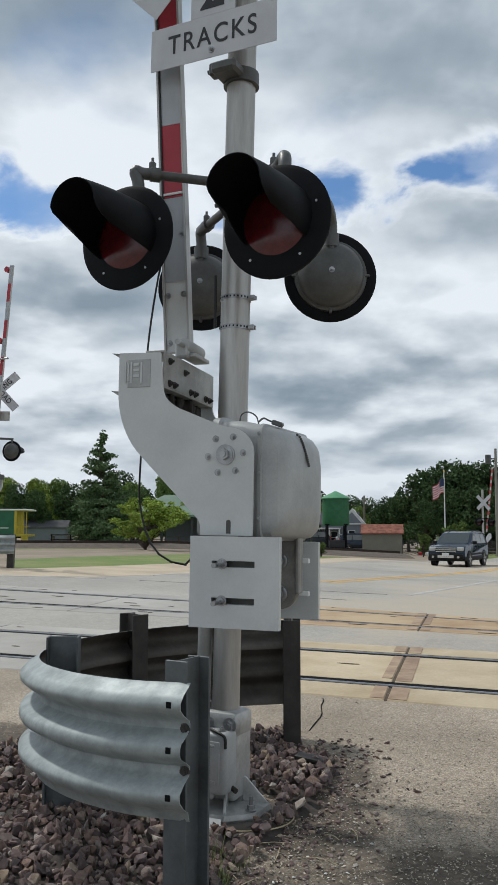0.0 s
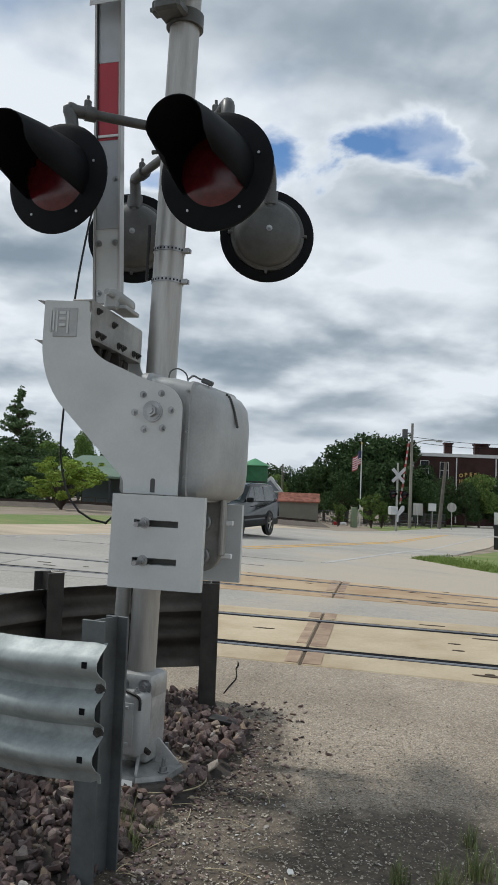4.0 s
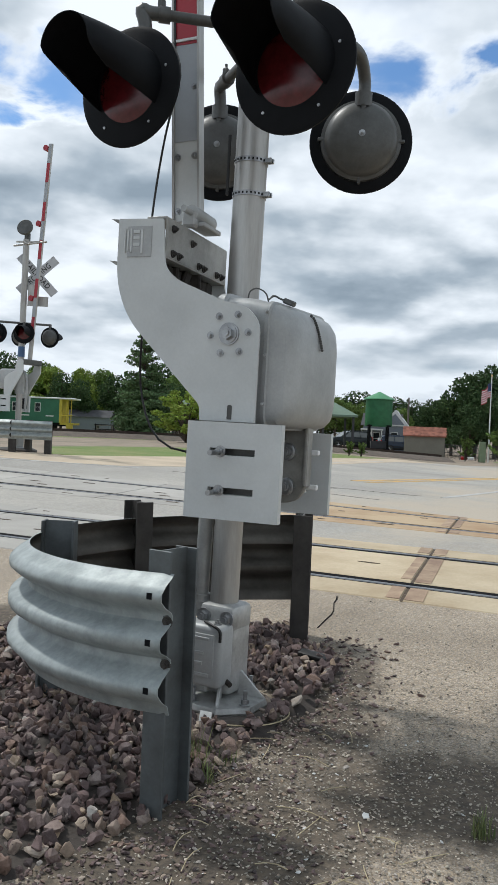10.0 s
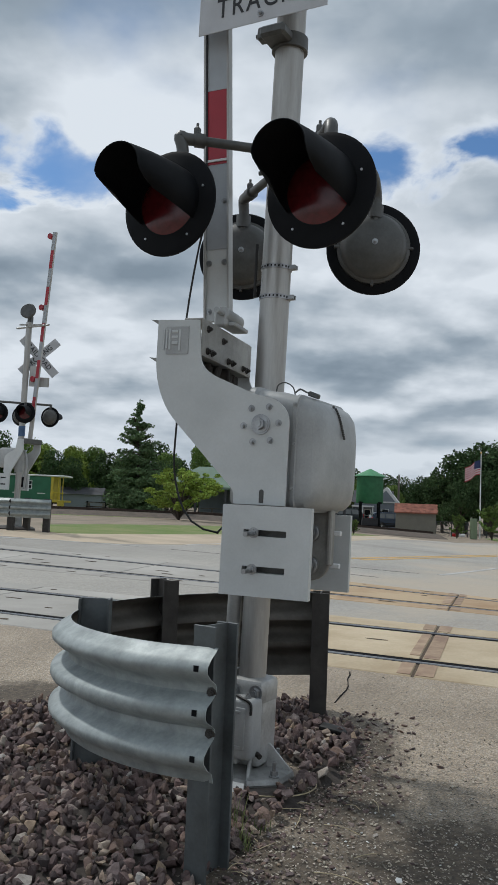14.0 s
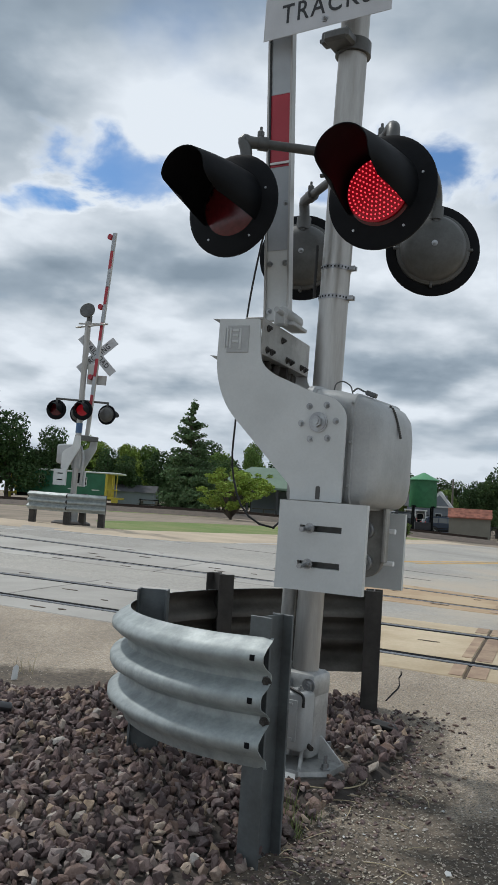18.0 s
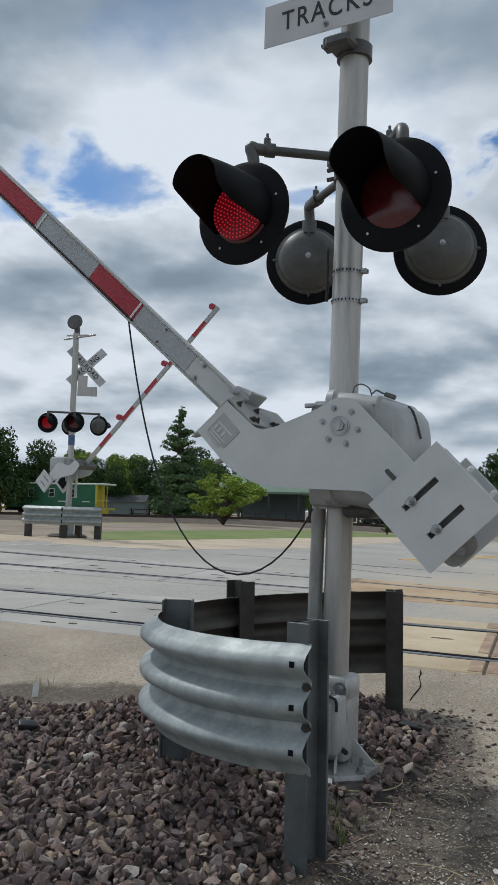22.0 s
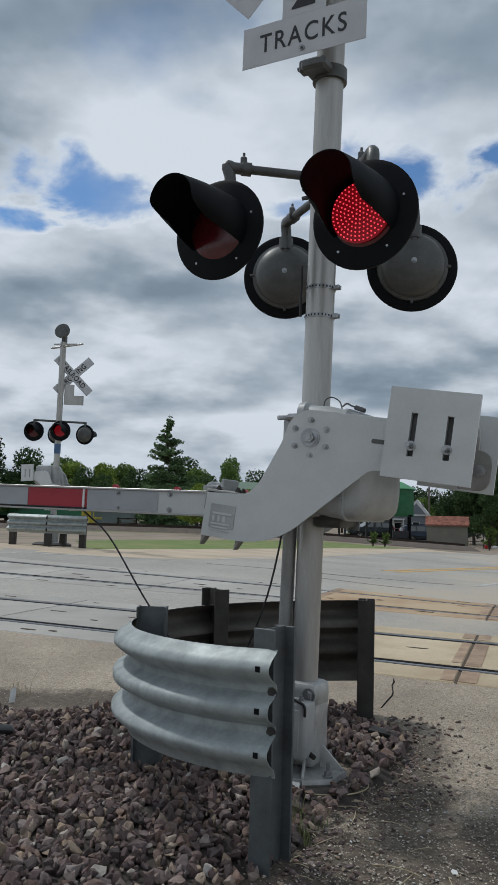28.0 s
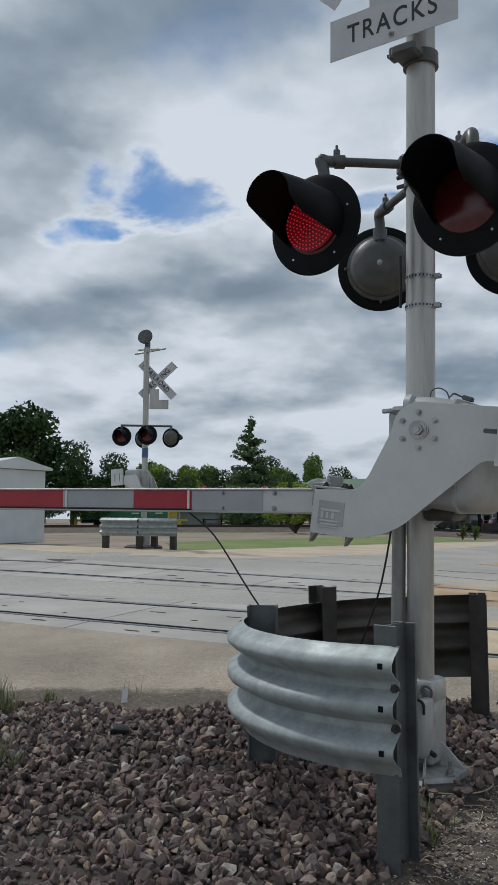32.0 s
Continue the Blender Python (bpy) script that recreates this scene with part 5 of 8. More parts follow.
# ---- ballast round the signal ----
def stone_shape(rr):
    b = bmesh.new()
    for _ in range(15):
        v = Vector((rr.gauss(0, 1), rr.gauss(0, 1), rr.gauss(0, 1))).normalized() * rr.uniform(0.75, 1.0)
        b.verts.new((v.x * 1.0, v.y * 0.8, v.z * 0.6))
    bmesh.ops.convex_hull(b, input=b.verts[:])
    bmesh.ops.delete(b, geom=[v for v in b.verts if not v.link_faces], context="VERTS")
    bmesh.ops.triangulate(b, faces=b.faces[:])
    b.verts.index_update()
    out = (np.array([v.co[:] for v in b.verts]), [[v.index for v in f.verts] for f in b.faces])
    b.free()
    return out


def in_bed(x, y):
    """Whether a place lies on the bed of stones."""
    edge = np.interp(y, [-2.4, -1.7, -1.45, -1.3, -1.0, -0.6, -0.28, 0.0, 0.19, 0.7, 1.1], [-1.6, -0.8, -0.52, -0.4, -0.1, 0.1, 0.24, 0.44, 0.52, 0.5, 0.36])
    far = 1.12 if x > -1.2 else 1.02
    if math.hypot(x - 0.02, y + 0.02) < 0.25:
        return False
    edge += 0.09 * noise.noise(Vector((x * 3, y * 3, 1.0)))
    return x < edge and y < far + 0.07 * math.sin(x * 5) + 0.08 * noise.noise(Vector((x * 2, y * 2, 4.0)))


def bed_z(x, y):
    r = math.hypot(x + 0.1, y)
    return gz(x, y) + 0.03 + 0.02 * math.sin(3.1 * x + 1) * math.cos(2.7 * y) + 0.03 * max(0, 1 - r / 1.6)


def make_ballast():
    rr = random.Random(21)
    shapes = [stone_shape(rr) for _ in range(14)]
    b = bmesh.new()
    xs = np.linspace(-9, 0.7, 60)
    ys = np.linspace(-2.45, 1.15, 40)
    grid = [[b.verts.new((x, y, max(bed_z(x, y) - 0.02, gz(x, y) + 0.017) if in_bed(x, y) else gz(x, y) - 0.03)) for x in xs] for y in ys]
    for r0, r1 in zip(grid, grid[1:]):
        for i in range(len(xs) - 1):
            b.faces.new((r0[i], r0[i + 1], r1[i + 1], r1[i]))
    bed = solo("stone_bed", b, M_BEDSOIL, "dark dirt under loose purple-brown ballast stones", "ballast", kind="structure", smooth=60)
    verts, faces, count = [], [], 0
    near = []
    k = 0
    while k < 11500:
        x = rr.uniform(-3.4, 0.62) if k > 1200 else rr.uniform(-9, -2.5)
        y = rr.uniform(-2.4, 1.15)
        if not in_bed(x, y):
            continue
        k += 1
        size = rr.choice((0.011, 0.015, 0.02, 0.024, 0.028, 0.032, 0.036)) * rr.uniform(0.85, 1.3)
        m = (Euler((rr.uniform(0, 6.3), rr.uniform(0, 6.3), rr.uniform(0, 6.3))).to_matrix()) @ Matrix.Diagonal((size * rr.uniform(0.9, 1.4), size * rr.uniform(0.9, 1.2), size))
        p = Vector((x, y, bed_z(x, y) + rr.uniform(-0.008, 0.014)))
        sh = rr.choice(shapes)
        if len(near) < 290 and -1.2 < x < 0.6 and y < -0.2 and size > 0.026:
            near.append((p, m, sh))
            continue
        vs = sh[0] @ np.array(m).T + np.array(p)
        verts.append(vs)
        faces += [[i + count for i in f] for f in sh[1]]
        count += len(vs)
    me = bpy.data.meshes.new("ballast_stones")
    me.from_pydata(np.concatenate(verts).tolist(), [], faces)
    me.materials.append(M_STONE)
    ob = new("ballast_stones", me)
    tagged(ob, "many loose crushed purple-brown stones round the signal", "stones", "", "stuff")
    shared = []
    for k, sh in enumerate(shapes):
        m2 = bpy.data.meshes.new("stone")
        m2.from_pydata(sh[0].tolist(), [], sh[1])
        m2.materials.append(M_STONE1)
        shared.append(m2)
    for p, m, sh in near:
        o = new("stone", shared[[i for i, q in enumerate(shapes) if q is sh][0]])
        o.parent = bed
        o.matrix_basis = Matrix.Translation(p) @ m.to_4x4()


def scatter(name, n, area, size, material, label, category, z=0.0, seed=5, flat=0.5):
    """Loose small bits on the ground, as one object."""
    rr = random.Random(seed)
    shapes = [stone_shape(rr) for _ in range(6)]
    verts, faces, count = [], [], 0
    for _ in range(n):
        x, y = area(rr)
        s = rr.uniform(*size)
        m = Euler((rr.uniform(-0.4, 0.4), rr.uniform(-0.4, 0.4), rr.uniform(0, 6.3))).to_matrix() @ Matrix.Diagonal((s, s * rr.uniform(0.6, 1), s * flat))
        vs, fs = rr.choice(shapes)
        vs = vs @ np.array(m).T + np.array((x, y, gz(x, y) + z))
        verts.append(vs)
        faces += [[i + count for i in f] for f in fs]
        count += len(vs)
    me = bpy.data.meshes.new(name)
    me.from_pydata(np.concatenate(verts).tolist(), [], faces)
    me.materials.append(material)
    return tagged(new(name, me), label, category, kind="stuff")


M_BEDSOIL = mat("dark_bed_soil", (0.07, 0.058, 0.05), 0.95, 0.0, 0.4, 8, 60, 0.5, 0.01)
M_STONE1 = stone_mat("ballast_single", True)
M_GRIT = island(mat("asphalt_grit", (0.36, 0.32, 0.265), 0.85, 0.0, 0.3, 20, 90, 0.2, 0.002), 0.75, 0.02)
M_WHITEBIT = mat("pale_litter", (0.7, 0.7, 0.68), 0.8, 0.0, 0.15, 20, 80, 0.1, 0.002)
M_PLASTICBIT = mat("black_plastic_scrap", (0.012, 0.012, 0.014), 0.4, 0.0, 0.2, 8, 80, 0.1, 0.002)
M_DRY = mat("dry_grass", (0.5, 0.42, 0.27), 0.9, 0.0, 0.3, 20, 80, 0.1, 0.001)
M_BLADE = island(mat("grass_blade", (0.17, 0.205, 0.075), 0.75, 0.0, 0.3, 20, 80, 0.1, 0.001), 0.4, 0.03)


def tuft(x, y, n, h, seed, material, label):
    rr = random.Random(seed)
    b = bmesh.new()
    for _ in range(n):
        a = rr.uniform(0, 6.3)
        q = Vector((rr.gauss(0, h * 0.22), rr.gauss(0, h * 0.22), 0))
        d = Vector((math.cos(a), math.sin(a), 0))
        w = Vector((-d.y, d.x, 0)) * rr.uniform(0.0012, 0.0026)
        l = h * rr.uniform(0.5, 1.1)
        bend = rr.uniform(0.1, 0.6)
        pts = [q + d * l * bend * t * t + Vector((0, 0, l * t * (1 - 0.25 * bend * t))) for t in (0, 0.4, 0.75, 1.0)]
        lft = [b.verts.new(p - w * (1.2 - t)) for p, t in zip(pts, (0, 0.3, 0.6, 0.9))]
        rgt = [b.verts.new(p + w * (1.2 - t)) for p, t in zip(pts, (0, 0.3, 0.6, 0.9))]
        for i in range(3):
            b.faces.new((lft[i], lft[i + 1], rgt[i + 1], rgt[i]))
    o = solo("grass_tuft", b, material, label, "grass", "grass tufts", "", pose(x, y, gz(x, y) + 0.012))
    return o


def litter():
    rr = random.Random(9)
    scatter("asphalt_grit", 16000, lambda r: (r.gauss(0.95, 0.75), r.gauss(-0.4, 1.0)), (0.003, 0.009), M_GRIT, "loose stone grit standing proud of worn asphalt", "grit", 0.012)
    scatter("asphalt_chips", 2600, lambda r: (r.gauss(-2.0, 1.3), r.gauss(1.6, 0.5)), (0.003, 0.009), M_GRIT, "loose stone grit on the path by the panels", "grit", 0.012, 6)
    scatter("soil_grit", 4200, lambda r: (r.gauss(0.4, 0.5), r.gauss(-0.8, 0.7)), (0.003, 0.011), M_GRIT, "small grit and chips on the dark soil", "grit", 0.018, 14)
    scatter("strewn_stones", 750, lambda r: (lambda y: (float(np.interp(y, [-1.9, -1.3, -1.0, -0.28, 0.19, 0.9], [-0.8, -0.35, 0.0, 0.3, 0.56, 0.52])) + abs(r.gauss(0, 0.16)) - 0.05, y))(r.uniform(-1.9, 0.95)), (0.008, 0.024), M_STONE, "ballast stones strewn over the asphalt edge", "stones", 0.016, 8, 0.7)
    scatter("brown_pebbles", 900, lambda r: (r.gauss(-0.05, 0.4), r.gauss(-1.3, 0.28)), (0.006, 0.019), M_STONE, "brown pebbles trodden into the soil", "stones", 0.014, 18, 0.65)
    scatter("pale_chips", 80, lambda r: (r.gauss(0.35, 0.4), r.gauss(-0.8, 0.5)), (0.005, 0.013), M_WHITEBIT, "pale stone chips and litter on the ground", "litter", 0.016, 12)
    b = plate([(-0.03, 0.0), (0.025, 0.005), (0.03, 0.06), (-0.02, 0.07)], 0.003, None, 0.0)
    solo("paper_scrap", b, M_WHITEBIT, "crumpled white paper scrap on the stones", "paper", m=pose(-0.02, -0.33, gz(0, -0.3) + 0.05, -35, 0, 10))
    b = plate([(-0.012, 0.0), (0.009, 0.003), (0.012, 0.026), (-0.004, 0.034), (-0.013, 0.022)], 0.003, None, 0.0)
    solo("paper_scrap", b, M_WHITEBIT, "small white paper scrap on the dirt", "paper", m=pose(0.63, -0.92, gz(0.63, -0.92) + 0.016, -80, 0, 10))
    for k in range(36):
        x, y, a = rr.uniform(0.0, 0.85), rr.uniform(-1.5, -0.3), rr.uniform(0, 6.3)
        n = rr.uniform(0.06, 0.2)
        p = [(x + n * t * math.cos(a + t * 0.2), y + n * t * math.sin(a + t * 0.2), gz(x, y) + 0.022 + 0.01 * math.sin(t * 3)) for t in (0, 0.33, 0.66, 1)]
        solo("dry_stem", tube(p, 0.0018, 5), M_DRY, "dry straw stem lying on the ground", "straw", "dry stems")
    for k, (x, y, n, h) in enumerate(((-0.02, -0.62, 46, 0.17), (0.03, -0.7, 30, 0.1), (0.1, -0.56, 16, 0.09), (1.0, -1.0, 60, 0.09), (1.35, -0.75, 50, 0.09), (1.15, -1.1, 110, 0.13), (-2.65, 0.85, 120, 0.16), (-2.85, 1.1, 110, 0.2), (-2.5, 1.15, 60, 0.1), (1.3, -0.98, 90, 0.12), (0.75, -1.4, 30, 0.07), (-2.3, 0.02, 120, 0.15), (-2.12, -0.08, 80, 0.11), (-2.5, -0.05, 90, 0.14), (1.42, -1.15, 90, 0.11))):
        tuft(x, y, n, h, 40 + k, M_BLADE, "tuft of green grass in the gravel")
    tuft(-1.95, 1.3, 16, 0.14, 49, M_DRY, "dry seeding grass stem in the gravel")
    # small clutter on the stones and the path
    b = B(0.11, 0.07, 0.05, pose(0, 0, 0, 12, 8, 0), 0.014, 2)
    solo("plastic_scrap", b, M_PLASTICBIT, "black plastic scrap lying on the stones", "scrap", m=pose(-1.72, 0.42, bed_z(-1.72, 0.42) + 0.035, 6, 0, 25))
    b = plate([(-0.02, 0.0), (0.02, 0.004), (0.026, 0.085), (0.008, 0.1), (-0.012, 0.08)], 0.004)
    solo("paper_scrap", b, M_WHITEBIT, "torn white paper standing by the stones", "paper", m=pose(-1.95, 1.12, gz(-1.95, 1.12) + 0.015, -18, 0, 20))
    b = tube(curve_pts([(0.28, 0.02, 0.05), (0.33, -0.12, 0.03), (0.25, -0.26, 0.03), (0.08, -0.32, 0.035), (-0.05, -0.3, 0.05)], 6), 0.003, 6)
    solo("loose_wire", b, M_DRY, "thin bare wire looped round the foundation", "wire")
    b = B(0.16, 0.07, 0.03, pose(0, 0, 0, 8, 5, 0), 0.012, 2)
    solo("rubber_scrap", b, M_RUBBER, "black rubber scrap on the stones", "scrap", m=pose(0.43, 0.5, gz(0.43, 0.5) + 0.07, 0, 0, -25))
    pts, p = [], Vector((0.45, 1.12))
    for j in range(9):
        pts.append(p.copy())
        p = p + Vector((rr.uniform(0.0, 0.035), 0.1))
    q = [tuple(v) for v in pts] + [tuple(v + Vector((rr.uniform(0.005, 0.013), 0))) for v in reversed(pts)]
    patch(q, 0.016, "asphalt_crack", M_FLANGE, "dark crack running through the asphalt", "crack", cell=3)


make_ballast()
litter()

# ---- trees ----
M_BARK = mat("bark", (0.09, 0.07, 0.055), 0.95, 0.0, 0.4, 4, 30, 0.6, 0.02)


def leaf_mat(name, col):
    return island(mat(name, col, 0.8, 0.0, 0.35, 0.5, 8, 0.0, alt=tuple(c * 0.6 for c in col), spec=0.12), 0.35, 0.02)


M_LEAF_DARK = leaf_mat("dark_foliage", (0.068, 0.112, 0.045))
M_LEAF_MID = leaf_mat("mid_foliage", (0.17, 0.25, 0.07))
M_LEAF_LIGHT = leaf_mat("light_foliage", (0.25, 0.33, 0.07))
M_LEAF_BUSH = leaf_mat("bush_foliage", (0.32, 0.43, 0.085))
M_NEEDLE = leaf_mat("needle_foliage", (0.14, 0.215, 0.1))


def foliage(lobes, n, leaf, seed):
    """Many small folded leaves over the lobes (centre, radius, flattening), uneven and with gaps."""
    rr = np.random.RandomState(seed)
    verts, faces, c = [], [], 0
    w = np.array([r**2 for _, r, _ in lobes])
    pick = rr.choice(len(lobes), n, p=w / w.sum())
    for k in pick:
        ce, r, fl = lobes[k]
        d = rr.normal(size=3)
        d /= np.linalg.norm(d)
        nz = noise.noise(Vector(d * 2.3) + Vector(ce)) * 0.35
        rad = r * (0.55 + 0.5 * rr.rand() ** 0.5 + nz)
        p = np.array(ce) + d * rad * np.array((1, 1, fl))
        u = rr.normal(size=3)
        u /= np.linalg.norm(u)
        v = np.cross(u, d + rr.normal(size=3) * 0.6)
        v /= np.linalg.norm(v) + 1e-6
        s = leaf * rr.uniform(0.6, 1.5)
        mid = d * s * 0.25
        verts += [p - u * s, p + v * s * 0.6 + mid, p + u * s, p - v * s * 0.6 + mid * 0.3]
        faces += [(c, c + 1, c + 2), (c, c + 2, c + 3)]
        c += 4
    me = bpy.data.meshes.new("crown")
    me.from_pydata([tuple(v) for v in verts], [], faces)
    return me


def tree_kind(h, spread, seed, material, n=2600, leaf=0.2, trunk=0.22, low=0.25, conifer=False, wild=False):
    """Meshes of one tree, at its own size: trunk with limbs, crown."""
    rr = random.Random(seed)
    b = bmesh.new()
    pts = [(0.0, 0.0, -0.3)] + [(rr.uniform(-0.1, 0.1) * k, rr.uniform(-0.1, 0.1) * k, h * 0.85 * k / 4) for k in range(1, 5)]
    tube(curve_pts(pts, 3), [trunk * (1 - 0.85 * i / 15) for i in range(16)][: len(curve_pts(pts, 3))], 8, b)
    lobes = []
    if conifer:
        for i in range(150):
            t = rr.uniform(0, 1)
            thick = t < 0.55
            a = rr.uniform(0, 6.3)
            r = spread * min(1.0, 0.75 + t) * (1 - 0.97 * t ** 1.15) * rr.uniform(0.6, 1.15) + 0.06
            z = h * (low + (0.97 - low) * t)
            rise = rr.uniform(-0.05, 0.1) if thick else rr.uniform(0.15, 0.6)
            e = (r * math.cos(a), r * math.sin(a), z + rise * r)
            for q in (0.35, 0.65, 0.92):
                lobes.append(((e[0] * q, e[1] * q, z + (e[2] - z) * q), (0.3 + 0.12 * r) * rr.uniform(0.7, 1.1) * (1.05 - 0.65 * t), 0.5))
            tube([(0, 0, z - 0.1), (e[0] * 0.5, e[1] * 0.5, z + rise * r * 0.4), (e[0] * 1.1, e[1] * 1.1, e[2] + 0.03)], [0.045 * (1 - t) + 0.014, 0.025, 0.008], 5, b)
        lobes.append(((0, 0, h * 0.97), 0.16, 1.6))
    elif wild:
        for i in range(34):
            a, t = rr.uniform(0, 6.3), rr.uniform(0.1, 1) ** 0.7
            r = spread * rr.uniform(0.3, 1.2) * math.sin(0.5 + 2.2 * t)
            e = (r * math.cos(a), r * math.sin(a), h * (low + (0.9 - low) * t))
            for q in (0.55, 0.8, 1.0):
                lobes.append(((e[0] * q, e[1] * q, e[2] * (0.4 + 0.6 * q)), spread * rr.uniform(0.06, 0.12), 0.7))
            tube(curve_pts([(0, 0, 0), (e[0] * 0.4, e[1] * 0.4, e[2] * 0.6), e], 3), [trunk * 0.5 * (1 - k / 8) + 0.006 for k in range(7)], 5, b)
    else:
        for i in range(13):
            a = i * 2.4 + rr.uniform(-0.4, 0.4)
            t = rr.uniform(0, 1)
            z = h * (low + (0.86 - low) * t)
            r = spread * rr.uniform(0.35, 0.75) * (1 - 0.45 * t)
            e = (r * math.cos(a), r * math.sin(a), z)
            lobes.append((e, spread * rr.uniform(0.3, 0.5) * (1.1 - 0.4 * t), rr.uniform(0.65, 0.9)))
            tube(curve_pts([(0, 0, z * 0.6), (e[0] * 0.5, e[1] * 0.5, z * 0.85), e], 3), [trunk * 0.4 * (1 - k / 8) + 0.02 for k in range(7)], 6, b)
        lobes.append(((0, 0, h * 0.82), spread * 0.42, 0.8))
    crown = foliage(lobes, n, leaf, seed)
    crown.materials.append(material)
    return mesh_of("trunk", b, M_BARK), crown


KINDS = {}


def plant(kind, x, y, size, rz, label, group="", name="tree", z=None, wide=1.0):
    """A tree of a kind, size times its own."""
    tr, cr = KINDS[kind]
    t = thing(name, pose(x, y, gz(x, y) if z is None else z, 0, 0, rz) @ Matrix.Diagonal((size * wide, size * wide, size, 1)), label, "tree" if name == "tree" else "bush", group)
    for nm, me in (("trunk", tr), ("crown", cr)):
        o = new(nm, me)
        o.parent = t
    return t


def make_trees():
    KINDS["round_dark"] = tree_kind(9, 3.6, 1, M_LEAF_DARK, 7500, 0.15)
    KINDS["round_dark2"] = tree_kind(9, 4.0, 2, M_LEAF_DARK, 8000, 0.15)
    KINDS["round_mid"] = tree_kind(9, 3.4, 3, M_LEAF_MID, 7000, 0.15)
    KINDS["round_light"] = tree_kind(8, 3.0, 4, M_LEAF_LIGHT, 6500, 0.14)
    KINDS["spruce"] = tree_kind(8.0, 2.3, 5, M_NEEDLE, 30000, 0.075, 0.14, 0.06, True)
    KINDS["bush"] = tree_kind(3.3, 2.0, 6, M_LEAF_BUSH, 15000, 0.048, 0.06, 0.1, wild=True)
    KINDS["sapling"] = tree_kind(3.0, 1.2, 7, M_LEAF_MID, 2600, 0.09, 0.05, 0.1, wild=True)
    plant("spruce", -11.4, 52, 1.0, 20, "dark green spruce with a thin ragged top", z=0.3, wide=1.05)
    plant("bush", -7.2, 44, 1.0, 0, "yellow-green spreading bush beside the grass", name="bush", wide=1.45)
    plant("round_mid", -8.6, 64, 0.72, 40, "small broadleaved tree behind the green roof", wide=0.55)
    plant("round_mid", -3.5, 72, 0.55, 80, "small broadleaved tree behind the green roof", wide=0.7)
    rr = random.Random(31)
    g = "trees behind the park"
    # dark tall trees at the far left
    for x, y, s in ((-40, 64, 1.42), (-35.5, 66, 1.3), (-31.5, 68, 0.95), (-45, 62, 1.45), (-29, 72, 0.85), (-52, 62, 1.4)):
        plant(rr.choice(("round_dark", "round_dark2")), x, y, s, rr.uniform(0, 360), "tall dark green broadleaved tree behind the white shelter", g)
    # light and mid green row behind the caboose
    for k in range(16):
        x = -36 + k * 2.1
        plant(rr.choice(("round_mid", "round_light", "round_mid", "round_dark")), x + rr.uniform(-1, 1), 96 + rr.uniform(-4, 6), rr.uniform(0.8, 1.02) * (1 if x < -15 else 0.72), rr.uniform(0, 360), "green broadleaved tree in a row behind the park", g)
    for k in range(8):
        plant("round_dark", -27 + k * 2.7, 84 + rr.uniform(-3, 3), rr.uniform(0.62, 0.8), rr.uniform(0, 360), "dark green tree in the shade behind the park", g)
    # the thicket at the right
    g = "trees by the street corner"
    for x, y, s in ((13.5, 79, 0.76), (15.5, 78, 0.92), (18, 80, 1.04), (20.5, 79, 1.02), (23, 77, 0.7), (21.6, 81, 0.95), (16.8, 75, 0.7), (19.3, 74, 0.7), (14.3, 74, 0.55), (22, 73, 0.5), (12.2, 84, 0.66)):
        plant(rr.choice(("round_dark", "round_dark2")), x, y, s, rr.uniform(0, 360), "dense dark green tree at the street corner", g)
    for x, y, s in ((24.3, 74, 0.56), (26.0, 73, 0.5), (27.6, 74, 0.6), (29.5, 75, 0.58), (31.5, 75, 0.5), (33, 73, 0.5)):
        plant(rr.choice(("round_dark", "round_mid")), x, y, s, rr.uniform(0, 360), "low dark green tree before the brick building", g)
    for x in (26, 29, 24):
        plant("round_mid", x, 100, 0.95, rr.uniform(0, 360), "green tree rising behind the brick building", g)
    for k in range(9):
        plant(rr.choice(("round_mid", "round_dark")), 1 + k * 1.9, 118 + rr.uniform(-5, 5), rr.uniform(0.66, 0.84), rr.uniform(0, 360), "distant green tree behind the houses", "distant trees")
    for k in range(26):
        plant(rr.choice(("round_mid", "round_dark")), -110 + k * 9 + rr.uniform(-2, 2), 170 + rr.uniform(-10, 10), rr.uniform(0.9, 1.2), rr.uniform(0, 360), "distant green tree on the horizon", "distant trees", wide=1.5)
    for x, y, s in ((11.3, 58.5, 0.62), (13.6, 57.5, 0.92), (14.6, 58.4, 0.7)):
        plant("sapling", x, y, s, rr.uniform(0, 360), "yellow-green young tree by the fence", "saplings", name="sapling")
    for x, y in ((2.2, 43), (2.9, 43.6)):
        plant("sapling", x, y, 0.3, 10, "low dark shrub at the road's edge", name="shrub")


make_trees()

# ---- across the tracks ----
M_WALLW = mat("white_metal_wall", (0.6, 0.63, 0.65), 0.5, 0.1, 0.1, 1.5, 30, 0.05, 0.002)
M_GREENP = mat("green_coach_paint", (0.025, 0.14, 0.075), 0.5, 0.0, 0.2, 1.5, 20, 0.05, 0.003)
M_YELP = mat("yellow_paint", (0.55, 0.42, 0.04), 0.5, 0.0, 0.2, 2, 20, 0.05, 0.003)
M_TANK = mat("green_tank_paint", (0.03, 0.16, 0.065), 0.55, 0.0, 0.25, 3, 40, 0.1, 0.003)
M_SIDING = mat("tan_grey_siding", (0.22, 0.21, 0.175), 0.8, 0.0, 0.15, 1, 20, 0.1, 0.004)
M_SHINGLE = mat("red_brown_shingle", (0.27, 0.105, 0.07), 0.9, 0.0, 0.35, 2, 12, 0.4, 0.02, rnd=0.25)
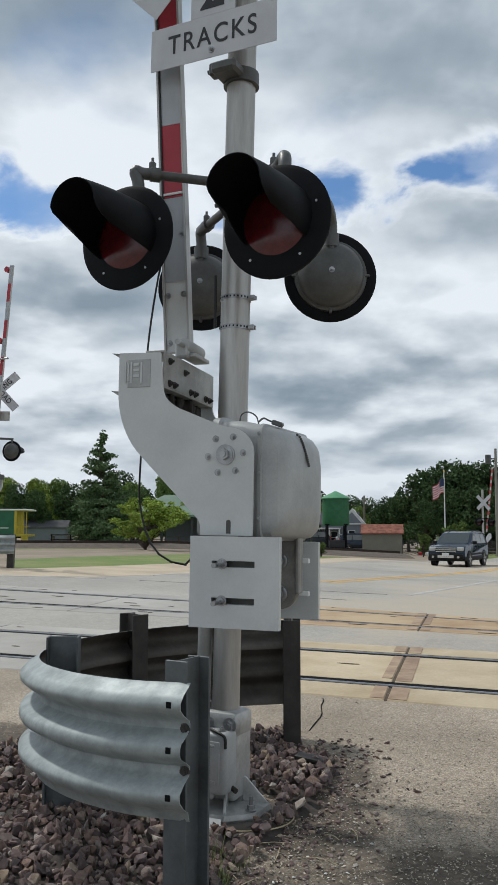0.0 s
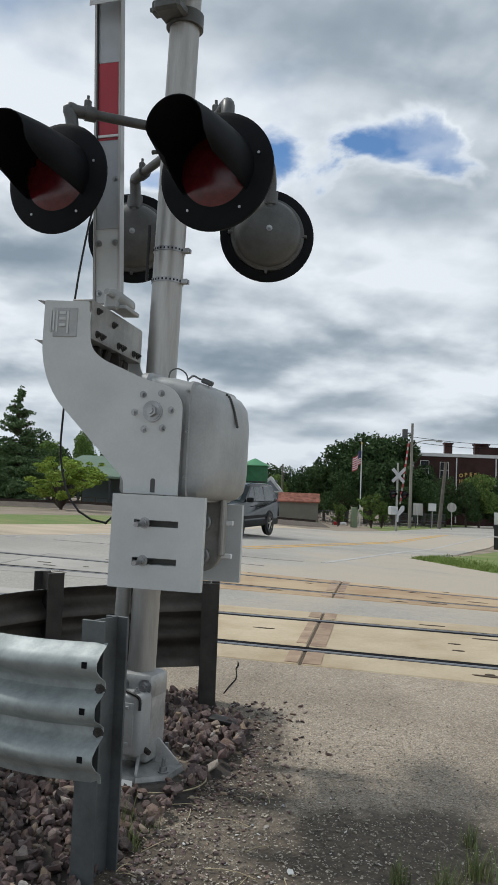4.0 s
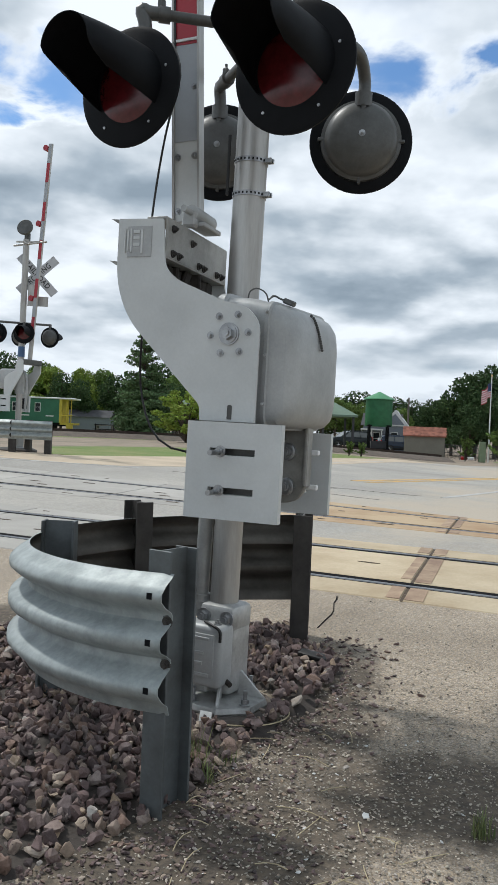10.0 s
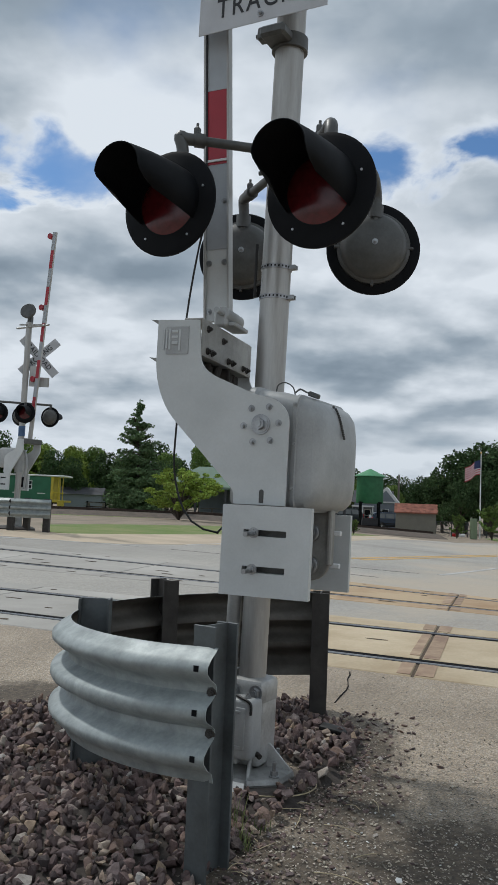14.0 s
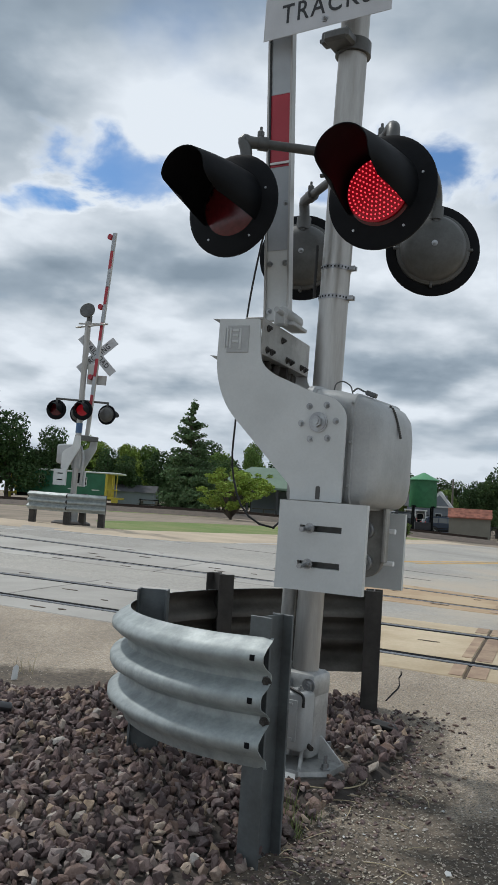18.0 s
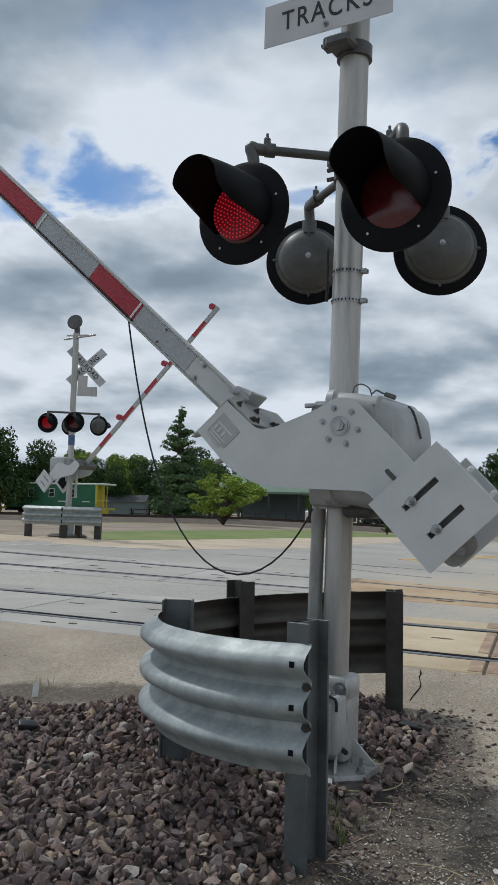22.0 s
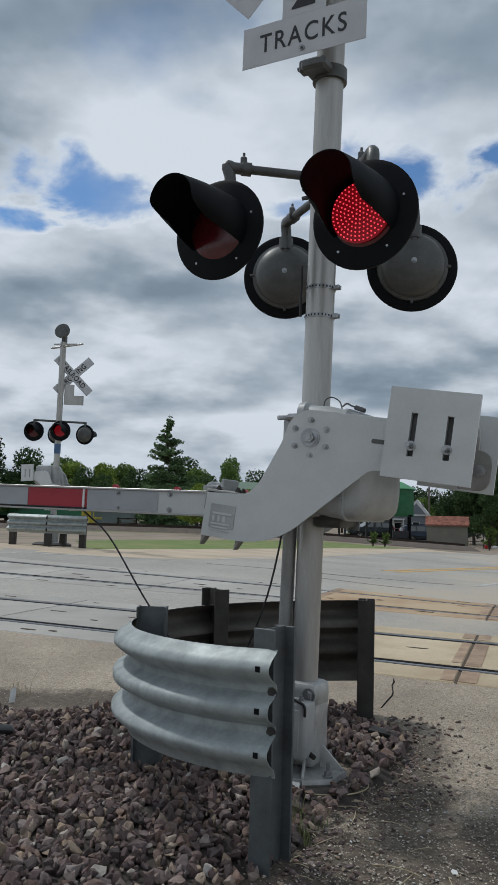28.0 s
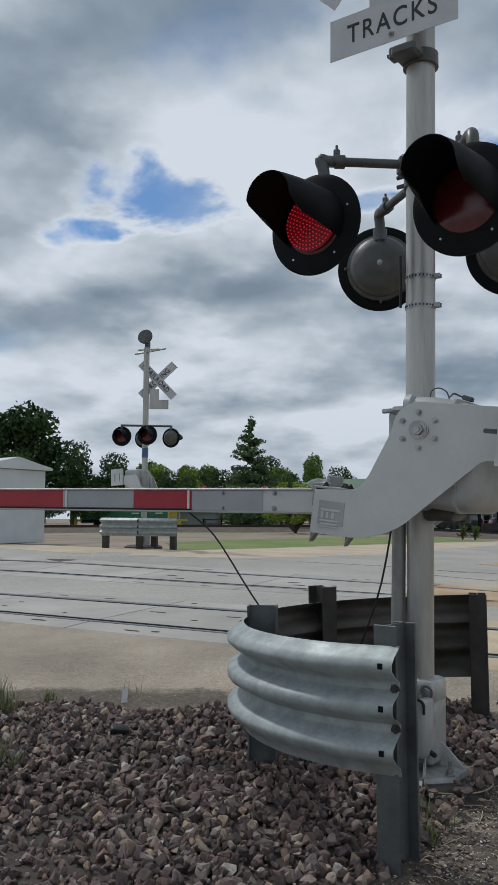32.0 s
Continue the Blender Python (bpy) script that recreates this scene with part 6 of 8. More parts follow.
M_HOUSE = mat("blue_grey_siding", (0.2, 0.22, 0.25), 0.8, 0.0, 0.12, 1, 20, 0.1, 0.004)
M_TRIM = mat("white_trim", (0.7, 0.7, 0.69), 0.6, 0.0, 0.1, 2, 20, 0.05, 0.002)
M_ROOFG = mat("pale_green_roof", (0.16, 0.23, 0.17), 0.6, 0.1, 0.15, 1, 20, 0.05, 0.003)
M_ROOFD = mat("dark_shingle", (0.07, 0.07, 0.075), 0.9, 0.0, 0.3, 2, 20, 0.3, 0.01)
M_BRICK = mat("dark_red_brick", (0.055, 0.023, 0.02), 0.9, 0.0, 0.35, 0.8, 14, 0.4, 0.01, rnd=0.15)
M_WOOD = mat("grey_weathered_wood", (0.17, 0.15, 0.13), 0.9, 0.0, 0.3, 4, 40, 0.3, 0.005)
M_FENCE = mat("dull_fence_wire", (0.07, 0.075, 0.075), 0.6, 0.3, 0.2, 4, 40, 0.1, 0.002)
M_PANE = glass("dark_window", (0.012, 0.015, 0.017), 0.08)
M_PANE.node_tree.nodes["Principled BSDF"].inputs["Transmission Weight"].default_value = 0.0
M_CARBLUE = mat("blue_grey_car_paint", (0.02, 0.032, 0.055), 0.15, 0.0, 0.1, 2, 60, 0.0, spec=0.3)
M_CARDARK = mat("dark_green_car_paint", (0.006, 0.011, 0.012), 0.14, 0.0, 0.1, 2, 60, 0.0, spec=0.3)
M_CARWHITE = mat("white_car_paint", (0.6, 0.62, 0.64), 0.25, 0.0, 0.08, 2, 60, 0.0)
M_CARGLASS = mat("car_window_glass", (0.03, 0.042, 0.042), 0.05, 0.0, 0.1, 3, 60, 0.0, spec=1.0)
M_CHROME = mat("chrome", (0.6, 0.61, 0.62), 0.15, 1.0, 0.1, 5, 60, 0.0)
M_PLASTIC = mat("black_plastic", (0.01, 0.0105, 0.011), 0.6, 0.0, 0.2, 5, 60, 0.05, 0.001, spec=0.2)
M_HEADL = mat("clear_lamp_glass", (0.5, 0.5, 0.48), 0.12, 0.3, 0.2, 20, 60, 0.1, 0.001)
M_AMBER = mat("amber_lamp", (0.6, 0.2, 0.02), 0.25, 0.0, 0.1, 20, 60, 0.0)
M_TAIL = mat("red_lamp", (0.4, 0.012, 0.015), 0.25, 0.0, 0.1, 20, 60, 0.0)
M_FLAGR = mat("red_cloth", (0.42, 0.04, 0.06), 0.85, 0.0, 0.1, 4, 60, 0.1, 0.002)
M_FLAGW = mat("white_cloth", (0.65, 0.65, 0.66), 0.85, 0.0, 0.1, 4, 60, 0.1, 0.002)
M_FLAGB = mat("navy_cloth", (0.03, 0.045, 0.12), 0.85, 0.0, 0.1, 4, 60, 0.1, 0.002)
M_PALEGREEN = mat("pale_green_enamel", (0.2, 0.26, 0.16), 0.6, 0.0, 0.1, 3, 40, 0.05, 0.002)
M_GOLD = mat("gold_letters", (0.62, 0.42, 0.12), 0.5, 0.2, 0.1, 4, 60, 0.0)

FROOT = pose(-6.9, 16.0, gz(-6.9, 16.0), 0, 0.7, -24)
FPIV = (-0.12, 0.05, 1.72)


def far_pose(phi):
    return FROOT @ pose(FPIV[0], FPIV[1], FPIV[2], 0, phi, 0)


def make_far_signal():
    r = thing("crossing_signal", FROOT, "grey railroad crossing signal across the tracks with a bell on top", "crossing signal")
    part("mast", C((0, 0, 0.3), (0, 0, 5.15), 0.075, seg=20), M_ALU, r, "grey mast")
    b = lathe([(0.0, 0.0), (0.24, 0.0), (0.22, 0.06), (0.12, 0.1), (0.1, 0.4), (0.0, 0.4)], 12)
    B(0.24, 0.24, 0.4, pose(0, 0, 0.25), 0.02, bm=b)
    part("base_casting", b, M_CAST, r, "cast base")
    part("foundation", lathe([(0.0, -0.1), (0.48, -0.1), (0.48, 0.04), (0.4, 0.08), (0.0, 0.08)], 16), M_DARKPOST, r, "dark round foundation")
    b = lathe([(0.0, 0.0), (0.13, 0.01), (0.19, 0.05), (0.2, 0.1), (0.18, 0.12), (0.0, 0.13)], 20, pose(0, -0.02, 5.4, 75, 0, 20))
    B(0.12, 0.12, 0.2, pose(0, 0.03, 5.22), 0.02, bm=b)
    part("bell", b, M_DARKALU, r, "grey crossing bell")
    b = B(1.05, 0.06, 0.035, pose(0.16, -0.04, 5.03, 0, -2, 0), 0.006)
    part("top_bar", b, M_ALU, r, "flat bar below the bell")
    part("top_bar", B(0.62, 0.06, 0.035, pose(0.05, 0.04, 5.1, 0, -8, 60), 0.006), M_ALU, r, "flat bar below the bell")
    panels = []
    for k, (p, q) in enumerate((((-0.44, -0.407), (0.485, 0.448)), ((0.295, -0.245), (-0.295, 0.245)))):
        z = 3.12 - 0.05 * k
        arm = part("crossarm", C((*p, z), (*q, z), 0.028, seg=10), M_DARKALU, r, "dark pipe crossarm")
        for x, y in (p, q):
            part("drop_pipe", C((x, y, z + 0.02), (x, y, 2.98), 0.032, seg=10), M_DARKALU, arm, "short drop pipe")
    for x, y, z, rz in ((-0.44, -0.407, 2.84, 29), (0.295, -0.245, 2.85, 29), (0.485, 0.448, 2.82, 192), (-0.295, 0.245, 2.83, 192)):
        d, p = make_lamp(r, pose(x, y, z, 0, 0, rz), far=True)
        panels.append(p)
    for k, (a, w) in enumerate(((45, "CROSSING"), (-45, "RAILROAD"))):
        bl = plate([(-0.61, -0.11), (0.61, -0.11), (0.61, 0.11), (-0.61, 0.11)], 0.006)
        o = part("crossbuck_blade", bl, M_SIGN, r, "white crossbuck blade", pose(0.14, 0.29 - 0.012 * k, 4.33, 0, 0, 46) @ pose(0, 0, 0, 0, -a, 0))
        text("lettering", w, 0.18, pose(0, -0.006, 0) @ FRONT, M_INK, o, 0.001, bold=0.003, stretch=0.85, gap=1.12)
    b = plate([(-0.2, 0.0), (0.3, 0.0), (0.3, 0.24), (0.05, 0.24), (0.05, 0.52), (-0.2, 0.52)], 0.006)
    part("tracks_sign_back", b, M_ALU, r, "bare back of a stepped sign", pose(0.24, 0.16, 3.55, 0, 0, 29))
    part("blue_plate", C((0, 0, 2.3), (0, 0, 2.55), 0.083, seg=16), mat("blue_label", (0.08, 0.16, 0.32), 0.5), r, "blue identification plate")
    b = B(0.5, 0.45, 0.5, pose(-0.3, 0.05, 1.75), 0.06, 2)
    C((0, 0, 1.4), (0, 0, 1.95), 0.11, seg=16, bm=b)
    tube(curve_pts([(0.05, -0.05, 1.95), (0.2, -0.05, 1.9), (0.28, -0.05, 1.6), (0.2, 0, 1.0)], 4), 0.03, 8, b)
    part("gate_machine", b, M_CAST, r, "grey gate machine on the mast")
    g = thing("crossing_gate", far_pose(0), "grey crossing gate across the tracks with a red and white arm", "crossing gate")
    b = plate(rounded([(0.45, 0.5), (0.45, 0.2), (0.1, -0.3), (0.1, -0.36), (-0.14, -0.36), (-0.14, 0.05), (-0.05, 0.13), (0.2, 0.24), (0.25, 0.5)], 0.05), 0.02, pose(0, -0.3, 0))
    part("side_plate", b, M_WHITE, g, "S-shaped side plate")
    b = plate(rounded([(0.45, 0.5), (0.45, 0.2), (0.1, -0.3), (0.1, -0.36), (-0.14, -0.36), (-0.14, 0.05), (-0.05, 0.13), (0.2, 0.24), (0.25, 0.5)], 0.05), 0.02, pose(0, 0.3, 0))
    part("side_plate", b, M_WHITE, g, "S-shaped side plate")
    for y in (-0.34, 0.34):
        w = part("counterweight", slotted(-0.32, 0.1, -0.76, -0.36, [(-0.2, 0.0, -0.48, -0.45), (-0.2, 0.0, -0.64, -0.61)], 0.04, None, pose(0, y, 0)), M_WHITE, g, "slotted counterweight plate")
        part("backing", B(0.26, 0.01, 0.26, pose(-0.1, y * 0.9, -0.55)), M_BLACK, w)
    part("arm_channel", B(0.25, 0.6, 0.12, pose(0.36, 0, 0.45), 0.005), M_DARKALU, g, "dark channel")
    d = radians(86)
    ex, ez = Vector((math.cos(d), 0, math.sin(d))), Vector((-math.sin(d), 0, math.cos(d)))
    base = Matrix(((ez.x, 0, ex.x, 0.36), (0, 1, 0, 0), (ez.z, 0, ex.z, 0.5), (0, 0, 0, 1)))
    arm = part("arm", B(0.11, 0.05, 5.2, pose(0, 0, 2.6), 0.004), M_ALU, g, "hollow gate arm", base)
    for k in range(10):
        z0 = 0.6 + 0.46 * k
        for y in (-0.0265, 0.0265):
            part("stripe", B(0.1, 0.003, 0.455, pose(0, y, z0 + 0.23)), M_GREY if k % 2 else M_RED, arm, "reflective stripe")
    for z in (1.5, 3.3, 5.1):
        b = lathe([(0.0, -0.05), (0.07, -0.05), (0.07, 0.05), (0.0, 0.05)], 14, pose(0.13, 0, z, 90))
        part("arm_light", b, M_RED, arm, "red gate-arm light")
    # its guard rail
    q = thing("guard_rail", FROOT @ pose(0, 0, 0, 0, 0, 24), "galvanised two-panel guard rail round the far signal", "guard rail")
    for x0, y0, x1, y1 in ((-0.95, -0.5, 0.12, -0.75), (0.12, -0.75, 1.0, -0.45)):
        bb = bmesh.new()
        dv = Vector((x1 - x0, y1 - y0, 0)).normalized()
        out = Vector((dv.y, -dv.x, 0))
        rows_to(bb, [[Vector((x, y, 0.32 + h * 0.88)) + out * w for h, w in WAVE] + [Vector((x, y, 0.32 + h * 0.88)) + out * (w - 0.006) for h, w in reversed(WAVE)] for x, y in ((x0, y0), (x1, y1))])
        part("rail_beam", bb, M_GALV, q, "corrugated beam")
    for x, y in ((-0.85, -0.42), (0.12, -0.65), (0.35, -0.2), (0.9, -0.38)):
        part("post", B(0.15, 0.15, 1.0, pose(x, y, 0.28), 0.01), M_DARKPOST, q, "dark post")
    return r, g, panels


def make_small_signal():
    """The signal at the next crossing, down the street."""
    m = pose(13.62, 50, gz(13.6, 50), 0, 0.6, 14)
    r = thing("crossing_signal", m, "distant crossing signal with crossbuck down the street", "crossing signal")
    part("mast", C((0, 0, -0.1), (0, 0, 4.5), 0.07, seg=12), M_ALU, r, "grey mast")
    for k, a in enumerate((45, -45)):
        part("crossbuck_blade", plate([(-0.6, -0.11), (0.6, -0.11), (0.6, 0.11), (-0.6, 0.11)], 0.01), M_SIGN, r, "white blade", pose(0, -0.1 - 0.015 * k, 3.66, 0, a, 0))
    part("crossarm", C((-0.5, -0.05, 2.65), (0.5, -0.05, 2.65), 0.025, seg=8), M_BLACK, r, "dark crossarm")
    panels = [make_lamp(r, pose(x, -0.25, 2.4, 0, 0, 0), far=True)[1] for x in (-0.42, 0.42)]
    b = B(0.5, 0.5, 0.55, pose(-0.25, 0, 1.35), 0.05)
    part("gate_machine", b, M_WHITE, r, "grey gate machine")
    b = plate(rounded([(-0.1, 1.3), (0.3, 1.7), (0.3, 2.0), (0.12, 2.0), (-0.2, 1.5), (-0.25, 1.0), (-0.1, 0.9)], 0.05), 0.05, pose(0.1, -0.3, -0.3))
    part("side_plate", b, M_WHITE, r, "grey side plate")
    p0, p1 = Vector((0.3, 0.1, 1.8)), Vector((0.9, 0.3, 6.0))
    mm, n = between(p0, p1)
    arm = part("arm", B(0.1, 0.05, n, None, 0.003), M_ALU, r, "raised striped arm", mm)
    for k in range(9):
        part("stripe", B(0.104, 0.056, 0.24, pose(0, 0, -n / 2 + 0.3 + k * 0.46)), M_RED, arm)
    return panels


def windows(parent, spots, w, h, frame=0.05, mat_frame=None):
    """Windows on a wall facing -y in the parent's space: frame, pane, bar."""
    for x, y, z in spots:
        f = slotted(-w / 2 - frame, w / 2 + frame, -h / 2 - frame, h / 2 + frame, [(-w / 2, w / 2, 0.02, h / 2), (-w / 2, w / 2, -h / 2, -0.02)], 0.08)
        o = part("window", f, mat_frame or M_TRIM, parent, "white window frame", pose(x, y, z))
        part("pane", B(w, 0.01, h, pose(0, 0.01, 0)), M_PANE, o)


def make_buildings():
    # white equipment shelter
    r = thing("equipment_shelter", pose(-14.2, 20.0, gz(-12, 19.5) + 0.02, 0, 0, -22), "white metal equipment shelter beside the tracks", "shelter")
    wall = part("body", B(4.6, 2.4, 2.25, pose(0, 0, 1.12), 0.02), M_WALLW, r, "white panelled walls")
    for k in range(9):
        part("seam", B(0.025, 0.02, 2.2, pose(-2.2 + k * 0.55, -1.205, 1.12)), M_WALLW, wall)
    b = bmesh.new()
    rows_to(b, [[Vector((x, y, z)) for y, z in ((-1.35, 2.25), (-1.35, 2.32), (0, 2.62), (1.35, 2.32), (1.35, 2.25))] for x in (-2.45, 2.45)])
    part("roof", b, M_WALLW, r, "shallow white roof")
    part("door", B(0.95, 0.04, 1.95, pose(-0.7, -1.215, 1.0), 0.01), M_WALLW, r, "flat white door")
    sg = part("notice", plate([(-0.16, -0.2), (0.16, -0.2), (0.16, 0.2), (-0.16, 0.2)], 0.01, pose(1.2, -1.212, 1.5)), M_TRIM, r, "small white notice")
    for z in (0.1, 0.02, -0.06):
        part("text_bar", B(0.22, 0.004, 0.035, pose(1.2, -1.22, 1.5 + z)), M_INK, sg)
    for x in (0.7, 2.1):
        part("vent_hood", B(0.14, 0.08, 0.06, pose(x, -1.23, 2.0), 0.01), M_BLACK, r, "small dark vent hood")
    part("conduit", tube(curve_pts([(-1.6, -1.25, 2.3), (-0.2, -1.3, 2.25), (0.2, -1.26, 2.1), (0.22, -1.24, 1.8)], 4), 0.02, 6), M_BLACK, r, "dark conduit")
    # caboose
    r = thing("caboose", pose(-26.9, 71, gz(-27, 71), 0, 0, 3) @ Matrix.Diagonal((0.8, 1, 0.95, 1)), "old green and yellow railroad caboose", "caboose")
    body = part("body", B(10.4, 2.7, 2.25, pose(-0.3, 0, 2.0), 0.05), M_GREENP, r, "dark green coach body")
    part("roof", B(12.6, 2.9, 0.16, pose(0.2, 0, 3.2), 0.05), M_TRIM, r, "pale flat roof")
    for x in (5.0, -5.6):
        e = part("end_wall", B(0.3, 2.72, 2.25, pose(x, 0, 2.0), 0.02), M_YELP, r, "yellow end wall")
        for dx in (0.7, 1.2):
            part("end_post", C((x + (dx if x > 0 else -dx), -1.25, 0.7), (x + (dx if x > 0 else -dx), -1.25, 3.15), 0.05, seg=8), M_YELP, e)
        part("end_platform", B(1.5, 2.6, 0.2, pose(x + (0.7 if x > 0 else -0.7), 0, 0.8), 0.02), M_YELP, e, "yellow end platform")
        part("end_railing", B(1.3, 0.06, 0.08, pose(x + (0.7 if x > 0 else -0.7), -1.25, 1.6)), M_YELP, e, "yellow railing")
        part("steps", B(0.7, 0.4, 0.7, pose(x + (1.0 if x > 0 else -1.0), -1.1, 0.45), 0.02), M_YELP, e, "yellow steps")
    windows(r, [(-2.6, -1.37, 2.3), (-0.2, -1.37, 2.3), (2.4, -1.37, 2.3)], 0.55, 0.75)
    for x in (1.0, 3.8):
        part("marking", B(0.9, 0.01, 0.1, pose(x, -1.36, 1.5)), M_TRIM, body, "white painted marking")
    part("underframe", B(11.5, 2.2, 0.3, pose(0, 0, 0.72), 0.02), M_BLACK, r, "dark underframe")
    for x in (-3.9, 3.6):
        for dx in (-0.8, 0.8):
            for y in (-0.75, 0.75):
                part("wheel", C((x, y - 0.06, 0.42), (x, y + 0.06, 0.42), 0.42, seg=18), M_RAILSIDE, r, "rusty wheel")
    # small grey shed behind the caboose
    r = thing("shed", pose(-23.0, 81, 0.3, 0, 0, 5), "low grey shed with a dark roof", "shed")
    part("wall", B(4.2, 3, 1.6, pose(0, 0, 0.8)), M_HOUSE, r)
    b = bmesh.new()
    rows_to(b, [[Vector((x, y, z)) for y, z in ((-1.7, 1.55), (0, 2.3), (1.7, 1.55))] for x in (-2.3, 2.3)])
    part("roof", b, M_ROOFD, r, "grey roof")
    # picnic shelter with its green roof
    r = thing("picnic_shelter", pose(-6.2, 60, 0.28, 0, 0, 4), "open picnic shelter with a pale green hipped roof", "shelter")
    b = bmesh.new()
    lo = [b.verts.new(p) for p in ((-4.6, -3.2, 2.35), (9.3, -3.2, 2.35), (9.3, 3.2, 2.35), (-4.6, 3.2, 2.35))]
    lo2 = [b.verts.new(p) for p in ((-4.6, -3.2, 2.2), (9.3, -3.2, 2.2), (9.3, 3.2, 2.2), (-4.6, 3.2, 2.2))]
    hi = [b.verts.new(p) for p in ((-2.0, 0, 3.95), (6.6, 0, 3.95))]
    for f in ((lo[0], lo[1], hi[1], hi[0]), (lo[1], lo[2], hi[1]), (lo[2], lo[3], hi[0], hi[1]), (lo[3], lo[0], hi[0]), (lo2[3], lo2[2], lo2[1], lo2[0])):
        b.faces.new(f)
    for i in range(4):
        b.faces.new((lo2[i], lo2[(i + 1) % 4], lo[(i + 1) % 4], lo[i]))
    part("roof", b, M_ROOFG, r, "pale green hipped roof")
    for x in (-4.2, -2.0, 0.2, 2.4, 4.6, 6.8, 9.0):
        for y in (-2.9, 2.9):
            part("post", B(0.16, 0.16, 2.25, pose(x, y, 1.1)), M_ROOFD, r, "dark post")
    part("back_wall", B(5, 0.2, 2.2, pose(0.5, 2.0, 1.1)), M_HOUSE, r, "grey back wall")
    for x in (-3, -0.8, 1.5):
        t = part("picnic_table", B(1.7, 0.7, 0.06, pose(x, -1.5, 0.75)), M_WOOD, r, "wooden table")
        part("bench", B(1.7, 0.25, 0.05, pose(x, -2.1, 0.45)), M_WOOD, t)
        part("table_leg", B(0.1, 0.6, 0.72, pose(x, -1.5, 0.36)), M_WOOD, t)
    for x, y in ((-17.5, 71), (-16, 74), (-19.5, 73)):
        t = thing("picnic_table", pose(x, y, 0.3), "grey wooden picnic table on the lawn", "table", "park tables")
        part("tabletop", B(1.9, 0.8, 0.06, pose(0, 0, 0.76)), M_WOOD, t)
        for s in (-1, 1):
            part("bench", B(1.9, 0.28, 0.05, pose(0, s * 0.65, 0.45)), M_WOOD, t)
            part("leg", B(0.1, 1.3, 0.08, pose(s * 0.7, 0, 0.4)), M_WOOD, t)
            part("trestle", B(0.1, 0.5, 0.72, pose(s * 0.7, 0, 0.36)), M_WOOD, t)
    # garden shed with shingle roof
    r = thing("garden_shed", pose(8.85, 63.2, -0.45, 0, 0, -6), "tan garden shed with a red-brown shingle roof", "shed")
    wall = part("wall", B(3.1, 2.2, 1.75, pose(0, 0, 0.95), 0.01), M_SIDING, r, "tan board walls")
    for k in range(11):
        part("board", B(3.12, 0.02, 0.02, pose(0, -1.1, 0.2 + 0.15 * k)), M_SIDING, wall)
    b = bmesh.new()
    rows_to(b, [[Vector((x, y, z)) for y, z in ((-1.3, 1.72), (-1.3, 1.8), (0, 2.5), (1.3, 1.8), (1.3, 1.72))] for x in (-1.65, 1.65)])
    roof = part("roof", b, M_SHINGLE, r, "red-brown roof")
    for j in range(6):
        for i in range(14):
            u = j / 6
            part("shingle", B(0.225, 0.24, 0.015, pose(-1.53 + 0.235 * i + (0.1 if j % 2 else 0) - 0.03, -1.2 + 1.25 * u, 1.86 + 0.672 * u, 28.3, 0, 0)), M_SHINGLE, roof)
    part("skid", B(3.2, 2.0, 0.1, pose(0, 0, 0.05)), M_WOOD, r, "wooden skid")
    # green water tank
    r = thing("water_tank", pose(5.4, 66, -0.4), "green wooden-style water tank on dark legs", "water tank")
    b = lathe([(0.0, 2.35), (1.1, 2.35), (1.13, 2.45), (1.1, 4.6), (0.0, 4.6)], 28)
    tk = part("tank", b, M_TANK, r, "green tank")
    part("roof", lathe([(0.0, 4.58), (1.32, 4.58), (1.3, 4.64), (0.1, 5.22), (0.0, 5.24)], 14), M_ROOFT, r, "pale green conical roof", smooth=10)
    for x, y in ((-0.75, -0.75), (0.75, -0.75), (0.75, 0.75), (-0.75, 0.75)):
        part("leg", B(0.16, 0.16, 2.5, pose(x, y, 1.25)), M_BLACK, r, "dark leg")
    for z in (0.5, 2.42):
        part("brace", B(1.9, 1.9, 0.12, pose(0, 0, z)), M_BLACK, r, "dark brace")
    part("pump_box", B(1.4, 1.2, 1.1, pose(0.1, 0, 0.6)), M_ROOFD, r, "dark box below")
    # blue-grey house
    r = thing("house", pose(6.9, 84, -0.7, 0, 0, -8), "blue-grey house with white trim and a porch", "house")
    part("wall", B(3.9, 5, 3.0, pose(0.4, 0, 1.5)), M_HOUSE, r, "blue-grey siding")
    b = bmesh.new()
    rows_to(b, [[Vector((x, y, z)) for x, z in ((-0.1, 2.9), (1.7, 4.55), (3.0, 2.9))] for y in (-2.9, 2.5)])
    part("gable", b, M_TRIM, r, "white gable")
    b = bmesh.new()
    rows_to(b, [[Vector((x, y, z)) for x, z in ((0.45, 3.05), (1.65, 4.15), (2.6, 3.05))] for y in (-2.93, -2.88)])
    part("gable_face", b, M_HOUSE, r, "blue-grey gable face")
    b = bmesh.new()
    rows_to(b, [[Vector((x, y, z)) for y, z in ((-2.8, 2.9), (0, 4.2), (2.8, 2.9))] for x in (-1.8, 2.3)])
    part("roof", b, M_ROOFD, r, "dark roof")
    part("gable_wall", B(2.4, 0.3, 3.0, pose(1.55, -2.6, 1.5)), M_HOUSE, r, "front wall")
    windows(r, [(-1.1, -2.52, 1.6), (-0.2, -2.52, 1.6), (1.6, -2.78, 1.7)], 0.6, 1.1)
    part("porch_roof", B(2.2, 1.4, 0.15, pose(-0.6, -3.1, 2.5)), M_TRIM, r, "white porch edge")
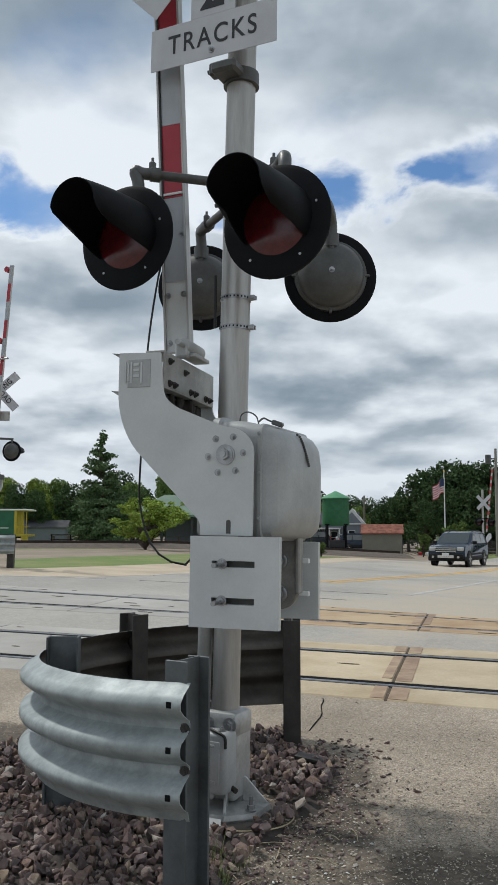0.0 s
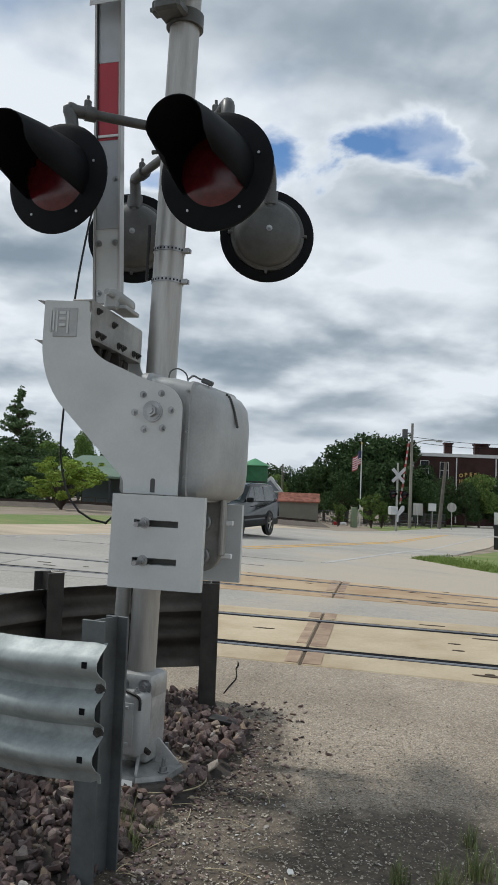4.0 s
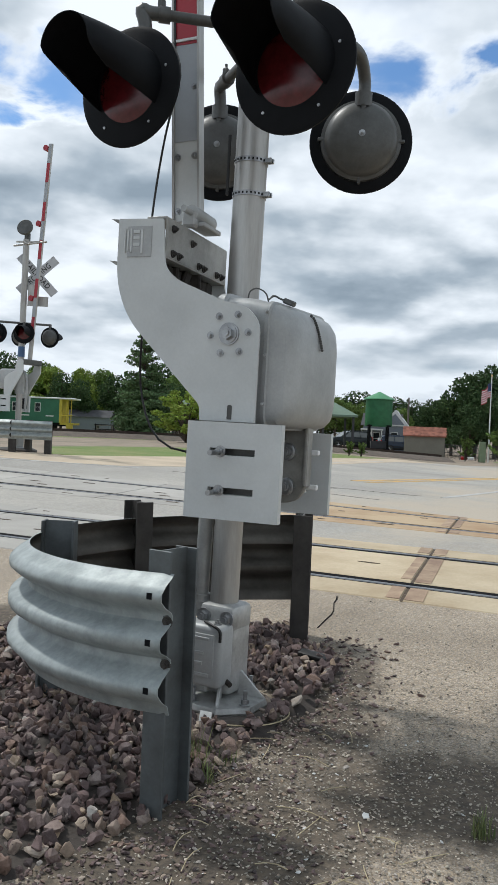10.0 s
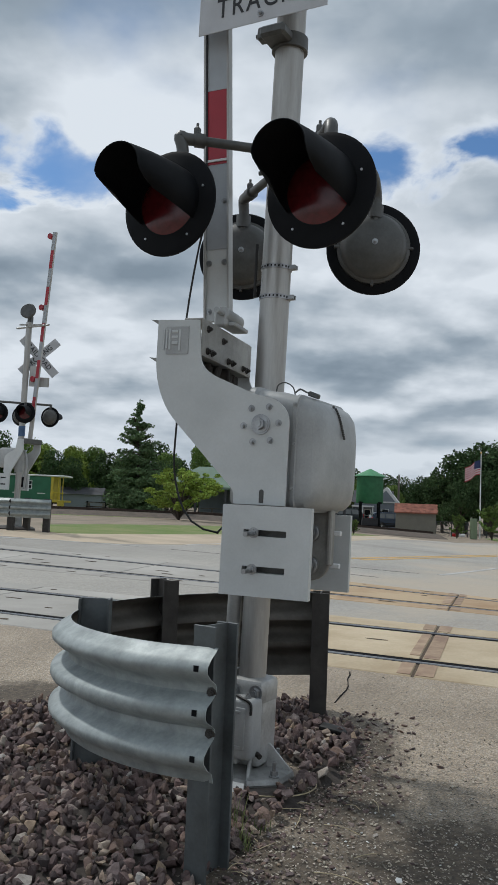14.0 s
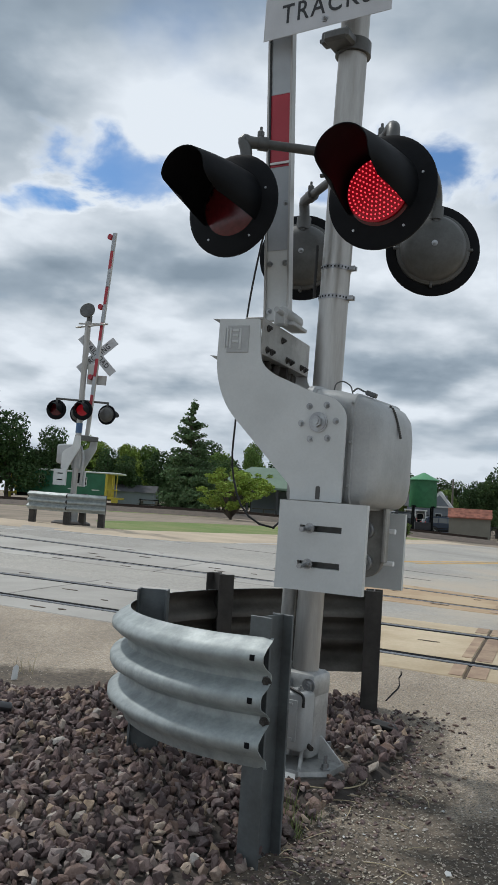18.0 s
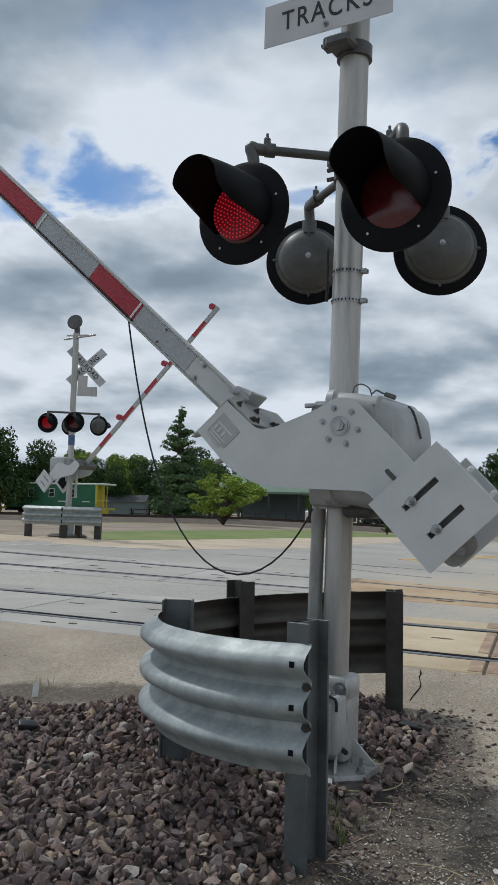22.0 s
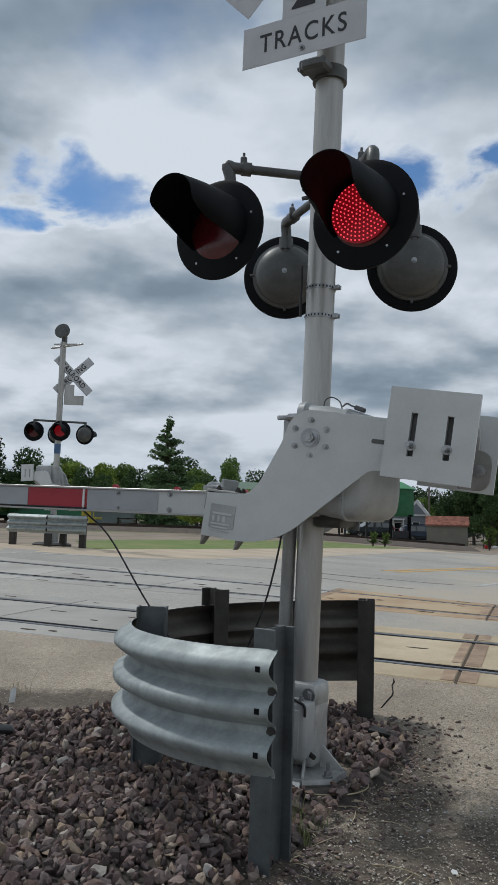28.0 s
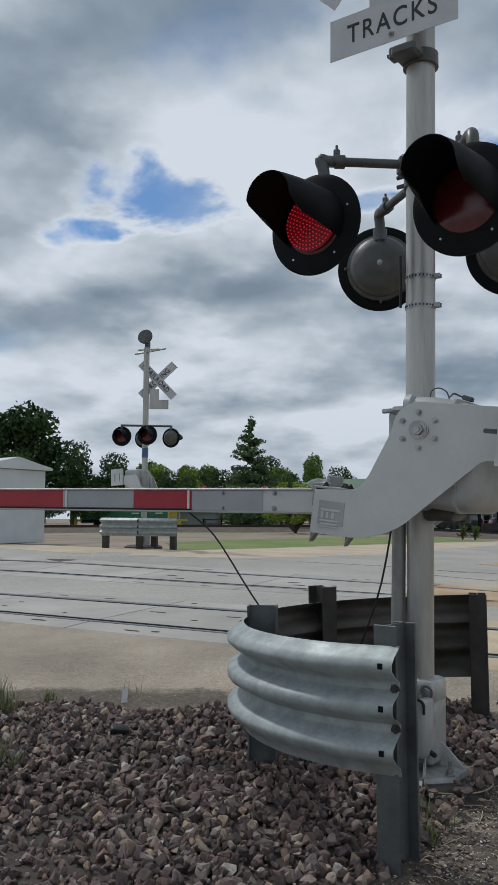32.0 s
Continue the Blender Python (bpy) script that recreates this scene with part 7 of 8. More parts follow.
    for x in (-1.6, -0.6, 0.4):
        part("porch_post", B(0.12, 0.12, 2.4, pose(x, -3.7, 1.2)), M_TRIM, r, "white porch post")
    # brick opera building
    r = thing("brick_building", pose(31.5, 88, -0.5, 0, 0, -6), "dark red brick building with gold lettering and chimneys", "building")
    wall = part("wall", B(17, 9, 7.3, pose(0, 0, 3.65)), M_BRICK, r, "dark red brick wall")
    part("cornice", B(17.3, 9.3, 0.35, pose(0, 0, 7.45)), M_TRIM, r, "white weathered cornice")
    for x in (-3.4, -0.2, 0.5):
        ch = part("chimney", B(0.8, 0.8, 1.5, pose(x, -3.8, 8.1), 0.02), M_BRICK, r, "brick chimney")
        part("chimney_cap", B(1.0, 1.0, 0.18, pose(x, -3.8, 8.75)), M_BRICK, ch)
    part("parapet", B(2.6, 0.5, 1.1, pose(1.2, -4.3, 7.9)), M_BRICK, r, "stepped brick parapet")
    windows(r, [(-6.0, -4.55, 5.9), (-3.9, -4.55, 5.8), (-6.0, -4.55, 2.4), (-3.9, -4.55, 2.4), (2.6, -4.55, 5.8), (4.8, -4.55, 5.8)], 0.85, 1.7)
    for x in (-7.2, -2.6, 1.6):
        part("downpipe", C((x, -4.6, 0.2), (x, -4.6, 7.2), 0.07, seg=8), M_TRIM, r, "pale downpipe")
    for k, ch in enumerate("OPERA"):
        text("letter", ch, 0.52, pose(-2.1 + 0.52 * k, -4.56, 5.3 + 0.15 * math.sin(math.pi * k / 4)) @ FRONT, M_GOLD, wall, 0.03, bold=0.02)
    for k, ch in enumerate("HOUSE"):
        text("letter", ch, 0.48, pose(-2.1 + 0.52 * k, -4.56, 4.7) @ FRONT, M_GOLD, wall, 0.03, bold=0.02)
    part("awning", B(6, 1.2, 0.2, pose(3, -5.0, 3.0)), M_TRIM, r, "pale awning")


M_ROOFT = mat("pale_green_metal_roof", (0.09, 0.3, 0.14), 0.45, 0.1, 0.12, 1, 20, 0.05, 0.003)


M_POLE = mat("weathered_grey_pole", (0.3, 0.28, 0.25), 0.9, 0.0, 0.3, 3, 30, 0.3, 0.004, streak=True)


def make_poles():
    global FLAG
    r = thing("flagpole", pose(13.25, 60, -0.45), "white flagpole with a striped flag flying", "flagpole")
    part("pole", C((0, 0, 0), (0, 0, 6.45), 0.06, 0.035, seg=12), M_TRIM, r, "white pole")
    part("finial", lathe([(0.0, 6.43), (0.07, 6.48), (0.07, 6.54), (0.0, 6.6)], 10), M_GOLD, r, "gold ball")
    flag = part("flag", C((0, 0, 4.85), (0, 0, 5.97), 0.042, seg=8), M_TRIM, r, "striped flag on its hoist", pose(0, 0, 0))
    for k in range(13):
        b = bmesh.new()
        rings = []
        z0 = 5.95 - k * 0.083
        for i in range(13):
            u = i / 12
            x = -0.03 - 1.25 * u
            y = 0.12 * math.sin(u * 7) * (0.3 + u)
            dz = -0.42 * u - 0.2 * u * u + 0.05 * math.sin(u * 6)
            rings.append([Vector((x, y, z0 + dz)), Vector((x, y, z0 + dz - 0.083)), Vector((x, y + 0.006, z0 + dz - 0.083)), Vector((x, y + 0.006, z0 + dz))])
        rows_to(b, rings)
        part("flag_stripe", b, M_FLAGW if k % 2 else M_FLAGR, flag, "white stripe" if k % 2 else "red stripe")
    b = bmesh.new()
    rings = []
    for i in range(6):
        u = i / 12
        x, y, dz = -0.03 - 1.25 * u, 0.12 * math.sin(u * 7) * (0.3 + u) - 0.012, -0.42 * u - 0.2 * u * u + 0.05 * math.sin(u * 6)
        rings.append([Vector((x, y, 5.95 + dz)), Vector((x, y, 5.37 + dz)), Vector((x, y + 0.03, 5.37 + dz)), Vector((x, y + 0.03, 5.95 + dz))])
    rows_to(b, rings)
    part("flag_canton", b, M_FLAGB, flag, "navy corner of the flag")
    FLAG = flag
    r = thing("utility_pole", pose(17.7, 62, -0.5), "grey wooden utility pole with a street lamp", "utility pole")
    part("pole", C((0, 0, 0), (0.05, 0, 8.5), 0.14, 0.1, seg=12), M_POLE, r, "grey pole")
    part("transformer", C((-0.55, 0, 7.3), (-0.55, 0, 8.0), 0.22, seg=14), M_DARKALU, r, "grey can transformer")
    part("bracket", B(0.8, 0.08, 0.08, pose(-0.25, 0, 7.7)), M_DARKALU, r)
    part("lamp_arm", tube(curve_pts([(0.05, -0.1, 6.6), (0.5, -0.3, 7.0), (1.3, -0.5, 7.15), (2.0, -0.6, 7.1)], 4), 0.035, 6), M_ALU, r, "curved lamp arm")
    part("lamp_head", B(0.5, 0.2, 0.12, pose(2.1, -0.6, 7.08), 0.03), M_ALU, r, "grey lamp head")
    r = thing("utility_pole", pose(20.1, 62, -0.4, 0, 5, 0), "leaning brown wooden utility pole", "utility pole")
    part("pole", C((0, 0, 0), (0, 0, 5.4), 0.15, 0.12, seg=10), M_WOOD, r)
    for k, z in enumerate((7.4, 7.0)):
        pts = [(17.8 + 14 * u, 62 + 4 * u, z - 0.5 + 0.6 * u - 0.9 * math.sin(math.pi * u) * 0.5) for u in [i / 10 for i in range(11)]]
        solo("overhead_wire", tube(pts, 0.02, 5), M_BLACK, "dark overhead utility wire", "wire", "wires")
    r = thing("utility_pole", pose(11.0, 96, -0.4), "distant wooden utility pole behind the trees", "utility pole")
    part("pole", C((0, 0, 0), (0, 0, 6.2), 0.15, 0.1, seg=8), M_WOOD, r)
    for x, y, kind in ((18.95, 60, "square"), (20.5, 60, "round"), (17.4, 58.5, "box")):
        r = thing("road_sign", pose(x, y, -0.45, 0, 0, -15), "grey back of a %s road sign on a post" % kind, "road sign")
        part("post", B(0.06, 0.06, 1.9 if kind != "box" else 1.2, pose(0, 0, 0.95)), M_ALU, r)
        if kind == "round":
            part("sign_plate", C((0, -0.04, 1.8), (0, -0.02, 1.8), 0.38, seg=8), M_ALU, r, "octagonal sign back")
        elif kind == "square":
            part("sign_plate", B(0.6, 0.02, 0.6, pose(0, -0.04, 1.75)), M_TRIM, r, "white sign")
        else:
            part("sign_plate", B(0.75, 0.3, 0.9, pose(0, 0, 1.55), 0.02), M_ALU, r, "grey control box")
    r = thing("transformer_box", pose(12.4, 58, -0.42), "pale green electrical cabinet by the fence", "electrical box")
    part("body", B(0.45, 0.45, 1.5, pose(0, 0, 0.75), 0.03), M_PALEGREEN, r)
    r = thing("chain_link_fence", pose(0, 0, 0), "dark chain link fence along the street corner", "fence")
    pts = [(10.6, 64), (13, 63.5), (16, 63.5), (19, 65), (22, 66.5)]
    for (x0, y0), (x1, y1) in zip(pts, pts[1:]):
        for k in range(2):
            x, y = x0 + (x1 - x0) * k / 2, y0 + (y1 - y0) * k / 2
            part("post", C((x, y, -0.5), (x, y, 0.75), 0.035, seg=6), M_FENCE, r)
        for z in (0.7, 0.1):
            part("fence_rail", C((x0, y0, z), (x1, y1, z), 0.025, seg=6), M_FENCE, r)
        b = bmesh.new()
        d = Vector((x1 - x0, y1 - y0, 0))
        for k in range(26):
            u = k / 26
            for s in (1, -1):
                a = Vector((x0, y0, -0.45)) + d * u
                e = Vector((x0, y0, 0.7)) + d * min(1, max(0, u + s * 0.3))
                C(a, e, 0.009, seg=3, bm=b)
        part("mesh", b, M_FENCE, r, "wire mesh")
    r = thing("park_fence", None, "dark low railing beside the park path", "fence")
    for k in range(8):
        x = -18.5 + k * 1.6
        part("post", B(0.08, 0.08, 0.95, pose(x, 66, 0.75)), M_BLACK, r)
    for z in (0.75, 1.15):
        part("fence_rail", B(11.4, 0.05, 0.06, pose(-12.9, 66, z)), M_BLACK, r)
    r = thing("road_sign", pose(10.35, 22.5, gz(10.35, 22.5), 0, 0, -28), "black and white route marker sign by the verge", "road sign")
    part("post", B(0.06, 0.06, 1.5, pose(0, 0, 0.75)), M_ALU, r)
    for z in (0.45, 0.88, 1.25):
        s = part("sign_plate", B(0.6, 0.02, 0.4, pose(0, -0.05, z), 0.004), M_INK if z < 1.2 else M_TRIM, r, "route marker plate")
        part("emblem", C((0, -0.062, z), (0, -0.072, z), 0.15, seg=16), M_TRIM if z < 1.2 else M_INK, s)
    for x, y, c in ((12.0, 63.2, "red"), (12.5, 63.0, "white")):
        b = B(0.5, 0.25, 0.25, pose(0, 0, 0.12), 0.05)
        solo("parking_block", b, M_TAIL if c == "red" else M_TRIM, "small %s block by the fence" % c, "block", m=pose(x, y, -0.42))


def suv(name, paint, label):
    """A mid-size sport utility car, facing -x, wheels on z = 0."""
    r = thing(name, None, label, "car")
    L, W = 4.4, 0.9
    side = [(-2.18, 0.45), (-2.2, 0.75), (-2.12, 0.96), (-1.9, 1.03), (-0.98, 1.13), (-0.22, 1.64), (0.3, 1.72), (1.4, 1.7), (1.95, 1.62), (2.12, 1.2), (2.2, 1.05), (2.2, 0.5), (2.1, 0.35), (-2.05, 0.33)]
    side = rounded(side, 0.09, 3)
    b = bmesh.new()
    rings = []
    for y, k in ((-0.9, 0.0), (-0.87, 1.0), (-0.5, 1.0), (0.0, 1.0), (0.5, 1.0), (0.87, 1.0), (0.9, 0.0)):
        ring = []
        for x, z in side:
            tum = max(0.0, z - 1.05) * 0.22
            yy = y * (1 - tum) if abs(y) > 0.4 else y
            q = 1.0 if k else 0.985
            ring.append(Vector((x * q * (1 - 0.03 * (abs(y) > 0.8)), yy, 0.33 + (z - 0.33) * (0.985 if not k else 1.0))))
        rings.append(ring)
    rows_to(b, rings)
    part("body", b, paint, r, "glossy painted body", smooth=40)
    def window(name, corners):
        g = bmesh.new()
        vs = [g.verts.new(p) for p in corners]
        g.faces.new(vs)
        part(name, g, M_CARGLASS, r, "dark car glass").matrix_basis = pose(-0.012, 0, 0.004)

    for s in (-1, 1):
        for x0, x1, t0, t1 in ((-0.72, -0.0, -0.16, 0.02), (0.04, 0.86, 0.06, 0.84), (0.93, 1.75, 0.9, 1.58)):
            w0, w1 = 0.9 * (1 - 0.1 * 0.22) + 0.006, 0.9 * (1 - 0.55 * 0.22) + 0.006
            vs = [(x0, s * w0, 1.12), (x1, s * w0, 1.12), (t1, s * w1, 1.58), (t0, s * w1, 1.58)]
            window("side_window", vs if s < 0 else vs[::-1])
    window("windscreen", ((-0.95, -0.74, 1.155), (-0.95, 0.74, 1.155), (-0.27, 0.65, 1.615), (-0.27, -0.65, 1.615)))
    window("rear_window", ((2.14, -0.7, 1.2), (2.14, 0.7, 1.2), (1.99, 0.62, 1.58), (1.99, -0.62, 1.58)))
    lower = B(4.3, 1.84, 0.24, pose(0, 0, 0.42), 0.06, 2)
    part("cladding", lower, M_PLASTIC, r, "black lower cladding")
    part("bumper", B(0.25, 1.7, 0.26, pose(-2.14, 0, 0.52), 0.06, 2), M_PLASTIC, r, "front bumper")
    gr = part("grille", B(0.06, 0.95, 0.3, pose(-2.19, 0, 0.84), 0.02), M_PLASTIC, r, "black grille")
    for z in (0.75, 0.84, 0.93):
        part("grille_bar", B(0.04, 1.0, 0.045, pose(-2.215, 0, z), 0.01), M_CHROME, gr, "chrome bar")
    part("lower_grille", B(0.03, 0.8, 0.14, pose(-2.265, 0, 0.52), 0.01), M_CHROME, r, "chrome lower grille")
    part("number_plate", B(0.02, 0.34, 0.15, pose(-2.275, 0, 0.62), 0.004), M_TRIM, r, "blank plate")
    for s in (-1, 1):
        hl = part("headlight", B(0.24, 0.34, 0.2, pose(-2.06, s * 0.68, 0.88), 0.05, 2), M_HEADL, r, "clear headlight")
        part("indicator", B(0.14, 0.06, 0.14, pose(-1.98, s * 0.86, 0.88), 0.02), M_AMBER, hl, "amber corner")
        part("fog_light", C((-2.28, s * 0.62, 0.5), (-2.2, s * 0.62, 0.5), 0.06, seg=12), M_HEADL, r)
        part("tail_light", B(0.14, 0.14, 0.34, pose(2.12, s * 0.8, 1.02), 0.03), M_TAIL, r, "red tail light")
        part("mirror", B(0.14, 0.22, 0.16, pose(-0.72, s * 1.0, 1.18), 0.04, 2), M_PLASTIC, r, "door mirror")
        part("roof_rail", B(1.7, 0.04, 0.05, pose(0.75, s * 0.6, 1.755), 0.01), M_PLASTIC, r, "roof rail")
        for x in (0.0, 0.9):
            part("door_handle", B(0.2, 0.03, 0.035, pose(x + 0.05, s * 0.895, 0.98), 0.01), M_PLASTIC, r, "door handle")
        part("body_side_strip", B(2.3, 0.02, 0.1, pose(0.1, s * 0.895, 0.62), 0.005), M_PLASTIC, r, "side strip")
    wheels = []
    for x in (-1.32, 1.3):
        for s in (-1, 1):
            t = lathe([(0.22, -0.1), (0.31, -0.11), (0.35, -0.08), (0.355, 0.0), (0.35, 0.08), (0.31, 0.11), (0.22, 0.1)], 28, pose(0, 0, 0, 90))
            w = part("wheel", t, M_RUBBER, r, "black tyre", pose(x, s * 0.84, 0.355))
            rim = lathe([(0.0, 0.03), (0.05, 0.04), (0.06, 0.0), (0.2, -0.02), (0.225, 0.06), (0.235, 0.06), (0.235, -0.08), (0.0, -0.08)], 24, pose(0, s * 0.045, 0, 90 * (-1 if s > 0 else 1)))
            part("rim", rim, M_DARKALU, w, "wheel rim")
            sp = bmesh.new()
            for k in range(5):
                B(0.055, 0.03, 0.2, pose(0, s * 0.09, 0, 0, 72 * k, 0) @ pose(0, 0, 0.12), 0.01, bm=sp)
            C((0, s * 0.07, 0), (0, s * 0.115, 0), 0.05, seg=12, bm=sp)
            part("spokes", sp, M_CHROME, w, "bright five-spoke rim")
            arch = lathe([(0.36, -0.02), (0.43, -0.02), (0.43, 0.02), (0.36, 0.02)], 24, pose(x, s * 0.89, 0.37, 90))
            part("wheel_arch", arch, M_PLASTIC, r, "black wheel arch")
            part("wheel_well", lathe([(0.0, -0.1), (0.4, -0.1), (0.4, 0.004), (0.0, 0.004)], 24, pose(x, s * 0.893, 0.37, -90 * s)), M_PLASTIC, r, "dark wheel well")
            wheels.append((w, x, s))
    return r, wheels


def make_parked():
    for k, (x, y, rz, paint, lab) in enumerate(((8.3, 90, 200, M_CARWHITE, "white parked car behind the water tank"), (8.4, 77, 190, M_CARBLUE, "grey parked car beside the house"), (3.3, 76, 20, M_CARDARK, "dark parked car behind the water tank"))):
        c, _ = suv("car", paint, lab)
        c.matrix_world = pose(x, y, gz(x, y) + 0.02, 0, 0, rz)


FAR_SIGNAL, FAR_GATE, LED_FAR = make_far_signal()
LED_SMALL = make_small_signal()
make_buildings()
make_poles()
SUV_A, WHEELS_A = suv("car", M_CARBLUE, "blue-grey sport utility car driving along the road")
SUV_B, WHEELS_B = suv("car", M_CARDARK, "dark green sport utility car driving over the crossing")
make_parked()

# ---- the slack cable from gate arm to mast ----
M_CABLE = mat("black_cable", (0.012, 0.012, 0.013), 0.5, 0.0, 0.2, 8, 80, 0.05, 0.001)
CABLE_LEN, CABLE_N = 2.2, 32


def catenary(a, c, length, n):
    """Points of a hanging cable from a to c."""
    flat = Vector((c.x - a.x, c.y - a.y, 0))
    h, v = max(flat.length, 0.03), c.z - a.z
    length = max(length, math.hypot(h, v) * 1.002)
    lo, hi = 0.003, 60.0
    want = math.sqrt(length * length - v * v)
    for _ in range(80):
        m = math.sqrt(lo * hi)
        if h / (2 * m) > 300 or 2 * m * math.sinh(h / (2 * m)) > want:
            lo = m
        else:
            hi = m
    k = hi
    x0 = h / 2 - k * math.atanh(max(-0.999999, min(0.999999, v / length)))
    s0 = k * math.sinh(-x0 / k)
    out = []
    for i in range(n + 1):
        s = s0 + length * i / n
        x = x0 + k * math.asinh(s / k)
        out.append(a + flat.normalized() * x + Vector((0, 0, k * (math.cosh((x - x0) / k) - math.cosh(x0 / k)))))
    return out


# the arm sags on its foot as it comes down: seconds, degrees
DROOP = [(0, 0), (19.5, 0), (20.5, 0.3), (22, 1.8), (23, 4.2), (24, 6.2), (24.8, 5.6), (25.6, 4.2), (26.5, 3.2), (27.2, 2.8), (32, 2.8)]


def at_time(rows, t):
    return float(np.interp(t, [r[0] for r in rows], [r[1] for r in rows]))


def arm_pose(t):
    return ARM_BASE @ pose(0, 0, 0, 0, at_time(DROOP, t), 0)


def tie_at(t):
    return gate_pose(at_time(PHI, t)) @ arm_pose(t) @ Vector((0.066, -0.022, 0.84))


CABLE = thing("arm_cable", None, "thin black cable hanging slack from the gate arm", "cable")
seg_len = CABLE_LEN / CABLE_N
CABLE_PARTS = [part("cable_piece", tube([(0, 0, -0.006), (0, 0, seg_len / 2), (0, 0, seg_len * 1.12)], 0.005, 8), M_CABLE, CABLE) for _ in range(CABLE_N)]
for _o in GATE.children:
    if _o.name.startswith("arm") and "stripe" in " ".join(c.name for c in _o.children):
        _c = part("arm_wire", tube([(0.052, -0.026, z) for z in (0.82, 2.0, 3.5, 5.0, 6.5)], 0.005, 8), M_CABLE, _o, "black cable along the arm")
        for z in (0.84, 1.72, 2.75):
            part("cable_tie", B(0.135, 0.056, 0.012, pose(0, 0, z)), M_TRIM, _o, "pale cable tie")


def cable_rows():
    fixed = ROOT @ Vector((-0.09, -0.12, 1.29))
    def evenly(line):
        line = curve_pts([ROOT @ Vector(p) for p in line], 24)
        run = [0.0]
        for p, q in zip(line, line[1:]):
            run.append(run[-1] + (q - p).length)
        return [Vector([float(np.interp(run[-1] * i / CABLE_N, run, [p[a] for p in line])) for a in range(3)]) for i in range(CABLE_N + 1)]

    back = ROOT.inverted()
    # raised, it runs down behind the side plate and hangs in a loop; lowered, it swings in a deep sag
    rest = evenly([back @ tie_at(0), (-0.259, -0.2, 2.862), (-0.286, -0.25, 2.59), (-0.335, -0.25, 2.254), (-0.352, -0.25, 1.9), (-0.36, -0.25, 1.68), (-0.392, -0.2, 1.479), (-0.337, -0.2, 1.3), (-0.245, -0.2, 1.206), (-0.14, -0.15, 1.18), (-0.09, -0.12, 1.29)])
    low = evenly([back @ tie_at(30), (-1.176, -0.16, 1.154), (-0.9, -0.16, 0.825), (-0.65, -0.16, 0.57), (-0.45, -0.15, 0.48), (-0.32, -0.14, 0.54), (-0.251, -0.14, 0.655), (-0.152, -0.14, 0.919), (-0.105, -0.12, 1.172), (-0.09, -0.12, 1.29)])
    rows = [[] for _ in range(CABLE_N)]
    ts = [0.0, 18.8] + [19.2 + 0.3 * k for k in range(27)] + [27.5, 32.0]
    for t in ts:
        phi = at_time(PHI, t)
        pts = catenary(tie_at(t), fixed, CABLE_LEN, CABLE_N)
        for k, shape in ((max(0.0, 1 - phi / 35), rest), (min(1.0, max(0.0, (phi - 45) / 38)), low)):
            k = k * k * (3 - 2 * k)
            pts = [p.lerp(q, k) for p, q in zip(pts, shape)]
        for k in range(CABLE_N):
            d = pts[k + 1] - pts[k]
            q = d.to_track_quat("Z", "Y")
            rows[k].append((t, Matrix.Translation(pts[k]) @ q.to_matrix().to_4x4()))
    return rows


# ---- what moves ----
PHI = [(0, 0), (18.8, 0), (19.2, 0.8), (19.5, 5), (20, 13), (20.5, 20.8), (21, 28.8), (21.5, 36.5), (22, 43.8), (22.5, 50), (23, 56), (23.5, 62), (24, 67.5), (24.5, 72.5), (25, 76.5), (25.6, 80.2), (26.5, 83), (27, 83.6), (32, 83.6)]
FPHI = [(0, 0), (18.8, 0), (19.2, 1), (19.5, 4), (20, 12), (20.5, 19), (21, 27), (21.5, 35), (22, 42.5), (22.5, 50), (23, 58), (23.5, 66), (24, 74), (24.5, 81), (25.2, 86), (26, 87), (32, 87)]
ON_RIGHT = [(17.62, 18.25), (18.85, 19.5), (20.1, 20.7), (21.3, 21.97), (22.5, 22.66), (27.58, 28.2), (28.85, 29.45), (30.05, 30.67), (31.27, 31.86)]
ON_LEFT = [(17.05, 17.56), (18.28, 18.8), (19.55, 20.06), (20.75, 21.27), (22.0, 22.46), (23.2, 23.7), (24.4, 24.9), (25.6, 26.1), (27.08, 27.54), (28.24, 28.8), (29.5, 30.02), (30.7, 31.22), (31.9, 32.0)]
ALT_RIGHT = [(17.62 + 1.23 * k, 18.2 + 1.23 * k) for k in range(12)]
ALT_LEFT = [(17.05 + 1.23 * k, 17.58 + 1.23 * k) for k in range(12)]


def blink(panel, spans, back, front):
    rows = [(0, back)]
    for a, c in spans:
        rows += [(a - 0.034, back), (a, front), (c - 0.034, front)] + ([(c, back)] if c < 31.9 else [])
    if rows[-1][0] < 32:
        rows.append((32, rows[-1][1]))
    walk(panel, rows)


# the cars' way: seconds after the start, x and y
WAY = [(-8, 60.0, 135.0), (-1, 14.2, 46.8), (0, 9.9, 39.2), (0.5, 7.7, 35.2), (1, 5.6, 31.2), (1.5, 3.5, 27.4), (2, 1.5, 23.6), (2.5, -0.3, 19.9), (3, -1.8, 16.4), (3.3, -2.5, 14.4), (3.6, -3.4, 12.3), (4, -5.0, 9.2), (4.5, -7.1, 5.7), (5, -9.4, 2.2), (6, -14, -4.5), (8, -22, -16), (14, -50, -56), (40, -170, -230)]


def on_way(u):
    for (a, xa, ya), (c, xc, yc) in zip(WAY, WAY[1:]):
        if u <= c:
            k = (u - a) / (c - a)
            return Vector((xa + (xc - xa) * k, ya + (yc - ya) * k)), Vector((xc - xa, yc - ya))
    return Vector(WAY[-1][1:]), Vector((WAY[-1][1] - WAY[-2][1], WAY[-1][2] - WAY[-2][2]))


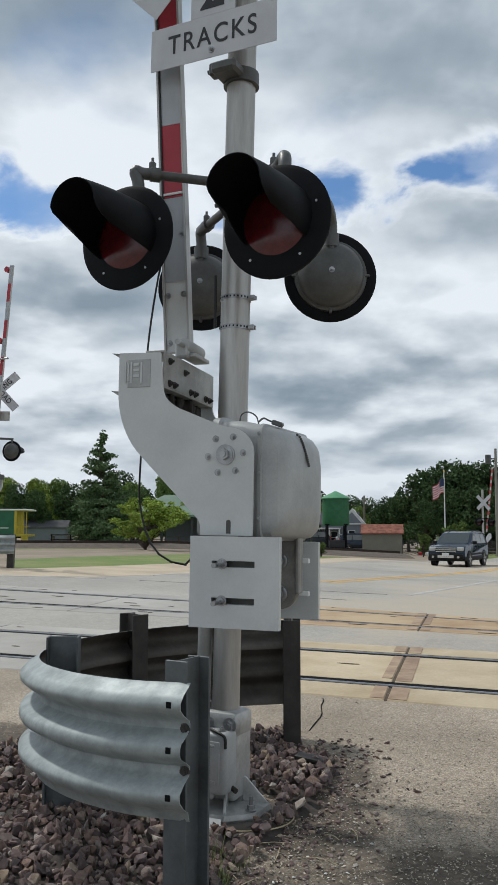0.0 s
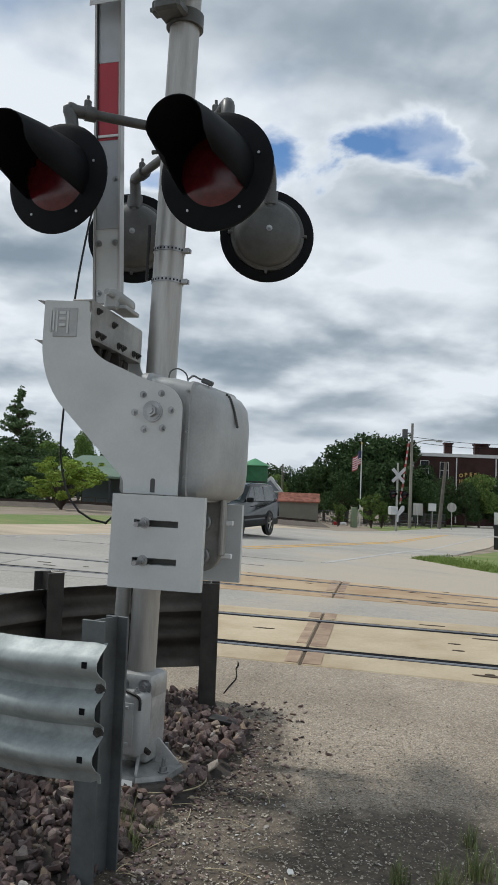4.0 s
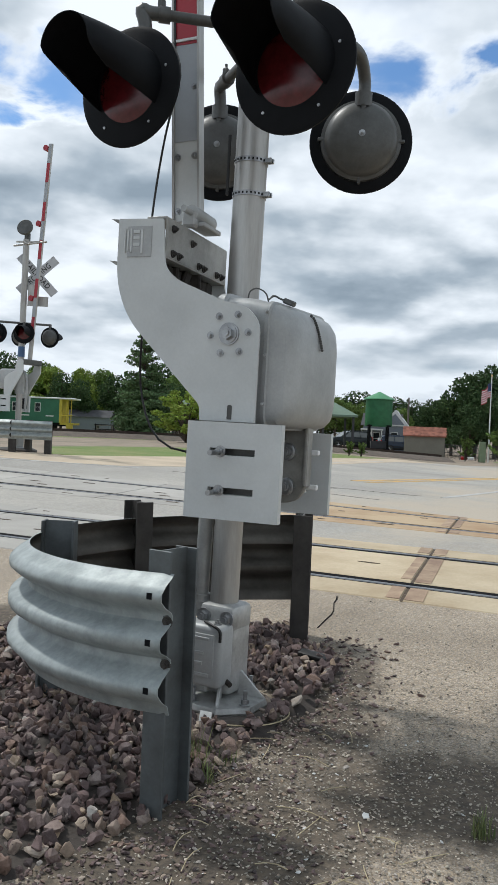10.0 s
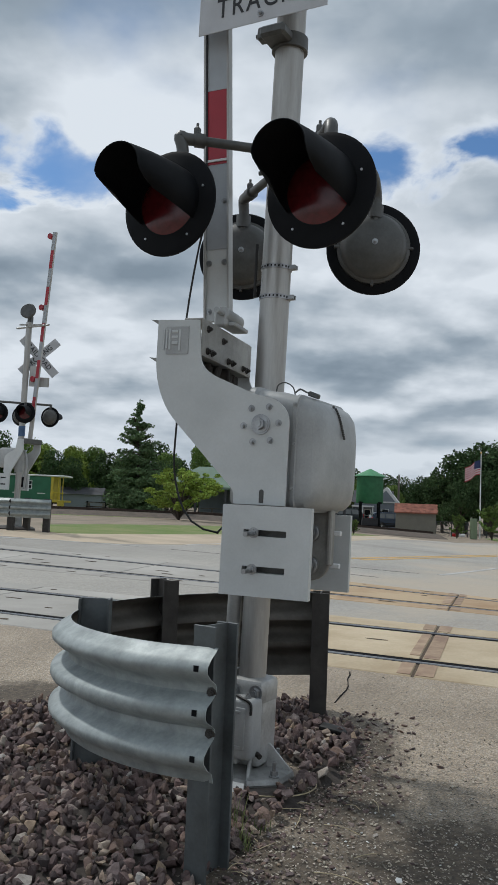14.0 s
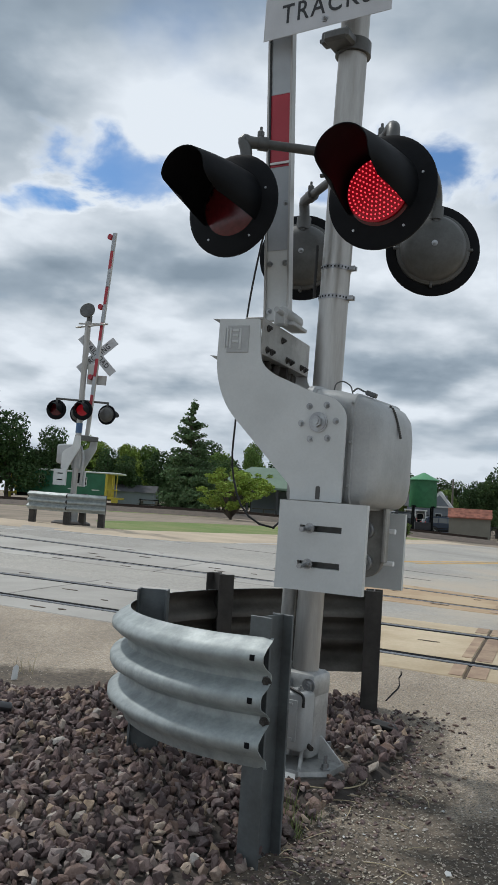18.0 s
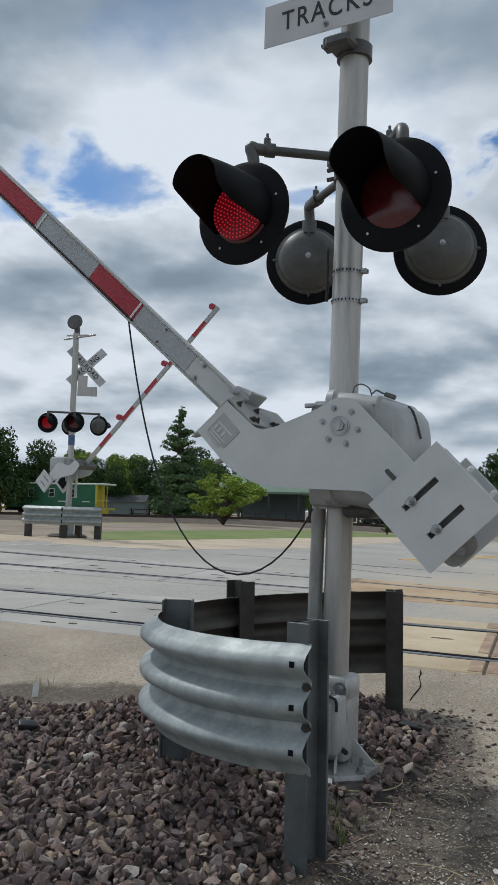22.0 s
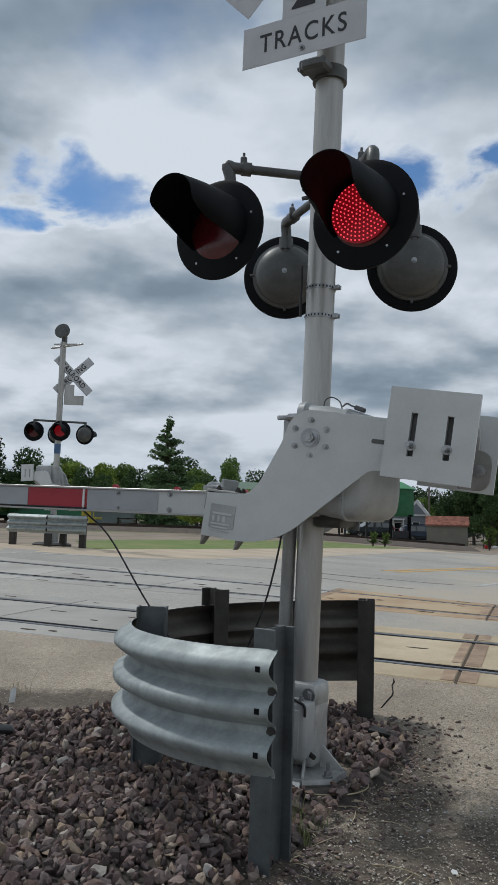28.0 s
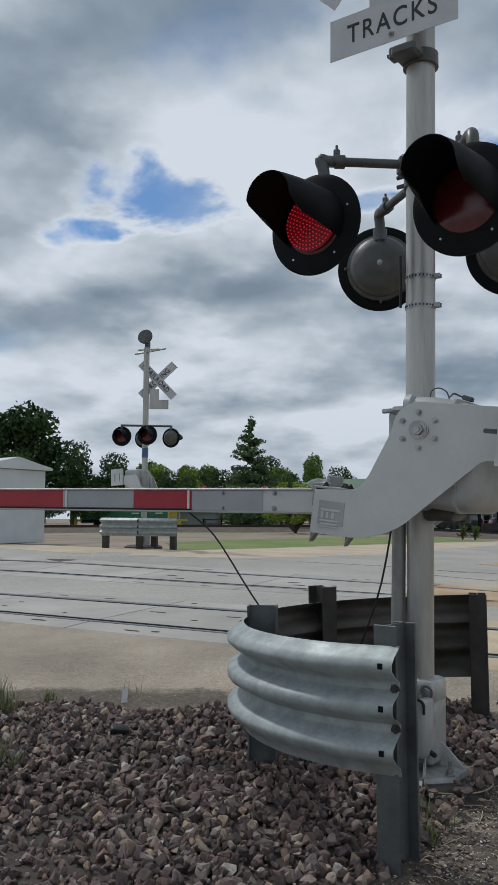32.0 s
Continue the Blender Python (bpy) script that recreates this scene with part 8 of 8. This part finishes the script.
def drive(car, wheels, lag, rate=1.0):
    rows, roll, last = [], 0.0, None
    spin = []
    ts = [k / 30 for k in range(0, 211)] + [8 + 2 * k for k in range(13)]
    for t in ts:
        u = (t - lag) * rate
        p, _ = on_way(u)
        q, _ = on_way(u + 0.12)
        d = q - p
        yaw = math.degrees(math.atan2(d.y, d.x)) - 180
        f = p + d.normalized() * 1.3
        r = p - d.normalized() * 1.3
        z0, z1 = gz(f.x, f.y), gz(r.x, r.y)
        pitch = math.degrees(math.atan2(z1 - z0, 2.6))
        rows.append((t, pose(p.x, p.y, (z0 + z1) / 2 + 0.01, 0, pitch, yaw)))
        if last is not None and t <= 7.01:
            roll += (p - last).length / 0.355
        last = p
        if t <= 7.01:
            spin.append((t, roll))
    walk(car, rows)
    for w, x, s in wheels:
        out = []
        for t, a in spin:
            a = math.degrees(a)
            out.append((t, pose(x, s * 0.84, 0.355, 0, -a, 0)))
        out.append((32.0, out[-1][1]))
        walk(w, out)


def motions():
    # the flag swings to and fro in the wind
    walk(FLAG, [(0.4 * k, pose(0, 0, 0, 0, 0, 28 + 26 * math.sin(k * 1.37) + 16 * math.sin(k * 0.53 + 1))) for k in range(81)])
    walk(GATE_ARM, [(t, arm_pose(t)) for t, _ in DROOP])
    walk(GATE, [(t, gate_pose(p)) for t, p in PHI])
    walk(FAR_GATE, [(t, far_pose(p)) for t, p in FPHI])
    for panel, spans in zip(LED_NEAR, (ON_LEFT, ON_RIGHT)):
        blink(panel, spans, pose(0, 0.02, 0), pose(0, -0.042, 0))
    for panel, spans in zip(LED_FAR[:2], (ALT_LEFT, ALT_RIGHT)):
        blink(panel, spans, pose(0, 0.02, 0), pose(0, -0.042, 0))
    for panel, spans in zip(LED_SMALL, (ALT_LEFT, ALT_RIGHT)):
        blink(panel, spans, pose(0, 0.02, 0), pose(0, -0.042, 0))
    for o, rows in zip(CABLE_PARTS, cable_rows()):
        walk(o, rows)
    drive(SUV_A, WHEELS_A, -0.07)
    drive(SUV_B, WHEELS_B, 2.0)


motions()
